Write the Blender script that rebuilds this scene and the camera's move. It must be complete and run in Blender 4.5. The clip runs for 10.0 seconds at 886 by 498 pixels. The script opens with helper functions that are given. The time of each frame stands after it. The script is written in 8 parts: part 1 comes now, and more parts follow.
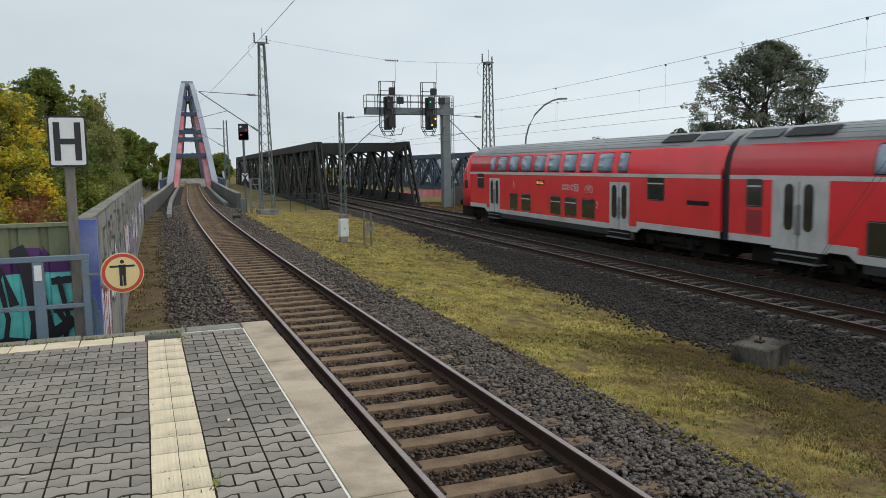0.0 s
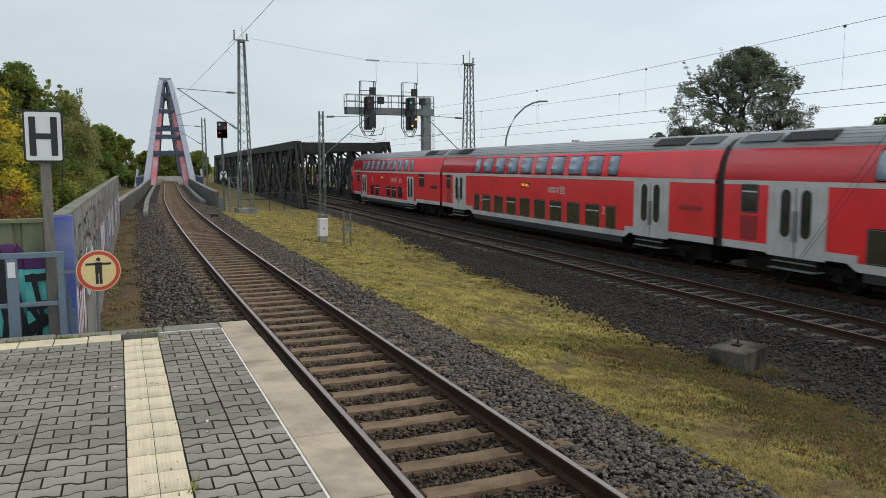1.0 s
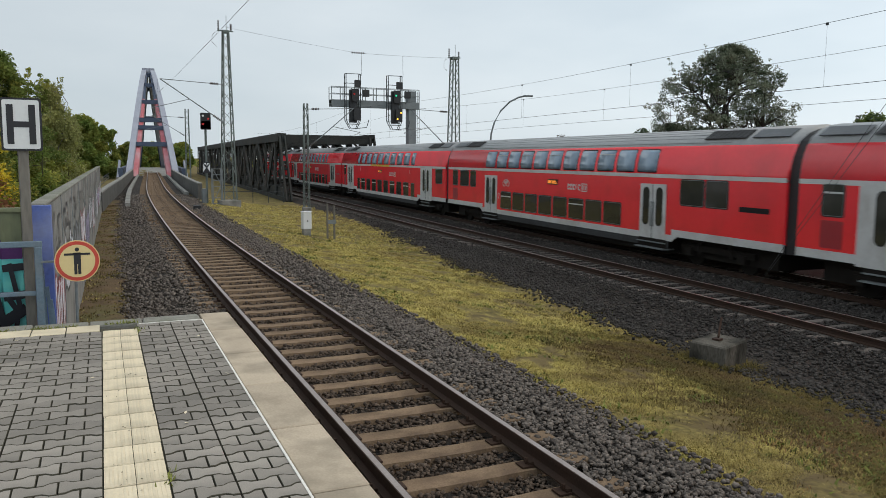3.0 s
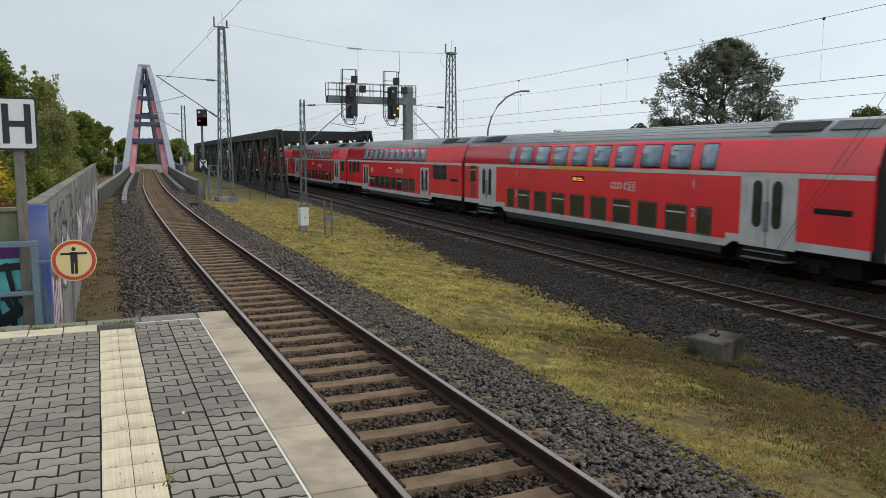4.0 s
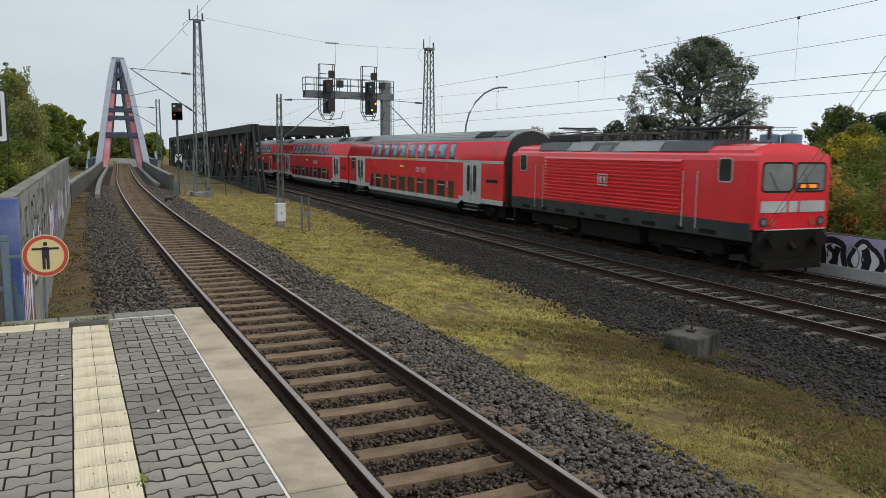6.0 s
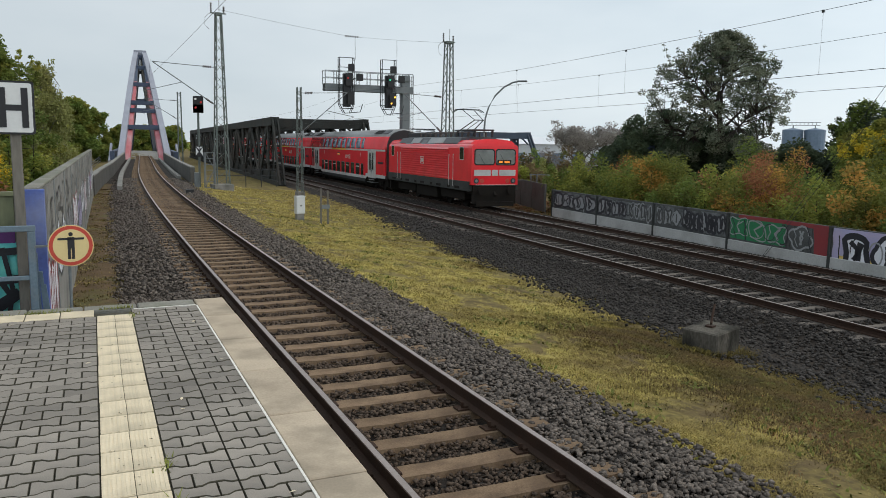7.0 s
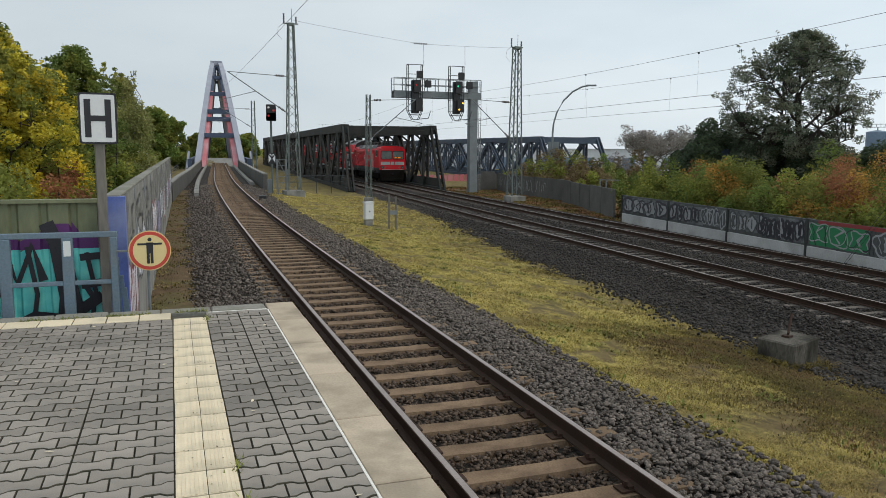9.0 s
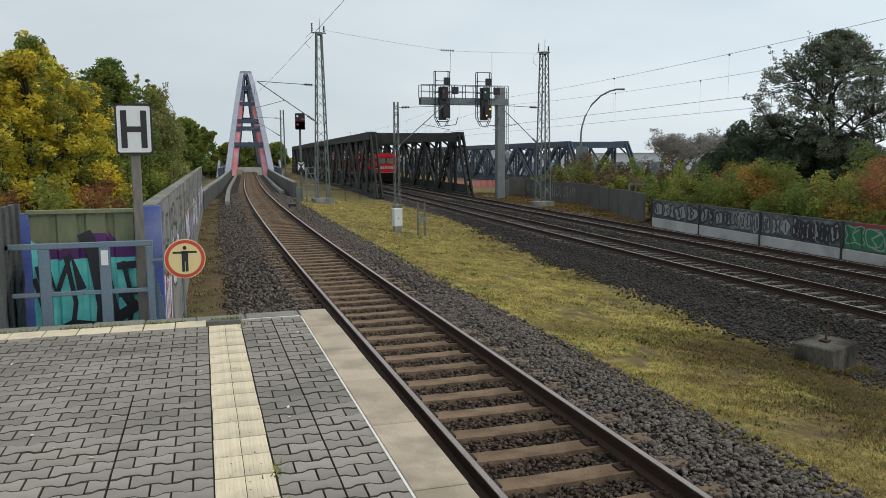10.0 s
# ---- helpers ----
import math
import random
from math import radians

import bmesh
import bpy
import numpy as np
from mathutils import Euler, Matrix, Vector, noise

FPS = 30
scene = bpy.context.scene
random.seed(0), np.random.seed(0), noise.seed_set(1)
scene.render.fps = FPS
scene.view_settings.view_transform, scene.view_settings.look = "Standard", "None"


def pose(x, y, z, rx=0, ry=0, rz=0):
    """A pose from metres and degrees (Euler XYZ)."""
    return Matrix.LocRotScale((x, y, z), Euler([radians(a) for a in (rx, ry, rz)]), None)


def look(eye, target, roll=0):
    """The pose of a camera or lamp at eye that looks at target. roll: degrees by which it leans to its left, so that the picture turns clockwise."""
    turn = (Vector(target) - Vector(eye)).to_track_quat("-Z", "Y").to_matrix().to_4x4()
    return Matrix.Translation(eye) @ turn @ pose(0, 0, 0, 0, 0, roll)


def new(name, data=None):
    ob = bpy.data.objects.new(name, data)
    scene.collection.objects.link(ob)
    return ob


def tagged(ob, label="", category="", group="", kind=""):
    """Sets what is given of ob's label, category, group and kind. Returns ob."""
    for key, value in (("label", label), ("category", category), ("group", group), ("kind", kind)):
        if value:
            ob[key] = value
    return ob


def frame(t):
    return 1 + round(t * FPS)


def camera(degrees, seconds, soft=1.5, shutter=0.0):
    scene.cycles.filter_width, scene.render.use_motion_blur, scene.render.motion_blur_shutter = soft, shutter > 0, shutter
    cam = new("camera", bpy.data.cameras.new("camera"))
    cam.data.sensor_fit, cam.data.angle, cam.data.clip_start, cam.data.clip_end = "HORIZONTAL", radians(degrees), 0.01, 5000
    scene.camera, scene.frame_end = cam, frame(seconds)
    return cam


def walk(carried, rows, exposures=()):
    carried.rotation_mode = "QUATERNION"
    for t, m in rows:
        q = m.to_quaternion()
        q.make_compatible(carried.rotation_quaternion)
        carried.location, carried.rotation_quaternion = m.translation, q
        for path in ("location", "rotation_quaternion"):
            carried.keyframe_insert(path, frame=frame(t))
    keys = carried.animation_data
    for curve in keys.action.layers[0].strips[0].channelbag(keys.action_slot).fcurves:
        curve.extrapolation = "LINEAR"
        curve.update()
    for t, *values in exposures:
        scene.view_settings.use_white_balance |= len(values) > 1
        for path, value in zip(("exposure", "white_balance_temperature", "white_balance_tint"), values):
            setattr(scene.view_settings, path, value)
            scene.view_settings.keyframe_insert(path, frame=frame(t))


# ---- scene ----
cam = camera(59.466, 10.0, soft=0.6, shutter=0.15)
PATH = [
    (0.0, pose(0.004, -0.067, 2.649, 83.782, 0.790, -21.082)),
    (0.5, pose(0.007, -0.033, 2.654, 83.816, 0.057, -21.900)),
    (1.0, pose(-0.012, -0.013, 2.643, 83.845, 0.043, -22.578)),
    (1.5, pose(0.002, -0.015, 2.648, 83.556, -0.236, -22.761)),
    (2.0, pose(0.008, -0.010, 2.643, 83.608, -0.398, -23.520)),
    (2.5, pose(-0.001, 0.002, 2.646, 83.685, -0.467, -23.649)),
    (2.7, pose(0.015, -0.017, 2.639, 83.438, -0.577, -23.619)),
    (3.8, pose(-0.003, 0.015, 2.615, 83.319, -0.077, -23.879)),
    (4.0, pose(0.015, -0.007, 2.652, 83.069, -0.260, -23.884)),
    (4.5, pose(0.019, 0.005, 2.640, 83.067, -0.236, -25.055)),
    (5.0, pose(0.037, 0.006, 2.657, 82.766, -0.352, -25.104)),
    (5.5, pose(0.020, 0.019, 2.655, 82.843, -0.276, -25.349)),
    (5.7, pose(0.025, 0.033, 2.648, 82.825, -0.558, -25.553)),
    (6.8, pose(-0.021, 0.035, 2.646, 82.657, -0.752, -25.134)),
    (7.0, pose(-0.009, 0.006, 2.640, 82.316, -0.835, -24.142)),
    (7.5, pose(-0.036, 0.054, 2.625, 82.394, -0.783, -23.007)),
    (8.0, pose(-0.028, 0.027, 2.641, 82.913, -0.576, -20.574)),
    (8.5, pose(-0.010, 0.022, 2.643, 82.747, -0.612, -20.175)),
    (9.0, pose(0.000, 0.000, 2.648, 82.671, -0.415, -19.182)),
    (9.5, pose(-0.015, 0.003, 2.650, 82.879, 0.222, -17.690)),
    (10.0, pose(-0.035, 0.011, 2.645, 83.132, 0.325, -17.180)),
]
walk(cam, PATH)

# ---- light and sky ----
SUN_EL, SUN_AZ = radians(46), radians(114)
world = bpy.data.worlds.new("overcast_sky")
scene.world = world
world.use_nodes = True
wn, wl = world.node_tree.nodes, world.node_tree.links
wn.clear()
w_out = wn.new("ShaderNodeOutputWorld")
w_bg = wn.new("ShaderNodeBackground")
w_sky = wn.new("ShaderNodeTexSky")
w_sky.sky_type, w_sky.sun_disc = "NISHITA", False
w_sky.sun_elevation, w_sky.sun_rotation = SUN_EL, SUN_AZ
w_scale = wn.new("ShaderNodeMix")
w_scale.data_type, w_scale.blend_type = "RGBA", "MULTIPLY"
w_scale.inputs[0].default_value = 1.0
w_scale.inputs[7].default_value = (0.07, 0.07, 0.07, 1)
w_geo = wn.new("ShaderNodeTexCoord")
w_map = wn.new("ShaderNodeMapping")
w_map.inputs["Scale"].default_value = (1.0, 1.0, 3.2)
w_noise = wn.new("ShaderNodeTexNoise")
w_noise.inputs["Scale"].default_value, w_noise.inputs["Detail"].default_value = 2.2, 5
w_ramp = wn.new("ShaderNodeValToRGB")
w_ramp.color_ramp.elements[0].position, w_ramp.color_ramp.elements[0].color = 0.3, (0.66, 0.755, 0.82, 1)
w_ramp.color_ramp.elements[1].position, w_ramp.color_ramp.elements[1].color = 0.72, (0.85, 0.925, 0.97, 1)
w_mix = wn.new("ShaderNodeMix")
w_mix.data_type = "RGBA"
w_mix.inputs[0].default_value = 0.88
wl.new(w_sky.outputs[0], w_scale.inputs[6])
wl.new(w_geo.outputs["Generated"], w_map.inputs[0])
wl.new(w_map.outputs[0], w_noise.inputs["Vector"])
wl.new(w_noise.outputs[0], w_ramp.inputs[0])
wl.new(w_scale.outputs[2], w_mix.inputs[6])
wl.new(w_ramp.outputs[0], w_mix.inputs[7])
# the cloud is brighter on the sun's side
w_dot = wn.new("ShaderNodeVectorMath")
w_dot.operation = "DOT_PRODUCT"
w_dot.inputs[1].default_value = (0.6, -0.78, 0.1)
w_side = wn.new("ShaderNodeMapRange")
w_side.inputs["From Min"].default_value, w_side.inputs["From Max"].default_value = -0.95, 0.8
w_side.inputs["To Min"].default_value, w_side.inputs["To Max"].default_value = 0.83, 1.42
w_lit = wn.new("ShaderNodeVectorMath")
w_lit.operation = "SCALE"
wl.new(w_geo.outputs["Generated"], w_dot.inputs[0])
wl.new(w_dot.outputs["Value"], w_side.inputs[0])
wl.new(w_mix.outputs[2], w_lit.inputs[0])
wl.new(w_side.outputs[0], w_lit.inputs["Scale"])
wl.new(w_lit.outputs[0], w_bg.inputs[0])
w_bg.inputs[1].default_value = 1.0
wl.new(w_bg.outputs[0], w_out.inputs[0])

sun = new("sun", bpy.data.lights.new("sun", "SUN"))
sun.data.energy, sun.data.angle, sun.data.color = 1.0, radians(22), (1.0, 0.87, 0.68)
sun.matrix_world = look((0, 0, 60), (-55 * math.sin(SUN_AZ), -55 * math.cos(SUN_AZ), 0))


# ---- materials ----
def mat(name, base, rough=0.7, metal=0.0, second=None, scale=3.0, fine=40.0, amount=0.5, bump=0.15, spec=0.5, vary=0.0,
        stretch=(1, 1, 1), dirt=None, dirt_scale=0.8, dirt_amount=0.0, emit=None, strength=0.0, thin=0.0):
    """Base colour with coarse and fine variation, optional stains, relief and a spread between pieces."""
    m = bpy.data.materials.new(name)
    m.use_nodes = True
    n, l = m.node_tree.nodes, m.node_tree.links
    b = n["Principled BSDF"]
    b.inputs["Roughness"].default_value, b.inputs["Metallic"].default_value = rough, metal
    b.inputs["Specular IOR Level"].default_value = spec if rough < 0.7 else min(spec, 0.15)
    second = second or tuple(c * 0.6 for c in base)
    tc = n.new("ShaderNodeTexCoord")
    mp = n.new("ShaderNodeMapping")
    mp.inputs["Scale"].default_value = stretch
    l.new(tc.outputs["Object"], mp.inputs[0])
    big, small = n.new("ShaderNodeTexNoise"), n.new("ShaderNodeTexNoise")
    for t, s, d in ((big, scale, 4), (small, fine, 3)):
        t.inputs["Scale"].default_value, t.inputs["Detail"].default_value = s, d
        l.new(mp.outputs[0], t.inputs["Vector"])
    add = n.new("ShaderNodeMath")
    add.operation = "ADD"
    l.new(big.outputs[0], add.inputs[0])
    l.new(small.outputs[0], add.inputs[1])
    rng = n.new("ShaderNodeMapRange")
    rng.inputs["From Min"].default_value, rng.inputs["From Max"].default_value = 0.7, 1.3
    rng.inputs["To Min"].default_value, rng.inputs["To Max"].default_value = 0.5 - amount / 2, 0.5 + amount / 2
    l.new(add.outputs[0], rng.inputs[0])
    mix = n.new("ShaderNodeMix")
    mix.data_type = "RGBA"
    mix.inputs[6].default_value, mix.inputs[7].default_value = (*base, 1), (*second, 1)
    l.new(rng.outputs[0], mix.inputs[0])
    colour = mix.outputs[2]
    if dirt_amount:
        dn = n.new("ShaderNodeTexNoise")
        dn.inputs["Scale"].default_value, dn.inputs["Detail"].default_value = dirt_scale, 6
        l.new(mp.outputs[0], dn.inputs["Vector"])
        dr = n.new("ShaderNodeMapRange")
        dr.inputs["From Min"].default_value, dr.inputs["From Max"].default_value = 0.48, 0.68
        dr.inputs["To Max"].default_value = dirt_amount
        l.new(dn.outputs[0], dr.inputs[0])
        dm = n.new("ShaderNodeMix")
        dm.data_type = "RGBA"
        dm.inputs[7].default_value = (*dirt, 1)
        l.new(dr.outputs[0], dm.inputs[0])
        l.new(colour, dm.inputs[6])
        colour = dm.outputs[2]
    if vary:
        oi = n.new("ShaderNodeObjectInfo")
        ge = n.new("ShaderNodeNewGeometry")
        sm = n.new("ShaderNodeMath")
        sm.operation = "ADD"
        l.new(oi.outputs["Random"], sm.inputs[0])
        l.new(ge.outputs["Random Per Island"], sm.inputs[1])
        vr = n.new("ShaderNodeMapRange")
        vr.inputs["From Max"].default_value = 2.0
        vr.inputs["To Min"].default_value, vr.inputs["To Max"].default_value = 1 - vary, 1 + vary
        l.new(sm.outputs[0], vr.inputs[0])
        hs = n.new("ShaderNodeHueSaturation")
        l.new(vr.outputs[0], hs.inputs["Value"])
        l.new(colour, hs.inputs["Color"])
        colour = hs.outputs[0]
    l.new(colour, b.inputs["Base Color"])
    if bump:
        bp = n.new("ShaderNodeBump")
        bp.inputs["Strength"].default_value, bp.inputs["Distance"].default_value = bump, 0.02
        l.new(add.outputs[0], bp.inputs["Height"])
        l.new(bp.outputs[0], b.inputs["Normal"])
    if emit:
        b.inputs["Emission Color"].default_value, b.inputs["Emission Strength"].default_value = (*emit, 1), strength
    if thin:
        tr = n.new("ShaderNodeBsdfTranslucent")
        l.new(colour, tr.inputs["Color"])
        ms = n.new("ShaderNodeMixShader")
        ms.inputs[0].default_value = thin
        l.new(b.outputs[0], ms.inputs[1])
        l.new(tr.outputs[0], ms.inputs[2])
        l.new(ms.outputs[0], n["Material Output"].inputs["Surface"])
    return m


M_PAVER = mat("paver_concrete", (0.318, 0.283, 0.245), 0.85, second=(0.215, 0.195, 0.172), scale=5, fine=140, amount=0.7, bump=0.25, vary=0.28,
              dirt=(0.12, 0.11, 0.10), dirt_scale=0.9, dirt_amount=0.45)
M_JOINT = mat("joint_sand", (0.10, 0.089, 0.074), 0.95, second=(0.065, 0.062, 0.04), scale=9, fine=90)
M_SLAB = mat("edge_slab_concrete", (0.50, 0.412, 0.312), 0.85, second=(0.375, 0.306, 0.23), scale=3, fine=70, amount=0.9, bump=0.12, vary=0.14,
             dirt=(0.17, 0.145, 0.11), dirt_scale=2.6, dirt_amount=0.55)
M_CREAM = mat("cream_tactile_tile", (0.74, 0.635, 0.465), 0.75, second=(0.61, 0.52, 0.375), scale=4, fine=60, amount=0.7, bump=0.1, vary=0.12,
              dirt=(0.30, 0.26, 0.19), dirt_scale=2.2, dirt_amount=0.4)
M_WHITE_LINE = mat("white_line_paint", (0.80, 0.77, 0.71), 0.75, second=(0.62, 0.59, 0.54), scale=6, fine=60, amount=0.8)
M_CONC = mat("weathered_concrete", (0.30, 0.29, 0.27), 0.9, second=(0.19, 0.185, 0.17), scale=1.5, fine=40, amount=0.9, bump=0.25,
             dirt=(0.10, 0.10, 0.09), dirt_scale=1.1, dirt_amount=0.7)
M_KERB = mat("kerb_concrete", (0.27, 0.26, 0.23), 0.9, second=(0.16, 0.155, 0.13), scale=2.2, fine=50, amount=0.9, bump=0.3, vary=0.15,
             dirt=(0.09, 0.11, 0.05), dirt_scale=2.5, dirt_amount=0.5)
M_SLEEPER = mat("rusty_concrete_sleeper", (0.275, 0.19, 0.122), 0.9, second=(0.135, 0.09, 0.058), scale=3, fine=55, amount=0.9, bump=0.3, vary=0.22,
                dirt=(0.11, 0.075, 0.052), dirt_scale=3.5, dirt_amount=0.6)
M_SLEEPER_FAR = mat("grey_concrete_sleeper", (0.175, 0.152, 0.135), 0.9, second=(0.075, 0.064, 0.056), scale=3, fine=45, amount=0.9, vary=0.2)
M_RAIL = mat("rusty_rail", (0.06, 0.035, 0.025), 0.75, 0.2, second=(0.045, 0.03, 0.024), scale=4, fine=60, amount=0.9, bump=0.2)
M_RAILTOP = mat("polished_rail_head", (0.42, 0.36, 0.33), 0.38, 0.8, second=(0.28, 0.22, 0.19), scale=2, fine=30, amount=0.8, bump=0.03)
M_CLIP = mat("rusty_clip", (0.07, 0.042, 0.03), 0.8, 0.3, bump=0.1)
M_STONE = mat("ballast_stone", (0.20, 0.168, 0.144), 0.8, second=(0.034, 0.029, 0.027), scale=6, fine=60, amount=0.9, bump=0.3, vary=0.7)
M_STONE_FAR = mat("sooty_ballast_stone", (0.078, 0.069, 0.063), 0.85, second=(0.018, 0.0165, 0.016), scale=6, fine=60, amount=0.9, bump=0.3, vary=0.55)
M_STONE_RUST = mat("rusty_ballast_stone", (0.15, 0.108, 0.08), 0.85, second=(0.042, 0.031, 0.025), scale=6, fine=60, amount=1.0, bump=0.3, vary=0.6)
M_BALLAST = mat("ballast_bed", (0.05, 0.043, 0.038), 0.95, second=(0.014, 0.012, 0.012), scale=14, fine=32, amount=1.0, bump=1.0,
                dirt=(0.05, 0.037, 0.027), dirt_scale=0.5, dirt_amount=0.55)
M_BROWN = mat("rusty_fine_ballast", (0.135, 0.092, 0.062), 0.95, second=(0.05, 0.036, 0.027), scale=12, fine=45, amount=1.0, bump=0.9)
M_DIRT = mat("brown_dirt_verge", (0.165, 0.11, 0.062), 0.95, second=(0.07, 0.047, 0.028), scale=4, fine=35, amount=0.9, bump=0.6,
             dirt=(0.11, 0.115, 0.04), dirt_scale=1.4, dirt_amount=0.6)
M_GROUND = mat("mossy_ground", (0.21, 0.165, 0.056), 0.95, second=(0.085, 0.066, 0.026), scale=1.9, fine=9, amount=1.6, bump=0.9,
               dirt=(0.115, 0.078, 0.044), dirt_scale=0.45, dirt_amount=0.85)
M_GRASS = mat("dry_grass_blade", (0.60, 0.50, 0.17), 0.8, second=(0.32, 0.262, 0.082), scale=1.9, fine=9, amount=1.4, bump=0, vary=0.35,
              dirt=(0.27, 0.19, 0.09), dirt_scale=0.6, dirt_amount=0.6, thin=0.25)
M_WEED = mat("brown_weed_blade", (0.145, 0.108, 0.034), 0.85, second=(0.075, 0.066, 0.024), scale=1.5, fine=8, amount=1.6, bump=0, vary=0.5,
             dirt=(0.12, 0.075, 0.04), dirt_scale=0.8, dirt_amount=0.8, thin=0.2)
M_DULLGRASS = mat("dull_olive_grass_blade", (0.25, 0.198, 0.056), 0.85, second=(0.10, 0.079, 0.025), scale=1.7, fine=9, amount=1.6, bump=0, vary=0.6,
                  dirt=(0.15, 0.095, 0.05), dirt_scale=0.5, dirt_amount=0.9, thin=0.2)
M_DEADLEAF = mat("dead_russet_leaf", (0.30, 0.16, 0.07), 0.85, second=(0.14, 0.075, 0.035), scale=2, fine=9, amount=1.2, bump=0, vary=0.5)
M_GREENGRASS = mat("green_weed_leaf", (0.21, 0.225, 0.05), 0.75, second=(0.12, 0.14, 0.035), scale=2, fine=8, amount=0.8, bump=0, vary=0.4)
M_STEEL = mat("galvanised_steel", (0.22, 0.24, 0.245), 0.6, 0.35, second=(0.14, 0.155, 0.16), scale=2, fine=30, amount=0.8, bump=0.05, vary=0.08)
M_MAST = mat("grey_green_mast_paint", (0.15, 0.175, 0.165), 0.65, 0.2, second=(0.09, 0.11, 0.10), scale=1.5, fine=20, amount=0.8, bump=0.05)
M_BLUEGREY = mat("blue_grey_rail_paint", (0.155, 0.215, 0.27), 0.6, 0.1, second=(0.10, 0.145, 0.185), scale=2, fine=40, amount=0.8, bump=0.08,
                 dirt=(0.20, 0.20, 0.19), dirt_scale=4, dirt_amount=0.4)
M_BLUE = mat("blue_post_paint", (0.10, 0.16, 0.50), 0.6, second=(0.07, 0.10, 0.30), scale=2.5, fine=30, amount=0.7, bump=0.08,
             dirt=(0.35, 0.37, 0.42), dirt_scale=2, dirt_amount=0.35)
M_BRIDGE = mat("dark_riveted_steel", (0.052, 0.057, 0.055), 0.75, 0.2, second=(0.032, 0.031, 0.028), scale=0.8, fine=12, amount=0.9, bump=0.15,
               dirt=(0.075, 0.055, 0.045), dirt_scale=0.5, dirt_amount=0.5)
M_BRIDGE_BLUE = mat("slate_blue_steel", (0.06, 0.085, 0.125), 0.65, 0.2, second=(0.04, 0.055, 0.08), scale=0.8, fine=12, amount=0.8, bump=0.1)
M_ARCH = mat("grey_lilac_arch_paint", (0.33, 0.345, 0.40), 0.55, 0.1, second=(0.24, 0.25, 0.30), scale=0.5, fine=8, amount=0.8, bump=0.03)
M_ARCH_RED = mat("faded_red_arch_paint", (0.52, 0.10, 0.115), 0.6, 0.0, second=(0.42, 0.15, 0.17), scale=0.35, fine=6, amount=0.9, bump=0.03,
                 dirt=(0.55, 0.40, 0.42), dirt_scale=0.3, dirt_amount=0.5)
M_DARKSTEEL = mat("dark_steel", (0.04, 0.045, 0.05), 0.6, 0.3, second=(0.025, 0.028, 0.03), bump=0.05)
M_NAVY = mat("navy_parapet_paint", (0.06, 0.085, 0.14), 0.6, 0.1, second=(0.04, 0.055, 0.09), bump=0.05)
M_BLACK = mat("black_plastic", (0.018, 0.018, 0.02), 0.55, bump=0.03)
M_WIRE = mat("catenary_wire", (0.05, 0.055, 0.058), 0.6, 0.5, bump=0)
M_INSUL = mat("brown_insulator", (0.075, 0.055, 0.05), 0.35, bump=0)
M_WHITE = mat("white_enamel", (0.72, 0.73, 0.73), 0.45, second=(0.62, 0.63, 0.63), scale=3, fine=30, amount=0.6, bump=0.02)
M_SIGNBLACK = mat("black_enamel", (0.02, 0.02, 0.025), 0.5, bump=0.02)
M_SIGNRED = mat("sign_red", (0.55, 0.06, 0.035), 0.45, second=(0.45, 0.05, 0.035), bump=0.02)
M_SIGNYELLOW = mat("sign_pale_yellow", (0.72, 0.58, 0.28), 0.5, second=(0.64, 0.50, 0.24), bump=0.02)
M_WEATHERED = mat("weathered_post", (0.20, 0.185, 0.16), 0.85, second=(0.12, 0.11, 0.10), scale=3, fine=30, stretch=(1, 1, 0.2), amount=0.9, bump=0.2)
M_LAMPRED = mat("red_signal_light", (0.3, 0.01, 0.01), 0.3, emit=(1.0, 0.05, 0.04), strength=0.2, bump=0)
M_LAMPGREEN = mat("green_signal_light", (0.01, 0.3, 0.12), 0.3, emit=(0.05, 0.9, 0.5), strength=0.7, bump=0)
M_LAMPAMBER = mat("amber_signal_light", (0.4, 0.2, 0.01), 0.3, emit=(1.0, 0.5, 0.05), strength=2.2, bump=0)
M_LAMPWHITE = mat("white_signal_light", (0.6, 0.6, 0.6), 0.3, emit=(1.0, 0.97, 0.9), strength=0.15, bump=0)
# train
M_RED = mat("traffic_red_coach_paint", (0.84, 0.03, 0.044), 0.2, spec=0.8, second=(0.77, 0.023, 0.035), scale=0.6, fine=6, amount=0.6, bump=0.008,
            dirt=(0.40, 0.03, 0.03), dirt_scale=0.7, dirt_amount=0.3)
M_PANELRED = mat("dull_dark_red_panel", (0.34, 0.02, 0.028), 0.5, second=(0.26, 0.018, 0.022), bump=0.02)
M_COACHWHITE = mat("light_grey_coach_stripe", (0.56, 0.56, 0.55), 0.4, second=(0.46, 0.45, 0.44), scale=0.8, fine=10, amount=0.8, bump=0.01,
                   dirt=(0.28, 0.25, 0.22), dirt_scale=1.2, dirt_amount=0.4)
M_COACHROOF = mat("grey_coach_roof", (0.35, 0.355, 0.36), 0.45, second=(0.26, 0.265, 0.27), scale=0.7, fine=8, amount=0.9, bump=0.03)
M_SKIRT = mat("dark_grey_skirt", (0.055, 0.057, 0.06), 0.7, second=(0.035, 0.034, 0.034), scale=1, fine=10, amount=0.9, bump=0.05)
M_UNDER = mat("sooty_underframe", (0.012, 0.011, 0.010), 0.9, second=(0.02, 0.016, 0.013), bump=0.1)
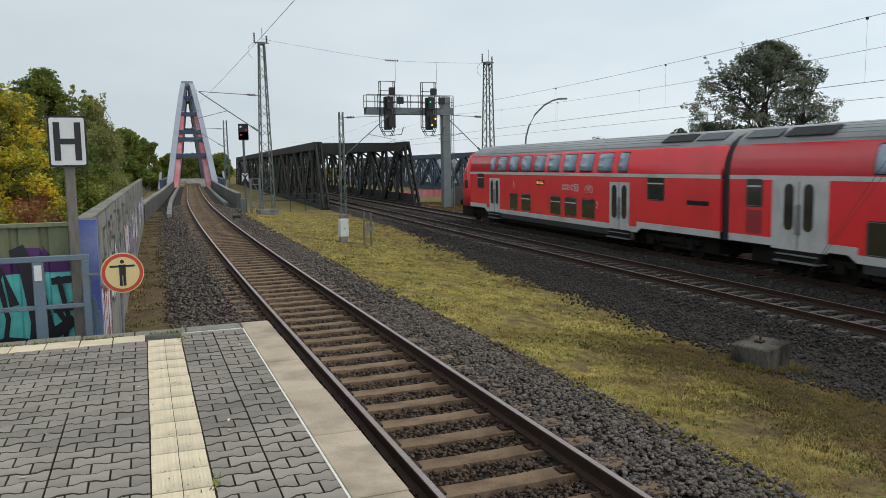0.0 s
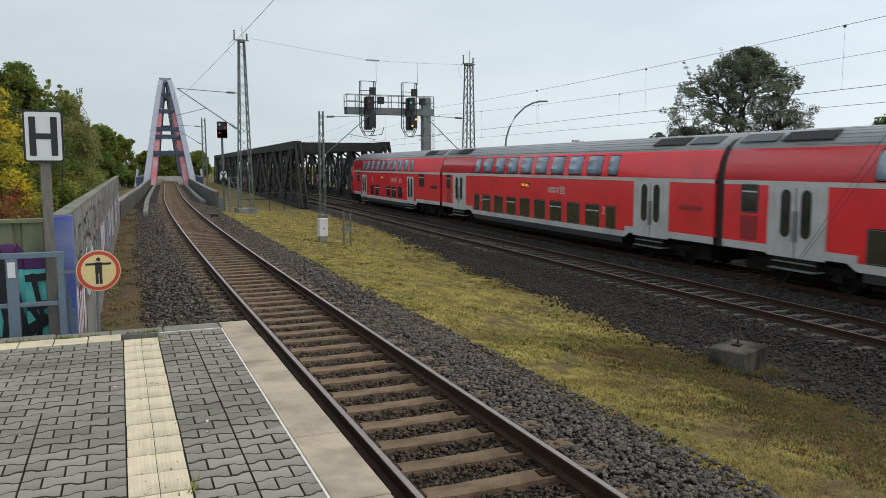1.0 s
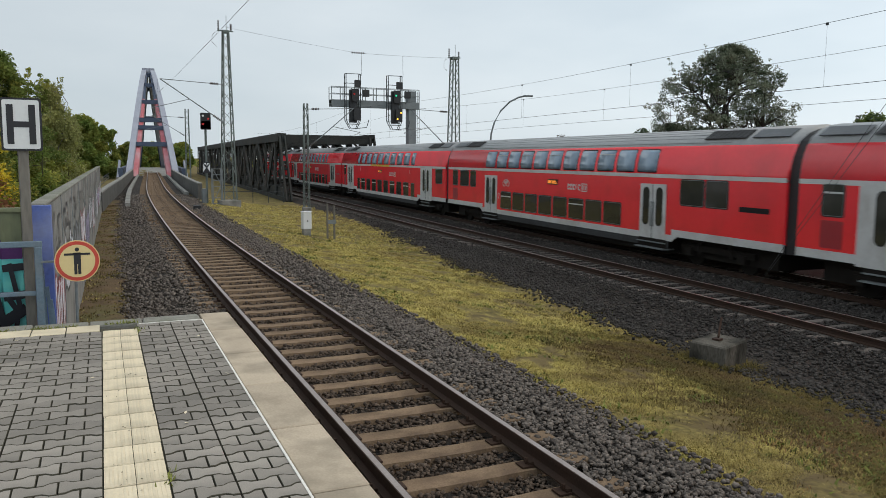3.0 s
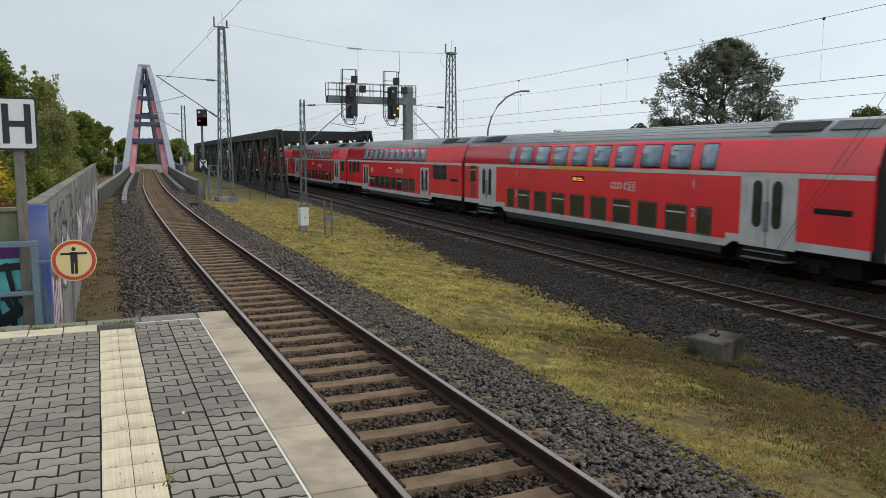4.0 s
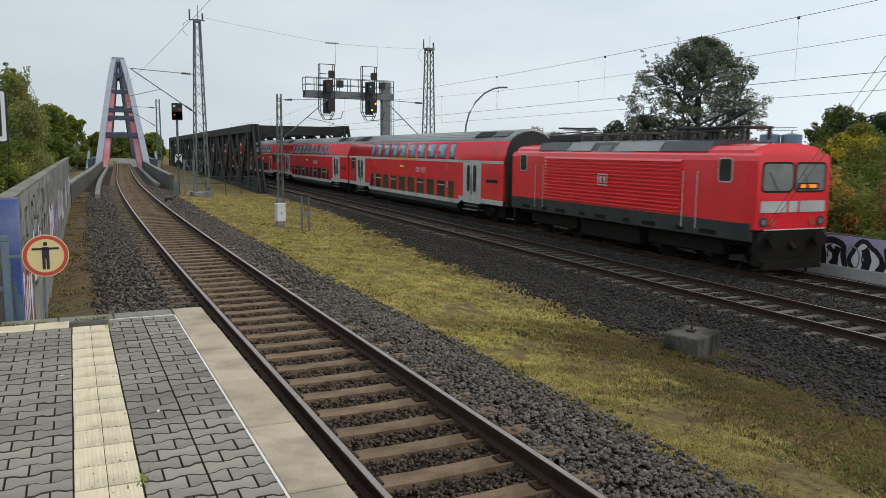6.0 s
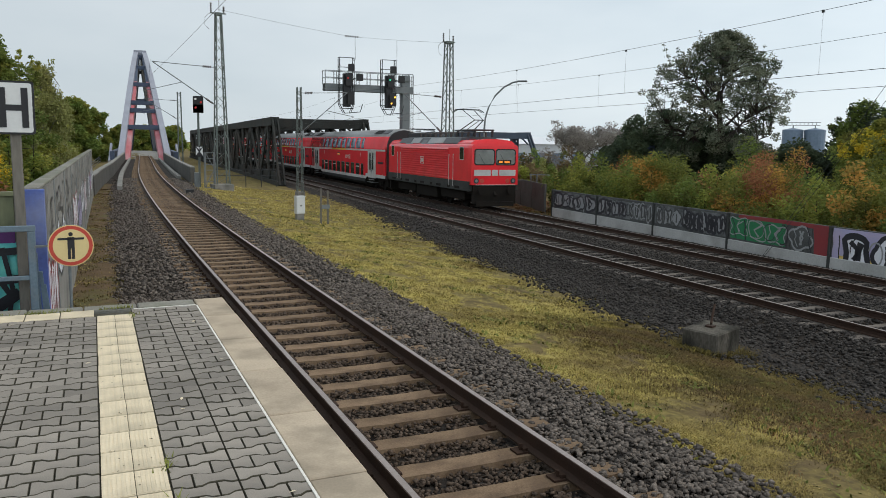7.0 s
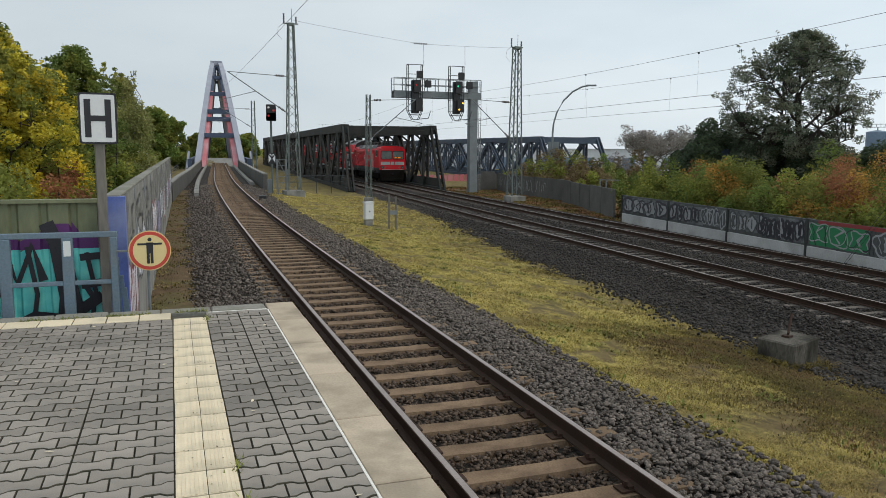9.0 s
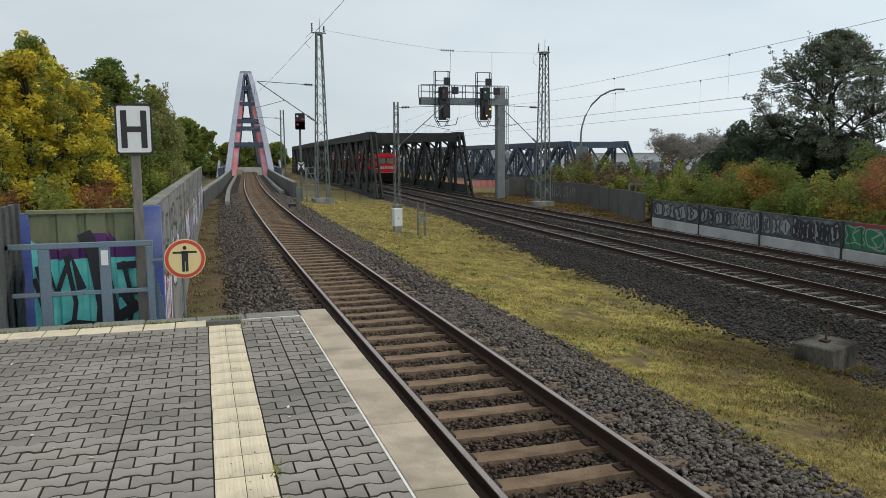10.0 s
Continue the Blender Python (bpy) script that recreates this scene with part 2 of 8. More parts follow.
M_GLASS = mat("dark_tinted_glass", (0.045, 0.046, 0.036), 0.06, second=(0.022, 0.022, 0.018), scale=0.6, fine=3, bump=0, spec=0.5, vary=0.3)
# Pale blue stands for sky light in the upper windows; the body is solid.
M_GLASS_UP = mat("sky_painted_glass", (0.33, 0.42, 0.52), 0.05, second=(0.12, 0.18, 0.25), scale=0.45, fine=1.6, amount=1.0, bump=0, spec=0.9, vary=0.25)
# The windscreen's pale grey is a sky reflection painted into its base colour.
M_SCREEN = mat("windscreen_painted_reflection", (0.26, 0.275, 0.27), 0.08, second=(0.16, 0.17, 0.165), scale=0.9, fine=3, amount=0.9, bump=0, spec=0.8)
M_YELLOW = mat("first_class_yellow", (0.78, 0.50, 0.02), 0.4, bump=0.01)
M_SEAL = mat("window_rubber_seal", (0.02, 0.02, 0.021), 0.7, bump=0)
M_AMBER = mat("amber_display", (0.08, 0.03, 0.01), 0.4, emit=(1.0, 0.30, 0.03), strength=0.9, bump=0)
M_LOCOGREY = mat("loco_frame_grey", (0.065, 0.068, 0.066), 0.7, second=(0.038, 0.039, 0.037), scale=1.2, fine=14, amount=0.9, bump=0.05)
M_LOCOROOF = mat("loco_roof_grey", (0.10, 0.11, 0.12), 0.55, second=(0.06, 0.065, 0.07), scale=0.9, fine=10, amount=0.9, bump=0.03)


# ---- building blocks ----
def mesh_of(bm, name, material, smooth=False):
    me = bpy.data.meshes.new(name)
    bm.normal_update()
    bm.to_mesh(me)
    bm.free()
    me.materials.append(material)
    if smooth:
        for p in me.polygons:
            p.use_smooth = True
    return me


def part(name, bm, material, parent, label="", smooth=False):
    ob = new(name, mesh_of(bm, name, material, smooth))
    ob.parent = parent
    return tagged(ob, label)


def thing(name, label, category, m=None, group="", kind=""):
    ob = new(name)
    ob.empty_display_size = 0.2
    if m is not None:
        ob.matrix_world = m
    return tagged(ob, label, category, group, kind)


def solid(name, bm, material, label, category, m=None, group="", kind="", smooth=False):
    ob = new(name, mesh_of(bm, name, material, smooth))
    if m is not None:
        ob.matrix_world = m
    return tagged(ob, label, category, group, kind)


def box(bm, x0, x1, y0, y1, z0, z1, bevel=0.0, m=None):
    vs = [bm.verts.new((x, y, z)) for x in (x0, x1) for y in (y0, y1) for z in (z0, z1)]
    fs = [bm.faces.new([vs[i] for i in f]) for f in ((0, 1, 3, 2), (4, 6, 7, 5), (0, 4, 5, 1), (2, 3, 7, 6), (0, 2, 6, 4), (1, 5, 7, 3))]
    if bevel:
        r = bmesh.ops.bevel(bm, geom=list({e for f in fs for e in f.edges}), offset=bevel, segments=1, affect="EDGES", clamp_overlap=True)
        vs = list({v for f in r["faces"] for v in f.verts} | {v for v in vs if v.is_valid})
    if m is not None:
        bmesh.ops.transform(bm, matrix=m, verts=vs)
    return bm


def bar(bm, a, b, w, d=None, seg=4, turn=0.0):
    """A straight bar from a to b: square or flat (seg 4) or round."""
    a, b = Vector(a), Vector(b)
    axis = (b - a).normalized()
    up = Vector((0, 0, 1)) if abs(axis.z) < 0.95 else Vector((0, 1, 0))
    u = axis.cross(up).normalized()
    v = axis.cross(u).normalized()
    d = d or w
    if seg == 4:
        ring = [(w / 2, d / 2), (-w / 2, d / 2), (-w / 2, -d / 2), (w / 2, -d / 2)]
    else:
        ring = [(w / 2 * math.cos(2 * math.pi * i / seg), d / 2 * math.sin(2 * math.pi * i / seg)) for i in range(seg)]
    lo = [bm.verts.new(a + u * p + v * q) for p, q in ring]
    hi = [bm.verts.new(b + u * p + v * q) for p, q in ring]
    n = len(ring)
    for i in range(n):
        bm.faces.new((lo[i], lo[(i + 1) % n], hi[(i + 1) % n], hi[i]))
    bm.faces.new(lo[::-1])
    bm.faces.new(hi)
    return bm


def tube(bm, pts, r, seg=6):
    pts = [Vector(p) for p in pts]
    rings = []
    for i, p in enumerate(pts):
        axis = (pts[min(i + 1, len(pts) - 1)] - pts[max(i - 1, 0)]).normalized()
        up = Vector((0, 0, 1)) if abs(axis.z) < 0.9 else Vector((1, 0, 0))
        u = axis.cross(up).normalized()
        v = axis.cross(u).normalized()
        rr = r[i] if isinstance(r, (list, tuple)) else r
        rings.append([bm.verts.new(p + (u * math.cos(2 * math.pi * k / seg) + v * math.sin(2 * math.pi * k / seg)) * rr) for k in range(seg)])
    for a, b in zip(rings, rings[1:]):
        for k in range(seg):
            bm.faces.new((a[k], a[(k + 1) % seg], b[(k + 1) % seg], b[k]))
    bm.faces.new(rings[0][::-1])
    bm.faces.new(rings[-1])
    return bm


def prism(bm, outline, depth, m):
    """A flat outline (x, y) pulled to depth along its z, placed by m."""
    lo = [bm.verts.new(m @ Vector((x, y, 0))) for x, y in outline]
    hi = [bm.verts.new(m @ Vector((x, y, depth))) for x, y in outline]
    n = len(lo)
    bm.faces.new(lo[::-1])
    bm.faces.new(hi)
    for i in range(n):
        bm.faces.new((lo[i], lo[(i + 1) % n], hi[(i + 1) % n], hi[i]))
    return bm


def round_rect(w, h, r, seg=3):
    out = []
    for cx, cy, a0 in ((w / 2 - r, h / 2 - r, 0), (-w / 2 + r, h / 2 - r, 90), (-w / 2 + r, -h / 2 + r, 180), (w / 2 - r, -h / 2 + r, 270)):
        for k in range(seg + 1):
            a = radians(a0 + 90 * k / seg)
            out.append((cx + r * math.cos(a), cy + r * math.sin(a)))
    return out


def disc(r, seg=40):
    return [(r * math.cos(2 * math.pi * k / seg), r * math.sin(2 * math.pi * k / seg)) for k in range(seg)]


def loft(bm, sections, closed=False, caps=True):
    rings = [[bm.verts.new(p) for p in s] for s in sections]
    n = len(rings[0])
    for a, b in zip(rings, rings[1:]):
        for k in range(n if closed else n - 1):
            bm.faces.new((a[k], a[(k + 1) % n], b[(k + 1) % n], b[k]))
    if caps:
        bm.faces.new(rings[0][::-1])
        bm.faces.new(rings[-1])
    return bm


def raw(name, verts, faces, material, smooth=False):
    me = bpy.data.meshes.new(name)
    me.from_pydata([tuple(v) for v in verts], [], [tuple(f) for f in faces])
    me.materials.append(material)
    if smooth:
        for p in me.polygons:
            p.use_smooth = True
    me.update()
    return me


def many(name, verts, tris, material):
    """A mesh from big arrays: verts (n, 3), faces (m, k)."""
    me = bpy.data.meshes.new(name)
    verts, tris = np.asarray(verts, np.float32), np.asarray(tris, np.int32)
    k = tris.shape[1]
    me.vertices.add(len(verts))
    me.vertices.foreach_set("co", verts.ravel())
    me.loops.add(tris.size)
    me.loops.foreach_set("vertex_index", tris.ravel())
    me.polygons.add(len(tris))
    me.polygons.foreach_set("loop_start", np.arange(len(tris), dtype=np.int32) * k)
    me.polygons.foreach_set("loop_total", np.full(len(tris), k, np.int32))
    me.materials.append(material)
    me.update(calc_edges=True)
    me.validate()
    return me


FACE = pose(0, 0, 0, 90, 0, 0)  # turns an outline upright, facing -y

# ---- lie of the land ----
NEAR_X, FAR_X, FAR_SLOPE, FAR_Z = 2.86, 18.46, 0.047, -0.90
FAR_TURN = -math.degrees(math.atan(FAR_SLOPE))


def near_track(y):
    """Centre of the platform track at y."""
    y = np.asarray(y, float)
    return NEAR_X + np.where(y < 12, 0, np.where(y < 78, 0.0004 * (y - 12) ** 2, 0.0004 * 66 ** 2 + 0.0528 * (y - 78)))


def far_track(y):
    return FAR_X + FAR_SLOPE * np.asarray(y, float)


def ground_z(x, y):
    x, y = np.asarray(x, float), np.asarray(y, float)
    d = x - near_track(np.clip(y, -200, 140)) + NEAR_X
    e = x - far_track(np.clip(y, -200, 200)) + FAR_X
    z = np.interp(d, [-30, -8, -1.6, -0.5, 4.6, 5.6, 7.5, 9.6, 11.0, 13.0], [-2.2, -1.6, -0.6, -0.34, -0.36, -0.42, -0.62, -0.98, -1.15, -1.22])
    z = np.where(d > 11, np.interp(e, [11, 13, 23, 40, 200], [-1.18, -1.24, -1.28, -1.6, -2.5]), z)
    return z


# ---- ground ----
def ground():
    xs = np.unique(np.concatenate([[-2500, -1200, -600, -300, -150, -80, -50], np.arange(-30, 45, 0.5), [50, 60, 80, 120, 200, 400, 900, 2500]]))
    ys = np.unique(np.concatenate([[-2500, -900, -300, -120, -60, -30], np.arange(-12, 70, 0.6), np.arange(70, 200, 5), [250, 350, 600, 1200, 3500]]))
    gx, gy = np.meshgrid(xs, ys)
    gz = ground_z(gx, gy)
    wob = np.array([noise.noise(Vector((a * 0.9, b * 0.9, 0))) + 0.5 * noise.noise(Vector((a * 2.3, b * 2.3, 5))) for a, b in zip(gx.ravel(), gy.ravel())])
    keep = (gx > 5.0) & (gx < 13) | (gx < -1)
    gz = gz + np.where(keep, 0.05, 0.006) * wob.reshape(gz.shape)
    v = np.stack([gx.ravel(), gy.ravel(), gz.ravel()], 1)
    nx, ny = len(xs), len(ys)
    i = np.arange(ny - 1)[:, None] * nx + np.arange(nx - 1)[None]
    f = np.stack([i, i + 1, i + nx + 1, i + nx], -1).reshape(-1, 4)
    ob = new("ground", many("ground", v, f, M_GROUND))
    tagged(ob, "mossy dry grass verge between the railway tracks", "grass ground", kind="structure")


def strip(name, track, cols, heights, y0, y1, material, label, step=0.7, rough=0.02):
    """A bed that follows a track: offsets from its centre and their heights."""
    ys = np.arange(y0, y1, step)
    rnd = np.random.RandomState(3)
    v, nx = [], len(cols)
    for y in ys:
        c = float(track(y))
        for o, z in zip(cols, heights):
            v.append((c + o + rnd.uniform(-rough, rough), y, z + rnd.uniform(-rough, rough)))
    i = np.arange(len(ys) - 1)[:, None] * nx + np.arange(nx - 1)[None]
    f = np.stack([i, i + 1, i + nx + 1, i + nx], -1).reshape(-1, 4)
    ob = new(name, many(name, v, f, material))
    return tagged(ob, label, "ballast", kind="structure")


def rail_mesh(track, off, y0, y1, z_top, step=1.0):
    prof = [(-0.036, 0), (0.036, 0), (0.036, -0.035), (0.010, -0.055), (0.010, -0.125), (0.070, -0.145), (0.070, -0.160),
            (-0.070, -0.160), (-0.070, -0.145), (-0.010, -0.125), (-0.010, -0.055), (-0.036, -0.035)]
    ys = np.arange(y0, y1 + step, step)
    v = [(float(track(y)) + off + px, y, z_top + pz) for y in ys for px, pz in prof]
    n = len(prof)
    f = [(r * n + k, (r + 1) * n + k, (r + 1) * n + (k + 1) % n, r * n + (k + 1) % n) for r in range(len(ys) - 1) for k in range(n)]
    top = [(float(track(y)) + off + px, y, z_top + 0.0025) for y in ys for px in (-0.028, 0.028)]
    ft = [(2 * r, 2 * r + 1, 2 * r + 3, 2 * r + 2) for r in range(len(ys) - 1)]
    return raw("rail", v, f, M_RAIL), raw("rail_head", top, ft, M_RAILTOP)


def sleeper_mesh(material):
    bm = bmesh.new()
    prof = [(-0.14, -0.2), (0.14, -0.2), (0.118, 0.0), (-0.118, 0.0)]
    secs = []
    for x, z in ((-1.3, -0.02), (-1.28, 0.0), (-0.4, 0.0), (-0.3, -0.006), (0.3, -0.006), (0.4, 0.0), (1.28, 0.0), (1.3, -0.02)):
        secs.append([(x, py, pz + (z if pz == 0 else 0)) for py, pz in prof])
    loft(bm, secs, closed=True)
    return mesh_of(bm, "sleeper", material)


def clip_mesh():
    bm = bmesh.new()
    box(bm, -0.19, 0.19, -0.07, 0.07, 0, 0.018)
    for s in (-1, 1):
        box(bm, s * 0.09 - 0.025, s * 0.09 + 0.025, -0.05, 0.05, 0.018, 0.045)
        bar(bm, (s * 0.115, 0, 0.02), (s * 0.115, 0, 0.075), 0.035, seg=6)
    return mesh_of(bm, "rail_fastening", M_CLIP)


def railway(name, label, track, y0, y1, z_top, pitch, sleeper_me, clip_me=None, clip_to=0.0, turn=0.0):
    root = thing(name, label, "railway track", kind="structure")
    for off in (-0.753, 0.753):
        a, b = rail_mesh(track, off, y0, y1, z_top)
        r = new("rail", a)
        r.parent = root
        h = new("rail_head", b)
        h.parent = r
    y, rnd = y0, random.Random(5)
    while y < y1:
        s = new("sleeper", sleeper_me)
        s.parent = root
        slope = float(track(y + 0.5) - track(y - 0.5))
        s.matrix_world = pose(float(track(y)), y, z_top - 0.172 + rnd.uniform(-0.004, 0.003), 0, 0, -math.degrees(math.atan(slope)) + rnd.uniform(-0.5, 0.5))
        if clip_me and y < clip_to:
            for off in (-0.753, 0.753):
                c = new("rail_fastening", clip_me)
                c.parent = root
                c.matrix_world = pose(float(track(y)) + off, y, z_top - 0.171, 0, 0, 0)
        y += pitch
    return root


def stones(name, places, sizes, material, label, seed=1):
    """Broken stones at places (n, 3)."""
    rs = np.random.RandomState(seed)
    # eight corners, broken unevenly
    v0 = np.array([(x, y, z) for x in (-0.66, 0.66) for y in (-0.66, 0.66) for z in (-0.66, 0.66)])
    f0 = np.array([(0, 1, 3), (0, 3, 2), (4, 6, 7), (4, 7, 5), (0, 4, 5), (0, 5, 1), (2, 3, 7), (2, 7, 6), (0, 2, 6), (0, 6, 4), (1, 5, 7), (1, 7, 3)])
    n = len(places)
    jit = rs.uniform(0.55, 1.35, (n, len(v0), 3))
    sc = np.stack([rs.uniform(0.75, 1.3, n), rs.uniform(0.7, 1.1, n), rs.uniform(0.5, 0.85, n)], 1)[:, None, :]
    v = v0[None] * jit * sc * np.asarray(sizes)[:, None, None]
    a, b = rs.uniform(0, 6.28, n), rs.uniform(-0.7, 0.7, n)
    ca, sa, cb, sb = np.cos(a)[:, None], np.sin(a)[:, None], np.cos(b)[:, None], np.sin(b)[:, None]
    x, y, z = v[..., 0], v[..., 1], v[..., 2]
    y, z = y * cb - z * sb, y * sb + z * cb
    x, y = x * ca - y * sa, x * sa + y * ca
    v = np.stack([x, y, z], -1) + np.asarray(places)[:, None, :]
    f = f0[None] + (np.arange(n) * len(v0))[:, None, None]
    ob = new(name, many(name, v.reshape(-1, 3), f.reshape(-1, 3), material))
    return tagged(ob, label, "ballast stones", kind="stuff")


def ballast_stones():
    rs = np.random.RandomState(11)
    # platform track, close
    def bed(n, y0, y1, lo, hi):
        y = rs.uniform(y0, y1, n)
        o = rs.uniform(lo, hi, n)
        return o, y
    places, sizes, inner = [], [], []
    for n, y0, y1, s in ((41000, 1.5, 15, 0.029), (17000, 15, 34, 0.036), (7000, 34, 62, 0.048)):
        o, y = bed(n, y0, y1, -3.1, 2.6)
        z = np.interp(o, [-3.2, -2.6, -1.5, 1.5, 1.75, 2.45, 2.6], [-0.33, -0.27, -0.19, -0.19, -0.205, -0.34, -0.36])
        z = z - np.where(np.abs(o) < 0.68, 0.012, 0) + np.where(np.abs(o) > 1.0, 0.015, 0)
        free = (np.abs(np.abs(o) - 0.753) > 0.085)
        on_sleeper = (np.abs(((y + 6.0) / 0.63 + 0.5) % 1 - 0.5) * 0.63 < 0.135) & (np.abs(o) < 1.28)
        ok = free & (~on_sleeper | (rs.uniform(0, 1, n) < np.where(np.abs(o) > 1.0, 0.6, 0.02))) & ~((y < 8.9) & (o < -1.55))
        ok &= o > -2.35 - np.abs(rs.normal(0, 0.22, n)) + 0.12 * np.sin(y * 1.1)
        ok &= (o < 2.2) | (rs.uniform(0, 1, n) < 0.45)
        o, y, z = o[ok], y[ok], z[ok]
        places.append(np.stack([near_track(y) + o, y, z + rs.uniform(-0.02, 0.012, len(y))], 1))
        sizes.append(s * rs.uniform(0.55, 1.35, len(y)))
        inner.append(np.abs(o) < 0.72)
    places, sizes, inner = np.concatenate(places), np.concatenate(sizes), np.concatenate(inner)
    stones("ballast_stones", places[~inner], sizes[~inner], M_STONE, "dark grey crushed stone ballast around the platform track", 2)
    stones("ballast_stones", places[inner], sizes[inner] * 0.85, M_STONE_RUST, "rusty brown crushed stone between the platform track's rails", 3)
    places, sizes = [], []
    for n, y0, y1, s in ((52000, 6, 30, 0.037), (14000, 30, 62, 0.05)):
        y = rs.uniform(y0, y1, n)
        o = rs.uniform(-9.8, 2.4, n)
        edge = verge_edges(y)[1] - far_track(y) + 0.15 * np.sin(y * 1.7)
        z = np.interp(o, [-9.8, -7.6, -6.4, -5.7, 1.7, 2.6], [-1.2, -1.2, -1.15, -1.075, -1.075, -1.2])
        u = np.minimum(np.abs(o), np.abs(o + 4.0))
        free = np.abs(u - 0.753) > 0.1
        on = (np.abs(((y + 6.0) / 0.63 + 0.5) % 1 - 0.5) * 0.63 < 0.14) & (u < 1.28)
        ok = free & (~on | ((u > 0.95) & (rs.uniform(0, 1, n) < 0.8))) & ((o - edge) > rs.normal(0, 0.3, n) - 0.1)
        o, y, z = o[ok], y[ok], z[ok]
        z = np.where(o < -6.4, np.maximum(ground_z(far_track(y) + o, y) + 0.056, np.where(o > -7.6, -1.2, -9)), z)
        places.append(np.stack([far_track(y) + o, y, z + rs.uniform(-0.015, 0.01, len(y))], 1))
        sizes.append(s * rs.uniform(0.55, 1.35, len(y)))
    stones("ballast_stones", np.concatenate(places), np.concatenate(sizes), M_STONE_FAR, "dark grey crushed stone ballast around the double track", 4)


def verge_edges(y):
    """Where the grass between the tracks meets the two ballast beds."""
    lo = near_track(y) + np.interp(y, [3, 5, 8, 10, 15, 30], [1.9, 1.98, 2.2, 2.42, 2.55, 2.6])
    hi = far_track(y) + np.interp(y, [3, 8, 11, 13, 15.3, 18, 24, 27, 35, 47, 61], [-8.4, -8.7, -9.0, -8.7, -8.4, -8.05, -7.95, -7.7, -7.1, -5.6, -4.7])
    return lo, hi


def blades(name, xy, height, material, label, seed=1, per=5, width=0.006, spread=0.04, level=None):
    rs = np.random.RandomState(seed)
    n = len(xy)
    base = np.repeat(np.column_stack([xy, ground_z(xy[:, 0], xy[:, 1]) if level is None else np.full(n, level)]), per, 0)
    m = len(base)
    base[:, :2] += rs.normal(0, spread, (m, 2))
    base[:, 2] -= 0.035
    ang = rs.uniform(0, 6.28, m)
    h = np.repeat(height, per) * rs.uniform(0.5, 1.3, m)
    lean = rs.uniform(0.4, 2.4, m) * h
    d = np.stack([np.cos(ang), np.sin(ang), np.zeros(m)], 1)
    p = np.stack([-np.sin(ang), np.cos(ang), np.zeros(m)], 1) * (width * rs.uniform(0.6, 1.6, m))[:, None]
    up = np.array([0, 0, 1.0])
    mid = base + d * (lean * 0.35)[:, None] + up * (h * 0.65 + 0.03)[:, None]
    tip = base + d * lean[:, None] + up * (h * 0.9 + 0.03)[:, None]
    v = np.stack([base - p, base + p, mid + p * 0.8, mid - p * 0.8, tip], 1).reshape(-1, 3)
    k = np.arange(m)[:, None] * 5
    f = np.concatenate([k + np.array([[0, 1, 2]]), k + np.array([[0, 2, 3]]), k + np.array([[3, 2, 4]])])
    ob = new(name, many(name, v, f, material))
    return tagged(ob, label, "grass", kind="stuff")


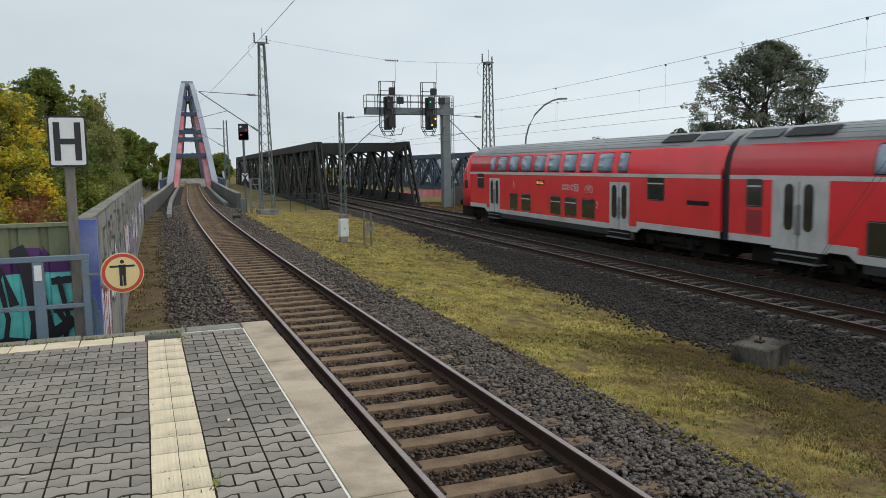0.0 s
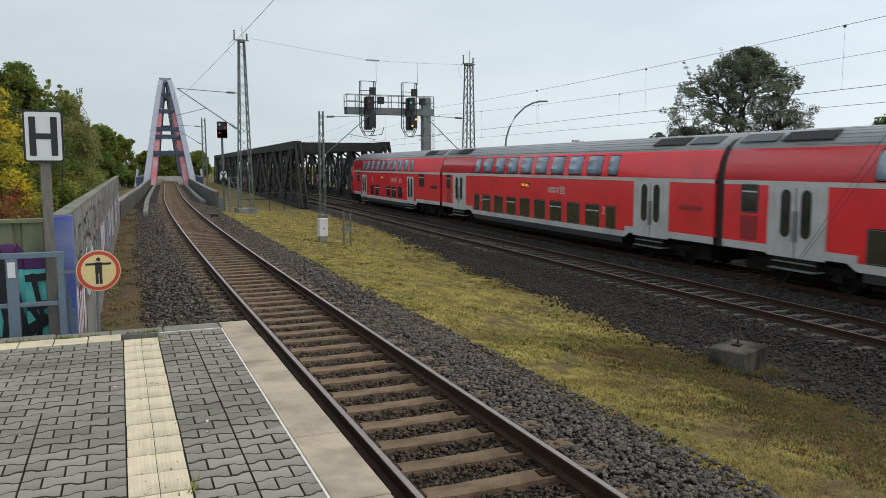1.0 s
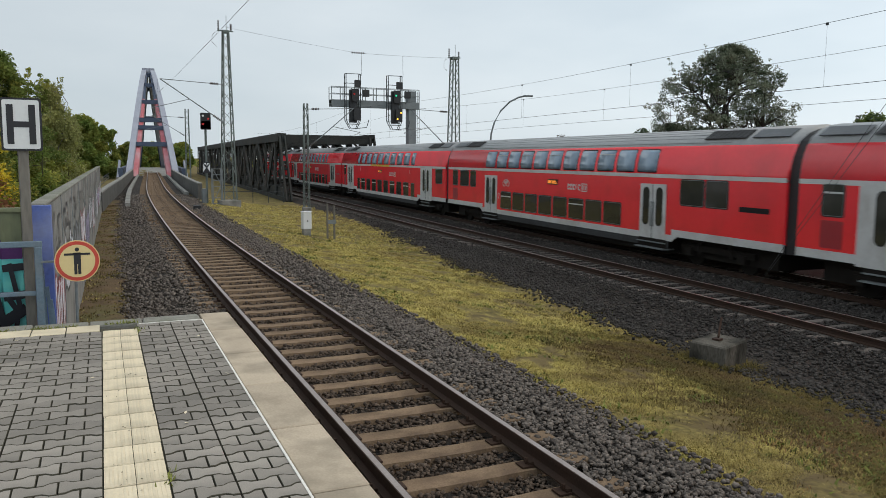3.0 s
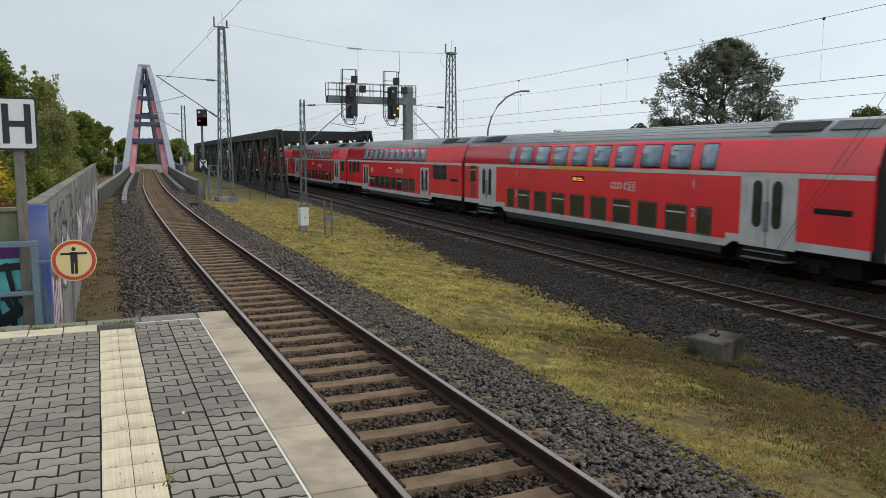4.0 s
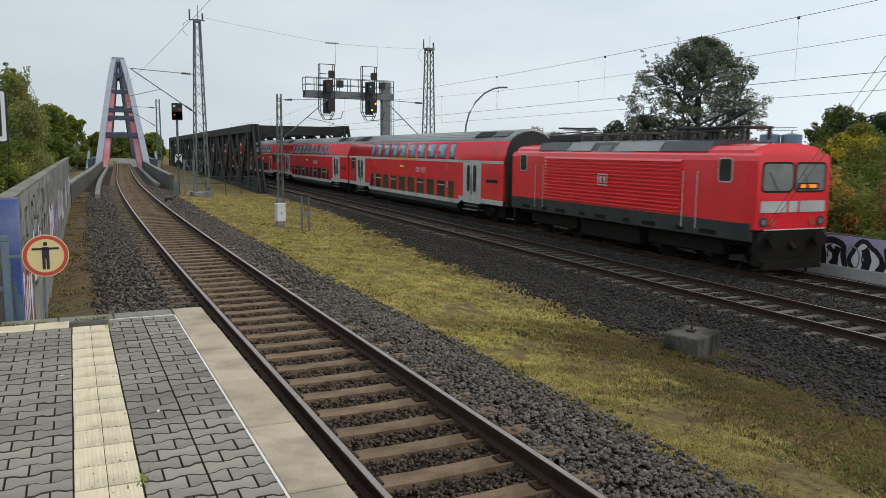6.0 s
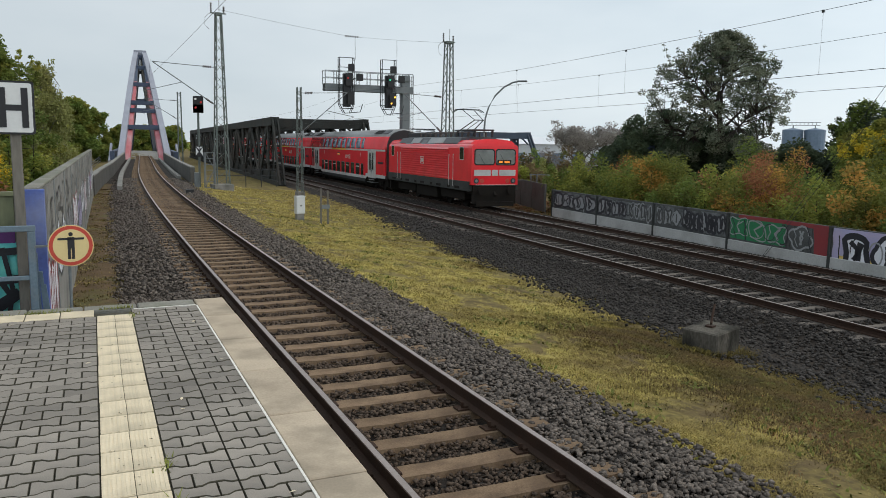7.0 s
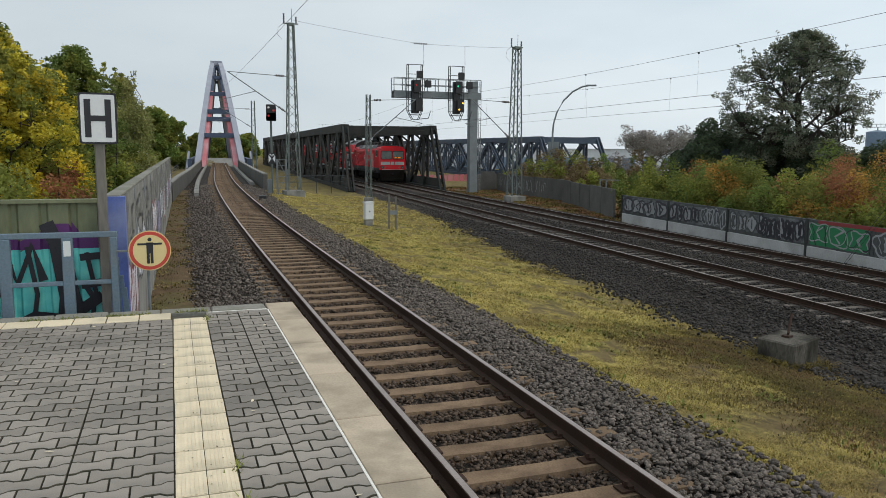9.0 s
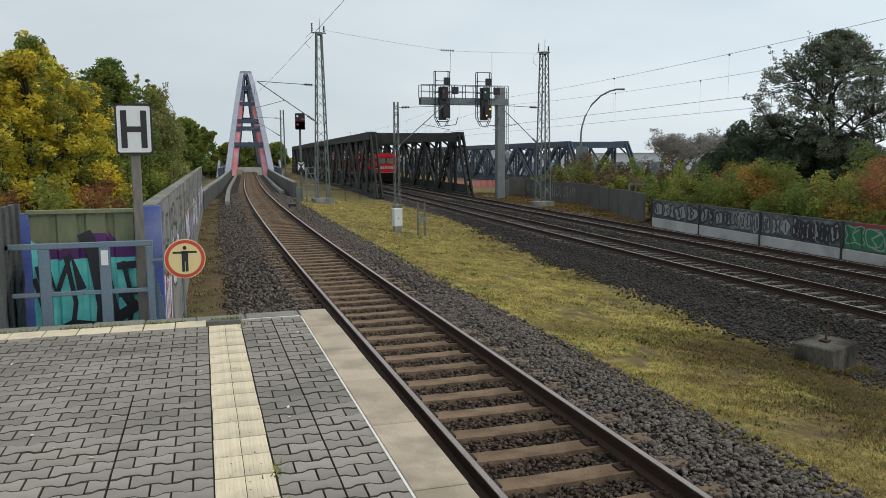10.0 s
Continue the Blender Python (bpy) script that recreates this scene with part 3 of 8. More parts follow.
def grass():
    rs = np.random.RandomState(21)
    def field(n, y0, y1):
        y = rs.uniform(y0, y1, n)
        lo, hi = verge_edges(y)
        hi = hi + 0.15 * np.sin(y * 1.7) + rs.normal(0, 0.28, n)
        lo = lo + 0.08 * np.sin(y * 3.1) + rs.normal(0, 0.10, n)
        x = lo + (hi - lo) * rs.uniform(0, 1, n) ** 1.05
        dens = np.array([noise.noise(Vector((a * 0.55, b * 0.4, 3))) for a, b in zip(x, y)])
        ok = dens > rs.uniform(-1.4, 0.1, n)
        side = (x - lo) / (hi - lo) + 0.6 * np.array([noise.noise(Vector((a * 0.7, b * 0.35, 21))) for a, b in zip(x, y)]) + rs.normal(0, 0.26, n)
        return np.stack([x[ok], y[ok]], 1), dens[ok], side[ok]
    for n, y0, y1, h, w, per in ((46000, 3.3, 13, 0.026, 0.0042, 6), (24000, 13, 28, 0.036, 0.008, 5), (15000, 28, 62, 0.05, 0.015, 4)):
        xy, dens, side = field(n, y0, y1)
        tuft = np.array([noise.noise(Vector((a * 3.2, b * 2.4, 31))) for a, b in xy])
        high = h * (1 + 0.8 * np.clip(dens, -0.4, 0.8)) * (0.95 + 1.7 * np.clip(tuft, -0.3, 0.7))
        pale = side < (0.52 if y0 < 10 else 1.05)
        blades("grass", xy[pale], high[pale], M_GRASS, "short yellowed grass and moss beside the ballast", 30 + int(y0), per, w)
        blades("grass", xy[~pale], high[~pale] * 1.15, M_DULLGRASS, "dull olive and brown grass between the tracks", 50 + int(y0), per, w)
    xy, dens, side = field(4200, 3.5, 40)
    pick = np.array([noise.noise(Vector((a * 0.8, b * 0.8, 9))) for a, b in xy]) > 0.18
    blades("weeds", xy[pick], np.full(pick.sum(), 0.06), M_GREENGRASS, "patches of green weeds in the dry grass", 77, 6, 0.014, 0.07)
    y = rs.uniform(3.5, 12, 32000)
    x = 6.4 + 5.0 * rs.uniform(0, 1, 32000) + 0.05 * y
    keep = np.array([noise.noise(Vector((a * 0.5, b * 0.5, 14))) + 0.12 * (a - 8.0) - 0.06 * (b - 8) for a, b in zip(x, y)]) > rs.uniform(-0.55, 1.0, 32000)
    keep &= x < verge_edges(y)[1] + 0.5
    blades("weeds", np.stack([x[keep], y[keep]], 1), np.full(keep.sum(), 0.06), M_WEED, "rough brown and olive weeds near the concrete block", 79, 6, 0.006, 0.06)
    # leafy green and brown clumps in the rough corner
    for n, cx, cy, sd, height, material, label in ((240, 7.6, 5.2, 0.5, 0.06, M_GREENGRASS, "leafy green weeds in the rough grass"), (130, 8.8, 6.6, 0.6, 0.06, M_GREENGRASS, "leafy green weeds in the rough grass"),
                                                   (300, 8.4, 5.3, 0.8, 0.07, M_DEADLEAF, "dead brown stalks in the rough grass"), (1100, 8.6, 7.0, 1.2, 0.06, M_WEED, "rough brown and olive weeds near the concrete block")):
        spots = np.stack([rs.normal(cx, sd, n), rs.normal(cy, sd, n)], 1)
        blades("weeds", spots, np.full(n, height), material, label, 90 + int(cx * 10), 5, 0.010 if material is M_GREENGRASS else 0.005, 0.05)
    # taller tufts against the concrete block
    a = rs.uniform(0, 6.28, 420)
    r = 0.50 + 0.30 * rs.uniform(0, 1, 420) ** 2
    blades("weeds", np.stack([10.1 + r * np.cos(a), 10.55 + 0.9 * r * np.sin(a)], 1), np.full(420, 0.12), M_DULLGRASS, "tufts of dull grass round the concrete block", 81, 6, 0.006, 0.04)
    # dry weeds on the two brown verges
    y = rs.uniform(8.8, 50, 2200)
    x = near_track(y) - 3.45 + 1.05 * rs.uniform(0, 1, 2200)
    keep = np.array([noise.noise(Vector((a * 1.3, b * 0.8, 31))) for a, b in zip(x, y)]) > rs.uniform(-0.5, 0.5, 2200)
    blades("weeds", np.stack([x[keep], y[keep]], 1), np.full(keep.sum(), 0.035), M_DULLGRASS, "thin weeds on the brown verge by the wall", 83, 6, 0.006, 0.06, -0.25)
    y = rs.uniform(37, 76, 3600)
    x = far_track(y) + 3.1 + 5.2 * rs.uniform(0, 1, 3600)
    keep = np.array([noise.noise(Vector((a * 0.6, b * 0.4, 37))) for a, b in zip(x, y)])
    for ok, material, seed in ((keep > 0.0, M_DULLGRASS, 85), ((keep < 0.05) & (keep > -0.25), M_DEADLEAF, 86)):
        blades("weeds", np.stack([x[ok], y[ok]], 1), np.full(ok.sum(), 0.07), material, "dry grass and dead leaves beside the panel fence", seed, 6, 0.025, 0.14, -1.21)
    # weeds along the foot of the wall and the platform end
    y = rs.uniform(8.8, 44, 2600)
    x = -0.62 + 0.95 * rs.uniform(0, 1, 2600) ** 2 + 0.016 * (y - 9)
    blades("weeds", np.stack([x, y], 1), np.full(2600, 0.09), M_GRASS, "sparse dry weeds along the foot of the wall", 78, 4, 0.007, 0.05)


# ---- platform ----
P_Z, P_EDGE, P_END, P_LEFT = 0.96, 1.22, 8.55, -6.0


PAVER_P, PAVER_Q = 0.2105, 0.1378


def paver_outline(lo, hi, d=0.013, gap=0.003, row_gap=0.0066):
    """A bone-shaped paver, wide at both ends, or the half of it from lo to hi."""
    u = [0.0, 0.17, 0.33, 0.67, 0.83, 1.0]
    w = [d, d, -d, -d, d, d]
    xs = sorted({lo, hi, *[v for v in u if lo < v < hi]})
    pts = [((v - (lo + hi) / 2) * PAVER_P, float(np.interp(v, u, w))) for v in xs]
    pts[0] = (pts[0][0] + gap, pts[0][1])
    pts[-1] = (pts[-1][0] - gap, pts[-1][1])
    low = [(x, -PAVER_Q / 2 + row_gap - o) for x, o in pts]
    return low + [(x, PAVER_Q / 2 - row_gap + o) for x, o in pts[::-1]]


def paver_mesh(lo=0.0, hi=1.0):
    bm = bmesh.new()
    out = paver_outline(lo, hi)
    sx = 1 - 0.006 / (PAVER_P * (hi - lo))
    rings = [[bm.verts.new((x * k, y * j, z)) for x, y in out] for k, j, z in ((1, 1, -0.03), (1, 1, -0.004), (sx, 0.965, 0))]
    n = len(out)
    for a, b in zip(rings, rings[1:]):
        for i in range(n):
            f = bm.faces.new((a[i], a[(i + 1) % n], b[(i + 1) % n], b[i]))
            f.material_index = 1
    bm.faces.new(rings[-1])
    me = mesh_of(bm, "paver", M_PAVER)
    me.materials.append(M_JOINT)
    return me


def tactile_mesh():
    bm = bmesh.new()
    for s in (-1, 1):
        box(bm, s * 0.0775 - 0.0755, s * 0.0775 + 0.0755, -0.1445, 0.1445, -0.03, 0.0)
        for k in range(7):
            x = s * 0.0775 - 0.063 + k * 0.021
            box(bm, x - 0.006, x + 0.006, -0.138, 0.138, 0.0, 0.0022)
    return mesh_of(bm, "tactile_tile", M_CREAM)


def platform():
    root = thing("platform", "grey paved railway platform with cream tactile strip", "railway platform", kind="structure")
    bm = bmesh.new()
    box(bm, P_LEFT, 0.905, -14, 8.18, -0.6, P_Z - 0.022)
    part("bedding", bm, M_JOINT, root)
    bm = bmesh.new()
    box(bm, 0.9, P_EDGE - 0.12, -14, 8.5, -0.6, P_Z - 0.17)
    part("edge_wall", bm, M_CONC, root)
    rnd = random.Random(4)
    # edge slabs, one metre each
    for k in range(-14, 9):
        y0, y1 = k * 1.0 - 0.345, k * 1.0 + 0.655
        y1 = min(y1, P_END)
        if y0 > P_END - 0.1:
            continue
        bm = bmesh.new()
        box(bm, 0.915, P_EDGE + rnd.uniform(-0.006, 0.006), y0 + 0.008, y1 - 0.008, P_Z - 0.165, P_Z + rnd.uniform(-0.003, 0.002), 0.008)
        part("edge_slab", bm, M_SLAB, root)
    bm = bmesh.new()
    box(bm, 0.899, 0.912, -14, 8.2, P_Z - 0.03, P_Z + 0.004)
    box(bm, 0.30, 0.898, 8.207, 8.228, P_Z - 0.03, P_Z + 0.004)
    part("white_line", bm, M_WHITE_LINE, root, "thin worn white line beside the edge slabs")
    # end kerb
    x = 0.9
    while x > P_LEFT:
        w = 0.5 if x < 0.4 else 0.56
        bm = bmesh.new()
        y1 = P_END - 0.02 if x < 0.4 else P_END - 0.06
        box(bm, x - w + 0.004, x - 0.004, 8.29 if x < 0.4 else 8.24, y1, P_Z - 0.5, P_Z + rnd.uniform(-0.004, 0.012), 0.012)
        part("kerb_stone", bm, M_KERB, root)
        x -= w
    bm = bmesh.new()
    box(bm, -0.038, 0.274, -4.0, 7.995, P_Z - 0.03, P_Z - 0.0045)
    box(bm, -6.1, -0.062, 7.997, 8.288, P_Z - 0.035, P_Z - 0.007)
    part("joint_fill", bm, M_JOINT, root)
    tile = tactile_mesh()
    for k in range(-12, 27):
        o = new("tactile_tile", tile)
        o.parent = root
        o.matrix_world = pose(0.118 + rnd.uniform(-0.002, 0.002), 7.84 - 0.3 * (26 - k) + 0.0, P_Z + 0.002 + rnd.uniform(-0.002, 0.002))
    for k in range(20):
        bm = bmesh.new()
        x1 = -0.062 - k * 0.3
        box(bm, x1 - 0.290, x1, 8.0, 8.285, P_Z - 0.04, P_Z + rnd.uniform(-0.003, 0.004), 0.004)
        part("cream_tile", bm, M_CREAM, root)
    # pavers: whole ones and the two halves
    meshes = {"whole": paver_mesh(), "left": paver_mesh(0.0, 0.5), "right": paver_mesh(0.5, 1.0)}
    shapes = {k: (np.array([v.co[:] for v in me.vertices]), [(list(p.vertices), p.material_index) for p in me.polygons]) for k, me in meshes.items()}
    far_v, far_f, far_m, nv = [], [], [], 0
    half = PAVER_P / 2
    # from x0 outwards in half widths, rows from y1 down to y0, parity of the rows that begin with a half
    for x0, way, halves, y1, y0, odd in ((-0.04, -1, 5, 5.785, -6, 0), (-0.04, -1, 56, 7.99, 5.785, 0), (-0.567, -1, 51, 5.785, -6, 1), (0.276, 1, 3, 8.204, -6, 1), (0.592, 1, 3, 8.204, -6, 0)):
        for r in range(int(round((y1 - y0) / PAVER_Q))):
            y, c = y1 - PAVER_Q * (r + 0.5), 0
            while c < halves:
                step = 1 if (c == 0 and r % 2 == odd) or c == halves - 1 else 2
                xm = x0 + way * half * (c + step / 2)
                kind = "whole" if step == 2 else ("right" if (c == 0) == (way > 0) else "left")
                c += step
                m = Matrix.LocRotScale((xm, y, P_Z + rnd.uniform(-0.003, 0.003)), Euler((radians(rnd.uniform(-0.3, 0.3)), radians(rnd.uniform(-0.3, 0.3)), radians(rnd.uniform(-0.4, 0.4)))), (1, 1, 1))
                if 2.9 < y < 4.9 and xm > -1.9:
                    o = new("paver", meshes[kind])
                    o.parent = root
                    o.matrix_world = m
                else:
                    base, polys = shapes[kind]
                    far_v.append(np.array([m @ Vector(p) for p in base]))
                    far_f += [[i + nv for i in p] for p, _ in polys]
                    far_m += [i for _, i in polys]
                    nv += len(base)
    me = raw("paving", np.concatenate(far_v), far_f, M_PAVER)
    me.materials.append(M_JOINT)
    me.polygons.foreach_set("material_index", far_m)
    ob = new("paving", me)
    ob.parent = root
    tagged(ob, "grey bone-shaped concrete pavers", kind="stuff")
    # weeds in the joints and litter
    rs = np.random.RandomState(8)
    for name, label, n, xa, xb, size, material in (("fallen_leaves", "pale dry leaves and paper scraps on the paving", 26, -2.6, 0.9, 0.02, M_CREAM),
                                                   ("dirt_crumbs", "dark crumbs of dirt on the tactile strip", 60, -0.03, 0.3, 0.008, M_JOINT)):
        c = np.stack([rs.uniform(xa, xb, n), rs.uniform(3.4, 7.9, n), np.full(n, P_Z + 0.007)], 1)
        a = rs.uniform(0, 6.28, n)
        u = np.stack([np.cos(a), np.sin(a), rs.uniform(-0.15, 0.15, n)], 1) * (size * rs.uniform(0.6, 1.5, n))[:, None]
        w = np.stack([-np.sin(a), np.cos(a), rs.uniform(0.05, 0.5, n)], 1) * (size * 0.6 * rs.uniform(0.6, 1.3, n))[:, None]
        v = np.stack([c - u, c + w, c + u, c - w * np.array([1, 1, -0.3])], 1).reshape(-1, 3)
        tagged(new(name, many(name, v, np.arange(n * 4).reshape(-1, 4), material)), label, "litter", kind="stuff")
    pts = []
    for x, y, z in [(0.275, 3.6, P_Z), (0.275, 4.1, P_Z), (0.28, 7.9, P_Z), (-0.06, 3.3, P_Z)] + [(rs.uniform(-2.6, 0.3), 8.29, P_Z) for _ in range(16)]:
        for _ in range(26):
            pts.append((x + rs.normal(0, 0.02 if y < 8 else 0.05), y + rs.normal(0, 0.06 if y < 8 else 0.015), z))
    pts = np.array(pts)
    n = len(pts)
    a = rs.uniform(0, 6.28, n)
    h = rs.uniform(0.01, 0.045, n)
    d = np.stack([np.cos(a), np.sin(a), 0 * a], 1)
    p = np.stack([-np.sin(a), np.cos(a), 0 * a], 1) * 0.005
    v = np.stack([pts - p, pts + p, pts + d * h[:, None] + np.array([0, 0, 1]) * h[:, None]], 1).reshape(-1, 3)
    ob = new("joint_weeds", many("joint_weeds", v, np.arange(n * 3).reshape(-1, 3), M_GREENGRASS))
    tagged(ob, "small green weeds growing in the paving joints", "weeds", kind="stuff")


def ballast_shoulder():
    """Thin ballast between the grass edge and the double track's bed."""
    ys = np.arange(-20, 62, 0.5)
    v, nx = [], 6
    for y in ys:
        e = float(verge_edges(y)[1]) + 0.15 * math.sin(y * 1.7) + 0.12 * math.sin(y * 4.3)
        inner = float(far_track(y)) - 5.45
        e = min(e, inner - 0.3)
        for u, lift in ((0.0, -0.05), (0.06, 0.012), (0.25, 0.03), (0.5, 0.034), (0.8, 0.034), (1.0, 0.0)):
            x = e + (inner - e) * u
            z = float(ground_z(x, y)) + lift
            v.append((x, y, max(z, -1.118) if u == 1.0 else z))
    i = np.arange(len(ys) - 1)[:, None] * nx + np.arange(nx - 1)[None]
    f = np.stack([i, i + 1, i + nx + 1, i + nx], -1).reshape(-1, 4)
    tagged(new("ballast_shoulder", many("ballast_shoulder", v, f, M_BALLAST)), "dark thin ballast shoulder beside the grass", "ballast", kind="structure")


ground()
ballast_shoulder()
strip("near_ballast", near_track, [-3.6, -2.9, -1.6, -0.7, 0.7, 1.6, 1.9, 2.35, 2.7], [-0.40, -0.30, -0.225, -0.245, -0.245, -0.225, -0.24, -0.36, -0.50], -14, 125,
      M_BALLAST, "dark grey ballast bed of the platform track")
strip("far_ballast", far_track, [-8.6, -7.6, -6.6, -5.7, -4.7, -3.3, -2, -0.7, 0.7, 1.8, 2.6, 3.4], [-1.5, -1.32, -1.235, -1.11, -1.12, -1.12, -1.11, -1.12, -1.12, -1.11, -1.22, -1.36], -40, 200,
      M_BALLAST, "dark grey ballast bed of the double track")
strip("verge", near_track, [-3.72, -3.2, -2.75, -2.35], [-0.285, -0.265, -0.255, -0.285], 8.6, 56, M_DIRT, "brown dirt verge with dead leaves beside the wall", 0.5, 0.03)
strip("verge", far_track, [3.0, 4.5, 6.5, 10.0], [-1.24, -1.23, -1.24, -1.40], 36, 78, M_DIRT, "brown verge with dead leaves beside the panel fence", 0.6, 0.03)
SLEEPER, SLEEPER_FAR, CLIP = sleeper_mesh(M_SLEEPER), sleeper_mesh(M_SLEEPER_FAR), clip_mesh()
railway("platform_track", "rusty rails on brown concrete sleepers beside the platform", near_track, -6, 150, 0.0, 0.63, SLEEPER, CLIP, 22)
railway("main_track", "dark rails on grey sleepers of the double track", lambda y: far_track(y) - 4.0, -6, 120, FAR_Z, 0.63, SLEEPER_FAR)
railway("main_track", "dark rails on grey sleepers of the double track", far_track, -6, 120, FAR_Z, 0.63, SLEEPER_FAR)
platform()
ballast_stones()
grass()


# ---- train ----
def numeral(text, size, m, material, name, parent, shear=0.0):
    cu = bpy.data.curves.new(name, "FONT")
    cu.body, cu.size, cu.extrude, cu.align_x, cu.align_y, cu.shear = text, size, 0.002, "CENTER", "CENTER", shear
    tmp = bpy.data.objects.new(name, cu)
    scene.collection.objects.link(tmp)
    bpy.context.view_layer.update()
    me = bpy.data.meshes.new_from_object(tmp.evaluated_get(bpy.context.evaluated_depsgraph_get()))
    bpy.data.objects.remove(tmp)
    me.materials.clear()
    me.materials.append(material)
    ob = new(name, me)
    ob.parent = parent
    ob.matrix_basis = m
    return ob


# cross-section, half, from the waist up
WAIST = 3.02
UPPER = [(1.40, WAIST), (1.398, 3.12), (1.385, 3.35), (1.350, 3.58), (1.290, 3.80), (1.215, 3.97), (1.17, 4.05)]
ROOF = [(1.17, 4.05), (1.05, 4.24), (0.75, 4.45), (0.38, 4.58), (0.0, 4.63)]


def mirrored(half):
    return [(-x, z) for x, z in half] + [(x, z) for x, z in half[::-1] if x > 0.001]


def side_pose(side, y, z, out=1.402, lean=0.0):
    """On the coach side: x along the coach, y up, z out."""
    return pose(side * out, y, z) @ pose(0, 0, 0, 0, 0, 90 * side) @ pose(0, 0, 0, 90, 0, 0) @ pose(0, 0, 0, -lean, 0, 0)


PANES = {}


def plate(name, key, w, h, r, depth, material, parent, m, label=""):
    if (key, w, h) not in PANES:
        bm = bmesh.new()
        prism(bm, round_rect(w, h, r), depth, Matrix())
        PANES[key, w, h] = mesh_of(bm, name, material)
    ob = new(name, PANES[key, w, h])
    ob.parent = parent
    ob.matrix_basis = m
    return tagged(ob, label)


def upper_x(z):
    """Half width of the curved upper side at height z."""
    return float(np.interp(z, [p[1] for p in UPPER], [p[0] for p in UPPER]))


def curved_pane(name, side, w, z0, z1, out, thick, material):
    """A pane bent to the upper side, its corners drawn in."""
    key = (name, side, w)
    if key not in PANES:
        bm, secs = bmesh.new(), []
        levels = [0.0, 0.03, 0.10, 0.3, 0.5, 0.7, 0.90, 0.97, 1.0]
        inset = [0.06, 0.025, 0.0, 0.0, 0.0, 0.0, 0.0, 0.025, 0.06]
        for u, c in zip(levels, inset):
            z = z0 + (z1 - z0) * u
            xo, h = upper_x(z) + out, w / 2 - c
            secs.append([(side * xo, -h, z), (side * xo, h, z), (side * (xo - thick), h, z), (side * (xo - thick), -h, z)])
        loft(bm, secs, closed=True)
        PANES[key] = mesh_of(bm, name, material, True)
    return PANES[key]


def upper_window(parent, side, y, w, vent=False):
    # the sky light is put into this pane's colour
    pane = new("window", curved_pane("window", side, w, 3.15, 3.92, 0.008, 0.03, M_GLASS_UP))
    pane.parent, pane.matrix_basis = parent, pose(0, y, 0)
    seal = new("window_seal", curved_pane("window_seal", side, w + 0.07, 3.115, 3.955, 0.004, 0.02, M_SEAL))
    seal.parent = pane
    if vent:
        bm = bmesh.new()
        x = upper_x(3.76) + 0.006
        box(bm, side * x - 0.012, side * x + 0.012, -w / 2 + 0.04, w / 2 - 0.04, 3.745, 3.775)
        part("vent_bar", bm, M_COACHWHITE, pane)


def coach_window(parent, side, y, z, w, h, vent=False):
    pane = plate("window", "pane", w, h, 0.05, 0.010, M_GLASS, parent, side_pose(side, y, z))
    plate("window_frame", "frame", w + 0.035, h + 0.035, 0.065, 0.008, M_STEEL, pane, pose(0, 0, -0.001), "thin bright metal window frame")
    plate("window_seal", "seal", w + 0.09, h + 0.09, 0.09, 0.006, M_SEAL, pane, pose(0, 0, -0.001))
    if vent:
        plate("vent_bar", "vent", w - 0.05, 0.05, 0.01, 0.02, M_COACHWHITE, pane, pose(0, h * 0.24, 0.002))
    return pane


def coach_door(parent, side, y, z0, z1, surround=0.0):
    zm, h = (z0 + z1) / 2, z1 - z0
    if surround:
        plate("door_surround", "surround", surround, 2.945 - z0, 0.02, 0.014, M_COACHWHITE, parent, side_pose(side, y, (z0 + 2.945) / 2, 1.396), "light grey panel round the coach door")
    for s in (-1, 1):
        leaf = plate("door", "leaf", 0.735, h, 0.03, 0.028, M_COACHWHITE, parent, side_pose(side, y + s * 0.385, zm), "light grey coach door leaf")
        glass = plate("door_window", "door_pane", 0.32, 1.32, 0.155, 0.006, M_GLASS, leaf, pose(0.0, 2.15 - zm if surround else 0.17, 0.028))
        plate("window_seal", "door_seal", 0.39, 1.39, 0.19, 0.004, M_SEAL, glass, pose(0, 0, -0.001))
        plate("handle", "handle", 0.035, 0.9, 0.015, 0.03, M_STEEL, leaf, pose((-0.31 if s * side > 0 else 0.31), -0.1, 0.028))
    plate("door_joint", "door_joint", 0.03, h, 0.01, 0.031, M_SEAL, parent, side_pose(side, y, zm))
    bm = bmesh.new()
    box(bm, 1.30 * side - 0.25, 1.30 * side + 0.25, y - 0.85, y + 0.85, z0 - 0.36, z0 - 0.32)
    box(bm, 1.30 * side - 0.2, 1.30 * side + 0.2, y - 0.8, y + 0.8, z0 - 0.15, z0 - 0.12)
    part("step", bm, M_STEEL, parent)
    bm = bmesh.new()
    box(bm, 1.26 * side - 0.15, 1.26 * side + 0.15, y - 0.82, y + 0.82, z0 - 0.31, z0 - 0.005)
    part("step_box", bm, M_UNDER, parent)


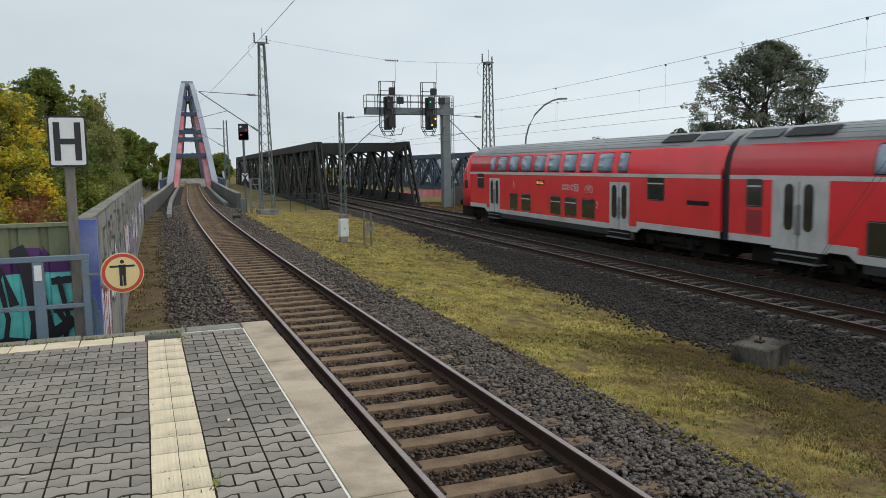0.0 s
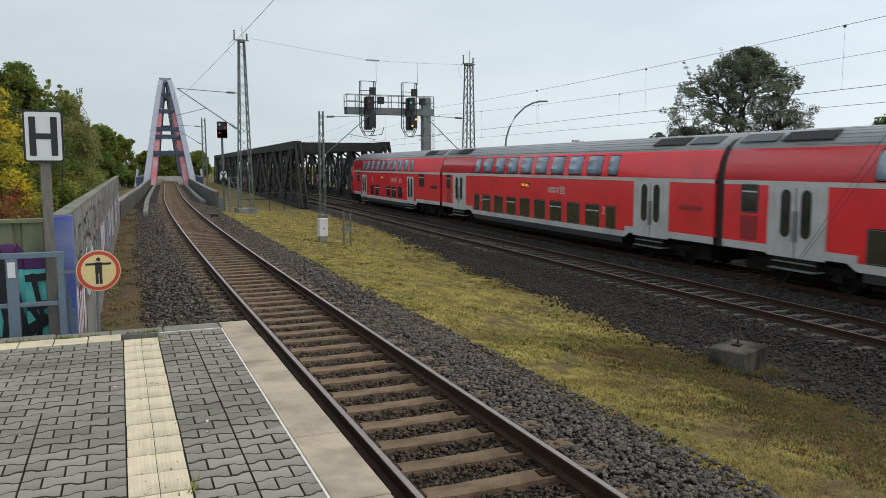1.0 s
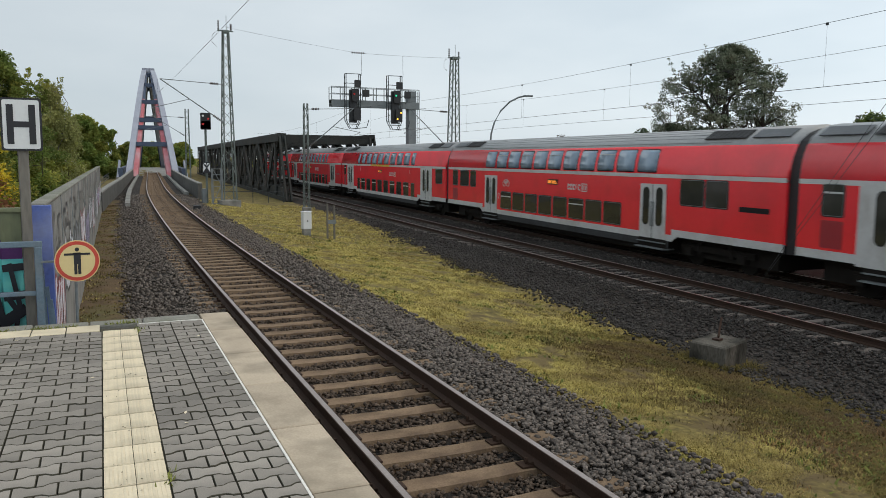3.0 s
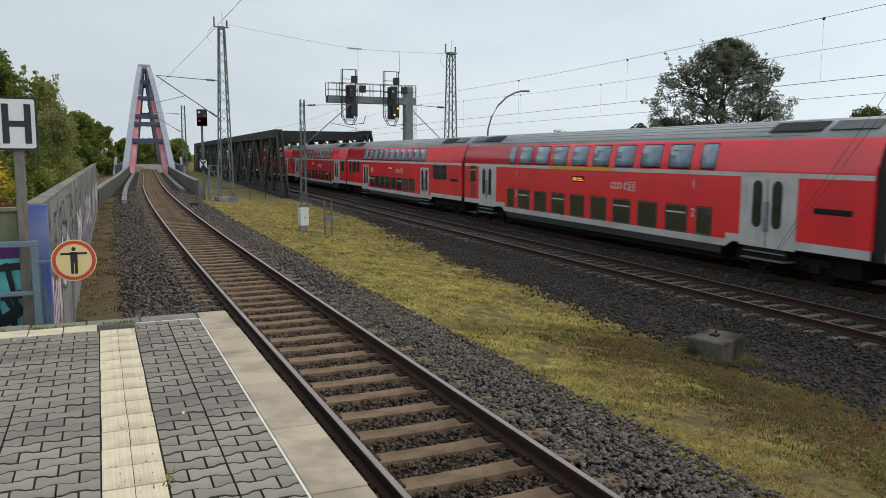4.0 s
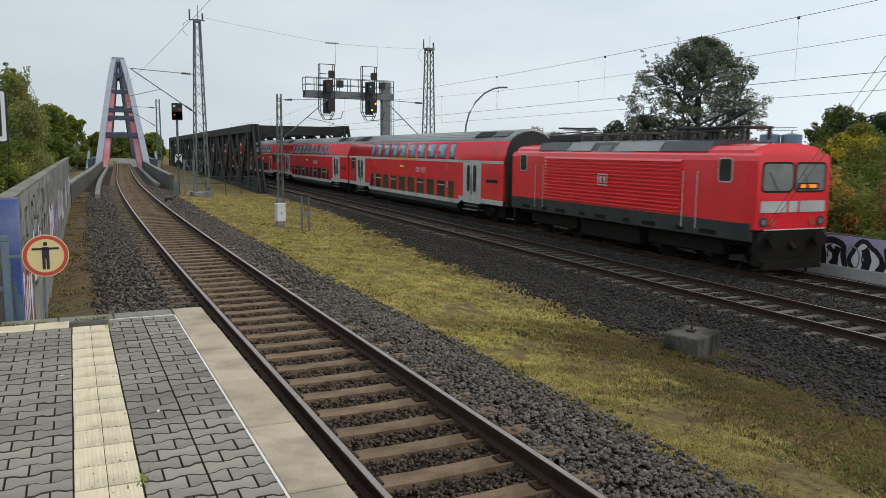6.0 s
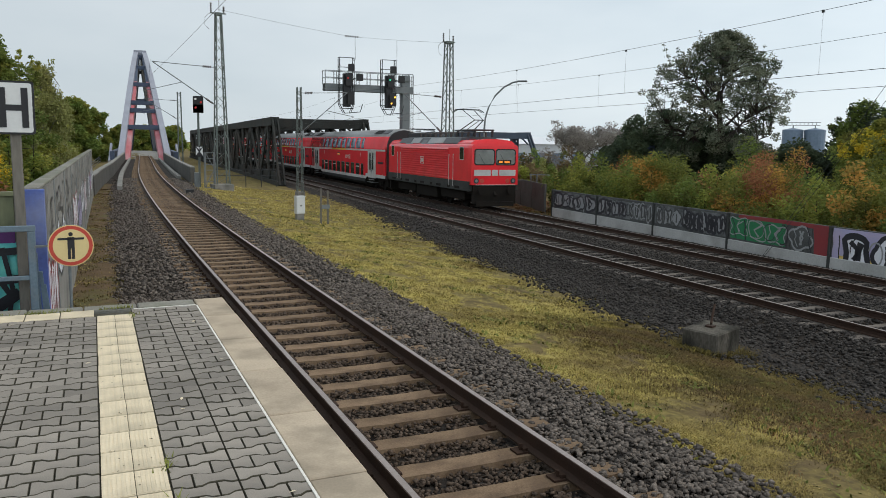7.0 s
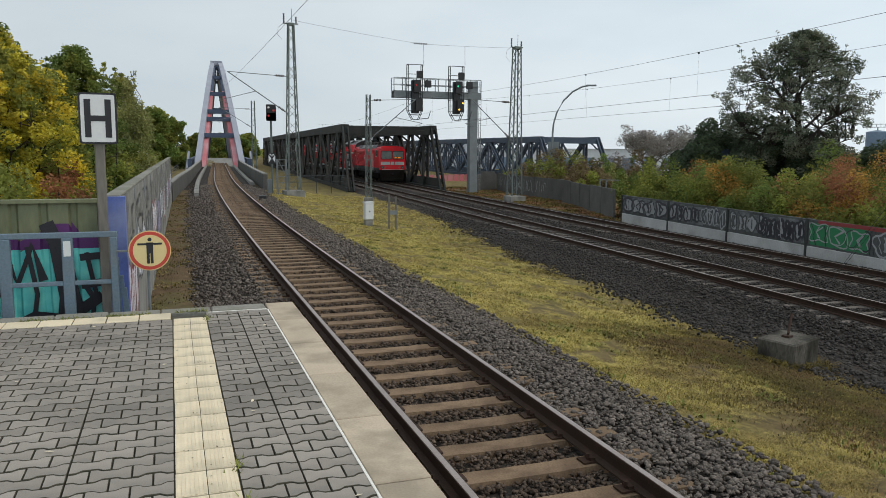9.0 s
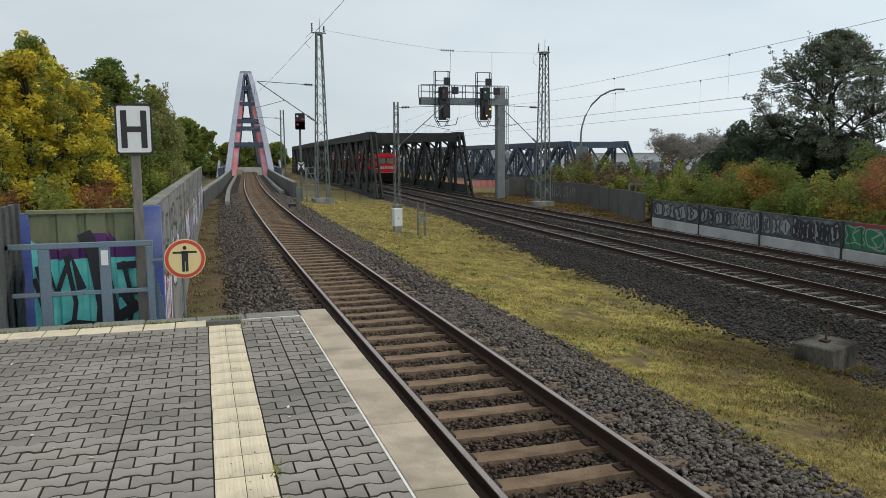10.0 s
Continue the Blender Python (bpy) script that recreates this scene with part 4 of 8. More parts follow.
def bogie(parent, y):
    bm = bmesh.new()
    for s in (-1, 1):
        box(bm, s * 1.02 - 0.08, s * 1.02 + 0.08, y - 1.75, y + 1.75, 0.52, 0.72)
        for w in (-1.25, 1.25):
            box(bm, s * 1.05 - 0.12, s * 1.05 + 0.12, y + w - 0.17, y + w + 0.17, 0.34, 0.62)
            bar(bm, (s * 1.05, y + w * 0.62, 0.45), (s * 1.05, y + w * 0.62, 0.85), 0.18, seg=8)
    box(bm, -1.0, 1.0, y - 0.35, y + 0.35, 0.5, 0.9)
    b = part("bogie", bm, M_UNDER, parent, "sooty steel bogie")
    for s in (-0.753, 0.753):
        for w in (-1.25, 1.25):
            bm = bmesh.new()
            bar(bm, (s - 0.06, y + w, 0.46), (s + 0.06, y + w, 0.46), 0.92, seg=20)
            part("wheel", bm, M_UNDER, b)


def scribble(bm, m, w, h):
    """Slanting unreadable lettering bars."""
    n = 5
    for k in range(n):
        x = -w / 2 + w * (k + 0.5) / n
        lean = m @ pose(x, 0, 0, 0, 0, -10)
        box(bm, -w / n * 0.40, -w / n * 0.12, -h / 2, h / 2, 0, 0.004, m=lean)
        if k != 3:
            box(bm, -w / n * 0.12, w / n * 0.36, h / 2 - 0.07, h / 2, 0, 0.004, m=lean)
            box(bm, -w / n * 0.12, w / n * 0.36, -h / 2, -h / 2 + 0.07, 0, 0.004, m=lean)


# centre of the destination display along each kind of coach
DISP = {"first": 0.92, "plain": 0.92, "cab": 0.75, "inner": 0.40}
TEXT = {"first": -2.03, "plain": -2.03, "cab": -2.2, "inner": -1.44}


def coach(kind, rear="louvre"):
    """A double-deck coach, its length along y, rails at z 0; the front is at +y."""
    labels = {"cab": "red double-deck control coach with sloping cab front", "inner": "red double-deck coach with inner doors and bicycle sign",
              "plain": "red double-deck second-class coach", "first": "red double-deck coach with yellow first-class stripe"}
    root = thing("double_deck_coach", labels[kind], "train coach", group="coaches of the train")
    half = 13.17
    inner = kind in ("cab", "inner")
    mid = 8.1 if inner else 7.95             # half length of the low middle part
    front = half - (2.3 if kind == "cab" else 0)
    # lower body
    bm = bmesh.new()
    box(bm, -1.40, 1.40, -half, front, 1.16, WAIST - 0.075)
    box(bm, -1.398, 1.398, -mid, mid, 0.90, 1.17)
    part("body", bm, M_RED, root)
    bm = bmesh.new()
    prof = mirrored(UPPER)
    loft(bm, [[(x, y, z) for x, z in prof] for y in (-half, front)], closed=True)
    part("upper_body", bm, M_RED, root, smooth=True)
    bm = bmesh.new()
    loft(bm, [[(x, y, z) for x, z in mirrored([(1.17, 4.04)] + ROOF)] for y in (-half, front)], closed=True)
    roof = part("roof", bm, M_COACHROOF, root, "light grey ribbed roof", smooth=True)
    for x, z in ((1.12, 4.14), (0.98, 4.292), (0.82, 4.404), (0.64, 4.492), (0.42, 4.568)):
        for s in (-1, 1):
            bm = bmesh.new()
            bar(bm, (s * x, -half + 2.6, z), (s * x, front - 2.6, z - 0.004), 0.03, 0.014)
            part("roof_rib", bm, M_COACHROOF, roof)
    for s in (-1, 1):
        bm = bmesh.new()
        box(bm, s * 1.40 - 0.008, s * 1.40 + 0.008, -half, front, WAIST - 0.075, WAIST + 0.06)
        part("waist_stripe", bm, M_COACHWHITE, root)
        if kind == "first":
            bm = bmesh.new()
            box(bm, s * 1.41 - 0.006, s * 1.41 + 0.006, -1.55, 3.4, WAIST - 0.07, WAIST + 0.055)
            part("first_class_stripe", bm, M_YELLOW, root, "yellow first-class stripe")
        bm = bmesh.new()
        for a, b, z in ((-half, -mid, 0.94), (mid, front, 0.94), (-mid, mid, 0.75)):
            box(bm, s * 1.395 - 0.012, s * 1.395 + 0.012, a, b, z, z + (0.24 if z > 0.8 else 0.23))
        for e in (-1, 1):
            prism(bm, [(0, 0), (0.35, 0.21), (0.35, 0.42), (0, 0.42)] if e * s > 0 else [(0, 0), (-0.35, 0.21), (-0.35, 0.42), (0, 0.42)], 0.022, side_pose(s, e * mid, 0.752, 1.386))
        part("sill_stripe", bm, M_COACHWHITE, root)
        bm = bmesh.new()
        box(bm, s * 1.37 - 0.02, s * 1.37 + 0.02, -mid + 0.2, mid - 0.2, 0.50, 0.77)
        part("skirt", bm, M_SKIRT, root)
    bm = bmesh.new()
    box(bm, -1.25, 1.25, -half + 0.1, front - 0.2, 0.86, 1.1)
    # Added dark boxes fill the space under the floor to block light.
    box(bm, -1.2, 1.2, -mid + 0.3, mid - 0.3, 0.30, 0.9)
    for e in (-1, 1):
        box(bm, -0.95, 0.95, min(e * mid, e * (half - 0.6)), max(e * mid, e * (half - 0.6)), 0.3, 0.9)
    for y in (-half + 0.4, front - 0.4):
        box(bm, -0.25, 0.25, y - 0.5, y + 0.5, 0.85, 1.1)
    part("underframe", bm, M_UNDER, root)
    for y in (-10.0, 10.0):
        bogie(root, y)
    # gangway bellows
    for y, e in ((-half, -1), (half, 1)):
        if kind == "cab" and e > 0:
            continue
        bm = bmesh.new()
        loft(bm, [[(x * 0.93, q, z - 0.1) for x, z in mirrored([(1.40, 1.0), (1.40, 3.2)] + UPPER[2:] + ROOF[1:])] for q in (y, y + e * 0.228)], closed=True)
        part("gangway_bellows", bm, M_BLACK, root)
    # roof vents
    for e in (-1, 1):
        if kind == "cab" and e > 0:
            continue
        for s in (-1, 1):
            bm = bmesh.new()
            m = pose(s * 0.90, e * 10.2, 4.372) @ pose(0, 0, 0, 0, s * 33, 0)
            box(bm, -0.24, 0.24, -0.95, 0.95, 0, 0.03, m=m)
            for k in range(9):
                box(bm, -0.22, 0.22, -0.9 + k * 0.2, -0.82 + k * 0.2, 0.03, 0.045, m=m)
            part("roof_vent", bm, M_SKIRT, root, "dark louvred roof vent")
            bm = bmesh.new()
            box(bm, -0.22, 0.22, -0.75, 0.75, 0, 0.03, m=pose(s * 0.90, e * 12.15, 4.374) @ pose(0, 0, 0, 0, s * 33, 0))
            part("roof_hatch", bm, M_LOCOROOF, root)
    for s in (-1, 1):
        # upper deck windows
        if kind == "inner":
            up = [(7.15 - 1.37 * k, 1.12) for k in range(11)]
        else:
            up = [(7.2, 0.66)] + [(5.78 - 1.62 * k, 1.13) for k in range(8)] + [(-7.0, 0.68)]
        for k, (y, w) in enumerate(up):
            upper_window(root, s, y, w, vent=k in (1, 3, 5, 8))
        # lower deck windows: centre, width, opening light
        if kind == "cab":
            low = [(4.1, 0.98, 0), (2.5, 1.06, 1), (-0.95, 1.02, 1), (-2.5, 1.1, 1), (-4.18, 1.07, 0)]
        elif kind == "inner":
            low = [(5.2 - 1.37 * k, 1.16, k % 5 == 0) for k in range(8)]
        else:
            low = [(7.3, 0.70, 0)] + [(5.88 - 1.625 * k, 1.08, k in (0, 2, 5, 7)) for k in range(8)] + [(-6.92, 0.66, 0)]
        for y, w, vent in low:
            coach_window(root, s, y, 1.45 if not inner else 1.50, w, 0.85 if not inner else 0.80, vent=bool(vent))
        # doors
        if inner:
            for y in (6.83, -6.8) if kind == "cab" else (7.0, -7.0):
                coach_door(root, s, y, 0.78, 2.72)
        else:
            for y in (10.1, -9.65):
                coach_door(root, s, y, 0.88, 2.90, 2.2)
        # windows of the end parts
        if kind == "inner":
            for y, w in ((12.05, 0.68), (10.65, 1.2), (9.42, 0.72), (-9.1, 1.15), (-10.3, 1.0)):
                coach_window(root, s, y, 2.48, w, 0.82)
        elif kind == "cab":
            coach_window(root, s, -9.38, 2.52, 1.06, 0.82, vent=True)
            coach_window(root, s, 9.05, 2.54, 1.0, 0.84, vent=True)
            bm = bmesh.new()
            m = side_pose(s, 4.07, 2.45, 1.403)
            tube(bm, [m @ Vector((0.10 * math.cos(q * math.pi / 6), -0.1 + 0.10 * math.sin(q * math.pi / 6), 0)) for q in range(13)], 0.014, 4)
            bar(bm, m @ Vector((-0.04, 0.0, 0)), m @ Vector((-0.04, 0.2, 0)), 0.035)
            bar(bm, m @ Vector((-0.04, 0.02, 0)), m @ Vector((0.1, 0.02, 0)), 0.03)
            part("wheelchair_sign", bm, M_COACHWHITE, root)
        else:
            coach_window(root, s, 12.0, 2.54, 0.66, 0.82, vent=True)
            bm = bmesh.new()
            prism(bm, round_rect(0.72, 0.74, 0.03), 0.004, side_pose(s, 12.0, 1.62, 1.401))
            part("service_panel", bm, M_PANELRED, root, "dull dark red service panel")
        if kind == "inner":
            bm = bmesh.new()
            prism(bm, round_rect(0.72, 0.66, 0.03), 0.004, side_pose(s, 12.05, 1.56, 1.401))
            part("service_panel", bm, M_PANELRED, root, "dull dark red service panel")
        if rear == "window":
            coach_window(root, s, -12.0, 2.48, 1.12, 0.84)
        else:
            bm = bmesh.new()
            prism(bm, round_rect(1.25, 0.16, 0.02), 0.006, side_pose(s, -11.95, 2.08, 1.400))
            part("louvre", bm, M_PANELRED if kind == "plain" else M_SEAL, root)
            bm = bmesh.new()
            for k in range(3):
                prism(bm, round_rect(1.3, 0.02, 0.008), 0.008, side_pose(s, -11.95, 1.78 - 0.12 * k, 1.400))
            part("panel_ribs", bm, M_RED, root)
        # display and lettering
        bm = bmesh.new()
        prism(bm, round_rect(0.95, 0.24, 0.02), 0.008, side_pose(s, DISP[kind], 2.57, 1.401))
        d = part("display", bm, M_SEAL, root, "destination display with amber bars")
        bm = bmesh.new()
        m = side_pose(s, DISP[kind], 2.57, 1.41)
        box(bm, -0.42, -0.16, -0.07, 0.07, 0, 0.004, m=m)
        box(bm, -0.08, 0.3, 0.01, 0.06, 0, 0.004, m=m)
        box(bm, -0.08, 0.4, -0.07, -0.02, 0, 0.004, m=m)
        part("display_bars", bm, M_AMBER, d)
        bm = bmesh.new()
        scribble(bm, side_pose(s, TEXT[kind], 2.41, 1.402), 1.1, 0.25)
        part("lettering", bm, M_COACHWHITE, root, "slanted white lettering bars")
        bm = bmesh.new()
        m = side_pose(s, TEXT[kind], 2.41, 1.402)
        o = 0.84
        for x0, x1, y0, y1 in ((o - 0.22, o + 0.22, 0.13, 0.17), (o - 0.22, o + 0.22, -0.17, -0.13), (o - 0.22, o - 0.18, -0.13, 0.13), (o + 0.18, o + 0.22, -0.13, 0.13),
                               (o - 0.12, o - 0.05, -0.09, 0.09), (o + 0.05, o + 0.12, -0.09, 0.09)):
            box(bm, x0 * 1, x1 * 1, y0, y1, 0, 0.004, m=m)
        part("boxed_mark", bm, M_COACHWHITE, root)
        for y in {"first": (6.68, -6.36), "plain": (6.68, -6.36), "inner": (6.04,), "cab": (-4.95,)}[kind]:
            numeral("2", 0.42, side_pose(s, y, 1.68, 1.403), M_COACHWHITE, "class_numeral", root)
            if kind == "first":
                numeral("1", 0.42, side_pose(s, y, 2.62, 1.403), M_COACHWHITE, "class_numeral", root)
        if inner:
            bm = bmesh.new()
            m = side_pose(s, 5.2 if kind == "inner" else -4.2, 2.42, 1.403)
            for cx in (-0.2, 0.2):
                pts = [m @ Vector((cx + 0.15 * math.cos(a * math.pi / 9), -0.06 + 0.15 * math.sin(a * math.pi / 9), 0)) for a in range(19)]
                tube(bm, pts, 0.014, 4)
            for a, b in (((-0.2, -0.06), (-0.08, 0.14)), ((-0.08, 0.14), (0.14, 0.14)), ((0.14, 0.14), (0.2, -0.06)), ((0, -0.06), (0.14, 0.14)), ((-0.2, -0.06), (0, -0.06))):
                bar(bm, m @ Vector((*a, 0)), m @ Vector((*b, 0)), 0.025)
            part("bicycle_sign", bm, M_COACHWHITE, root)
    if kind == "cab":
        # sloping nose
        def ring(y, k, top):
            pts = [(1.40, 0.9), (1.40, 2.0), (1.40, 3.0), (1.30, 3.7), (1.1, 4.15), (0.6, 4.45), (0, 4.55)]
            return [(x * k, y, 0.9 + (z - 0.9) * top) for x, z in mirrored(pts)]
        bm = bmesh.new()
        loft(bm, [ring(front, 1, 1), ring(front + 0.8, 0.985, 0.985), ring(front + 1.5, 0.93, 0.84), ring(front + 2.0, 0.85, 0.66), ring(front + 2.35, 0.76, 0.5)], closed=True)
        part("cab_nose", bm, M_RED, root, "sloping red cab nose", smooth=True)
        bm = bmesh.new()
        m = pose(0, front + 1.90, 2.95) @ pose(0, 0, 0, 0, 0, 180) @ pose(0, 0, 0, 90 - 38, 0, 0)
        prism(bm, round_rect(2.1, 0.95, 0.2), 0.12, m)
        part("windscreen", bm, M_GLASS, root)
        bm = bmesh.new()
        box(bm, -1.15, 1.15, front + 0.1, front + 2.2, 0.3, 0.92, 0.05)
        part("front_apron", bm, M_UNDER, root)
        bm = bmesh.new()
        for x in (-0.85, 0.85):
            bar(bm, (x, front + 2.1, 1.05), (x, front + 2.75, 1.05), 0.18, seg=10)
            bar(bm, (x, front + 2.72, 1.05), (x, front + 2.80, 1.05), 0.45, seg=14)
        part("buffers", bm, M_UNDER, root)
        for s in (-1, 1):
            bm = bmesh.new()
            prism(bm, round_rect(0.55, 0.5, 0.05), 0.02, side_pose(s, front + 0.75, 2.30, 1.385))
            part("cab_side_window", bm, M_GLASS, root)
            bm = bmesh.new()
            bar(bm, (s * 0.75, front + 2.22, 1.75), (s * 0.75, front + 2.32, 1.72), 0.2, seg=12)
            part("headlight", bm, M_WHITE, root)
    return root


def loco():
    root = thing("electric_locomotive", "red electric locomotive with grey frame and side louvres", "locomotive")
    hl, W = 7.5, 1.49
    bm = bmesh.new()
    def ring(y, k=1.0, drop=0.0):
        pts = [(W, 1.35), (W, 3.35), (W - 0.05, 3.50), (W - 0.17, 3.58)]
        return [(x * k, y, z - (drop if z > 3 else 0)) for x, z in mirrored(pts)]
    loft(bm, [ring(-hl, 0.95, 0.0), ring(-hl + 0.35), ring(hl - 0.35), ring(hl, 0.95)], closed=True)
    part("body", bm, M_RED, root)
    bm = bmesh.new()
    box(bm, -W - 0.01, W + 0.01, -hl + 0.15, hl - 0.15, 0.98, 1.55, 0.03)
    f = part("frame", bm, M_LOCOGREY, root, "dark grey frame band")
    bm = bmesh.new()
    for s in (-1, 1):
        for k in range(9):
            y = -6 + k * 1.45
            box(bm, s * (W + 0.01) - 0.02, s * (W + 0.01) + 0.02, y, y + (0.35 if k % 2 else 0.7), 1.08, 1.22)
    part("frame_boxes", bm, M_UNDER, f)
    # cab roof and machine roof
    bm = bmesh.new()
    for e in (-1, 1):
        a, b = sorted((e * (hl - 0.3), e * (hl - 2.3)))
        loft(bm, [[(x, y, z) for x, z in mirrored([(1.33, 3.5), (1.30, 3.66), (1.1, 3.78), (0.5, 3.86), (0, 3.87)])] for y in (a, b)], closed=True)
    part("cab_roof", bm, M_RED, root)
    bm = bmesh.new()
    loft(bm, [[(x, y, z) for x, z in mirrored([(1.34, 3.5), (1.30, 3.60), (1.05, 3.92), (0.5, 4.0), (0, 4.0)])] for y in (-hl + 2.3, hl - 2.3)], closed=True)
    part("machine_roof", bm, M_LOCOROOF, root, "dark grey machine room roof")
    bm = bmesh.new()
    for s in (-1, 1):
        for y in (-1.6, 2.4, 0.0):
            box(bm, -0.14, 0.24, y, y + (1.45 if y else 0.8), 0, 0.014, m=pose(s * 1.23, 0, 3.70) @ pose(0, 0, 0, 0, s * 52, 0) @ pose(-0.1, 0, 0))
    part("roof_grilles", bm, M_STEEL, root)
    for s in (-1, 1):
        for ya, yb, material in ((3.0, 5.3, M_LOCOROOF), (1.25, 2.9, M_COACHROOF), (-2.9, -0.35, M_COACHROOF), (-5.3, -3.0, M_LOCOROOF)):
            bm = bmesh.new()
            box(bm, -0.22, 0.20, ya, yb, 0.012, 0.035, 0.005, pose(s * 1.175, 0, 3.76) @ pose(0, 0, 0, 0, s * 52, 0))
            part("roof_panel", bm, material, root, "sloping grey roof panel")
    for s in (-1, 1):
        # louvre band
        for k in range(13):
            bm = bmesh.new()
            z = 1.61 + k * 0.137
            loft(bm, [[(s * (W - 0.01), y, z), (s * (W + 0.075), y, z + 0.012), (s * (W + 0.075), y, z + 0.03), (s * (W - 0.01), y, z + 0.112)] for y in (-4.36, 4.36)], closed=True)
            part("louvre", bm, M_RED, root)
        for y in (6.28, -6.28):
            bm = bmesh.new()
            prism(bm, round_rect(0.52, 0.66, 0.08), 0.012, side_pose(s, y, 3.06, W))
            w = part("cab_side_window", bm, M_GLASS, root)
            bm = bmesh.new()
            prism(bm, round_rect(0.60, 0.74, 0.1), 0.008, side_pose(s, y, 3.06, W))
            part("window_frame", bm, M_COACHWHITE, w)
        for y in (4.46, 5.12, -4.46, -5.12):
            bm = bmesh.new()
            bar(bm, (s * (W + 0.05), y, 1.2), (s * (W + 0.05), y, 2.98), 0.03, seg=6)
            for z in (1.2, 2.98):
                bar(bm, (s * W, y, z), (s * (W + 0.05), y, z), 0.03, seg=6)
            part("grab_rail", bm, M_COACHWHITE, root)
        bm = bmesh.new()
        m = side_pose(s, 0.0, 2.54, W + 0.086)
        for x0, x1, y0, y1 in ((-0.3, 0.3, 0.18, 0.22), (-0.3, 0.3, -0.22, -0.18), (-0.3, -0.26, -0.18, 0.18), (0.26, 0.3, -0.18, 0.18), (-0.18, -0.06, -0.12, 0.12), (0.06, 0.18, -0.12, 0.12)):
            box(bm, x0, x1, y0, y1, 0, 0.004, m=m)
        part("boxed_mark", bm, M_COACHWHITE, root)
    for e in (-1, 1):
        m0 = pose(0, e * (hl - 0.02), 0) @ pose(0, 0, 0, 0, 0, 0 if e < 0 else 180) @ pose(0, 0, 0, 90, 0, 0)
        for s in (-1, 1):
            bm = bmesh.new()
            prism(bm, round_rect(1.12, 0.78, 0.12), 0.03, m0 @ pose(s * 0.64, 2.88, 0))
            w = part("windscreen", bm, M_SCREEN, root)
            bm = bmesh.new()
            prism(bm, round_rect(1.24, 0.90, 0.15), 0.028, m0 @ pose(s * 0.64, 2.88, 0))
            part("screen_seal", bm, M_SEAL, w)
            bm = bmesh.new()
            bar(bm, m0 @ Vector((s * 0.64, 2.5, 0.045)), m0 @ Vector((s * 0.64 - 0.35, 3.05, 0.04)), 0.02, seg=6)
            part("wiper", bm, M_BLACK, w)
            bm = bmesh.new()
            prism(bm, round_rect(1.0, 0.33, 0.02), 0.045, m0 @ pose(s * 0.76, 2.02, 0))
            part("front_band", bm, M_COACHWHITE, root, "light grey front band")
            bm = bmesh.new()
            prism(bm, disc(0.15, 16), 0.05, m0 @ pose(s * 1.12, 1.58, 0))
            hd = part("headlight", bm, M_DARKSTEEL, root)
            bm = bmesh.new()
            prism(bm, disc(0.085, 16), 0.055, m0 @ pose(s * 1.12, 1.58, 0))
            part("lens", bm, M_STEEL, hd)
            bm = bmesh.new()
            prism(bm, disc(0.12, 16), 0.05, m0 @ pose(s * 0.78, 1.58, 0))
            part("tail_light", bm, M_SIGNRED, root)
            bm = bmesh.new()
            bar(bm, (s * 0.875, e * (hl - 0.2), 1.05), (s * 0.875, e * (hl + 0.28), 1.05), 0.2, seg=10)
            bar(bm, (s * 0.875, e * (hl + 0.24), 1.05), (s * 0.875, e * (hl + 0.32), 1.05), 0.46, seg=16)
            part("buffer", bm, M_UNDER, root)
        bm = bmesh.new()
        for x0, x1 in ((-0.25, -0.05), (-0.01, 0.15), (0.19, 0.3)):
            box(bm, x0, x1, 1.55, 1.64, 0, 0.01, m=m0)
        part("number_bars", bm, M_COACHWHITE, root)
        bm = bmesh.new()
        prism(bm, round_rect(0.85, 0.2, 0.02), 0.012, m0 @ pose(0.55, 2.62, 0.03))
        d = part("display", bm, M_SEAL, root, "destination display with amber bars")
        bm = bmesh.new()
        for x0, x1 in ((-0.32, -0.1), (0.0, 0.34)):
            box(bm, x0, x1, -0.055, 0.055, 0.012, 0.016, m=m0 @ pose(0.55, 2.62, 0.03))
        part("display_bars", bm, M_AMBER, d)
        bm = bmesh.new()
        prism(bm, round_rect(0.36, 0.33, 0.03), 0.045, m0 @ pose(0, 2.02, 0))
        part("boxed_mark", bm, M_COACHWHITE, root)
        bm = bmesh.new()
        box(bm, -1.3, 1.3, e * (hl - 0.1) - 0.1, e * (hl - 0.1) + 0.1, 0.3, 1.3)
        bar(bm, (0, e * (hl + 0.15), 0.75), (0, e * (hl - 0.1), 1.0), 0.12)
        box(bm, -1.15, 1.15, e * (hl + 0.05) - 0.06, e * (hl + 0.05) + 0.06, 0.18, 0.42)
        part("buffer_beam", bm, M_UNDER, root)
        bm = bmesh.new()
        bar(bm, (-1.2, e * (hl + 0.14), 1.36), (1.2, e * (hl + 0.14), 1.36), 0.035, seg=6)
        part("front_rail", bm, M_COACHWHITE, root)
        bogie(root, e * 4.1)
    bm = bmesh.new()
    box(bm, -1.25, 1.25, -1.9, 1.9, 0.28, 1.0, 0.05)
    box(bm, -1.1, 1.1, -7.2, 7.2, 0.8, 1.0)
    for e in (-1, 1):
        box(bm, -1.18, 1.18, min(e * 2.3, e * 6.0), max(e * 2.3, e * 6.0), 0.42, 0.98, 0.05)
    part("underframe", bm, M_UNDER, root)
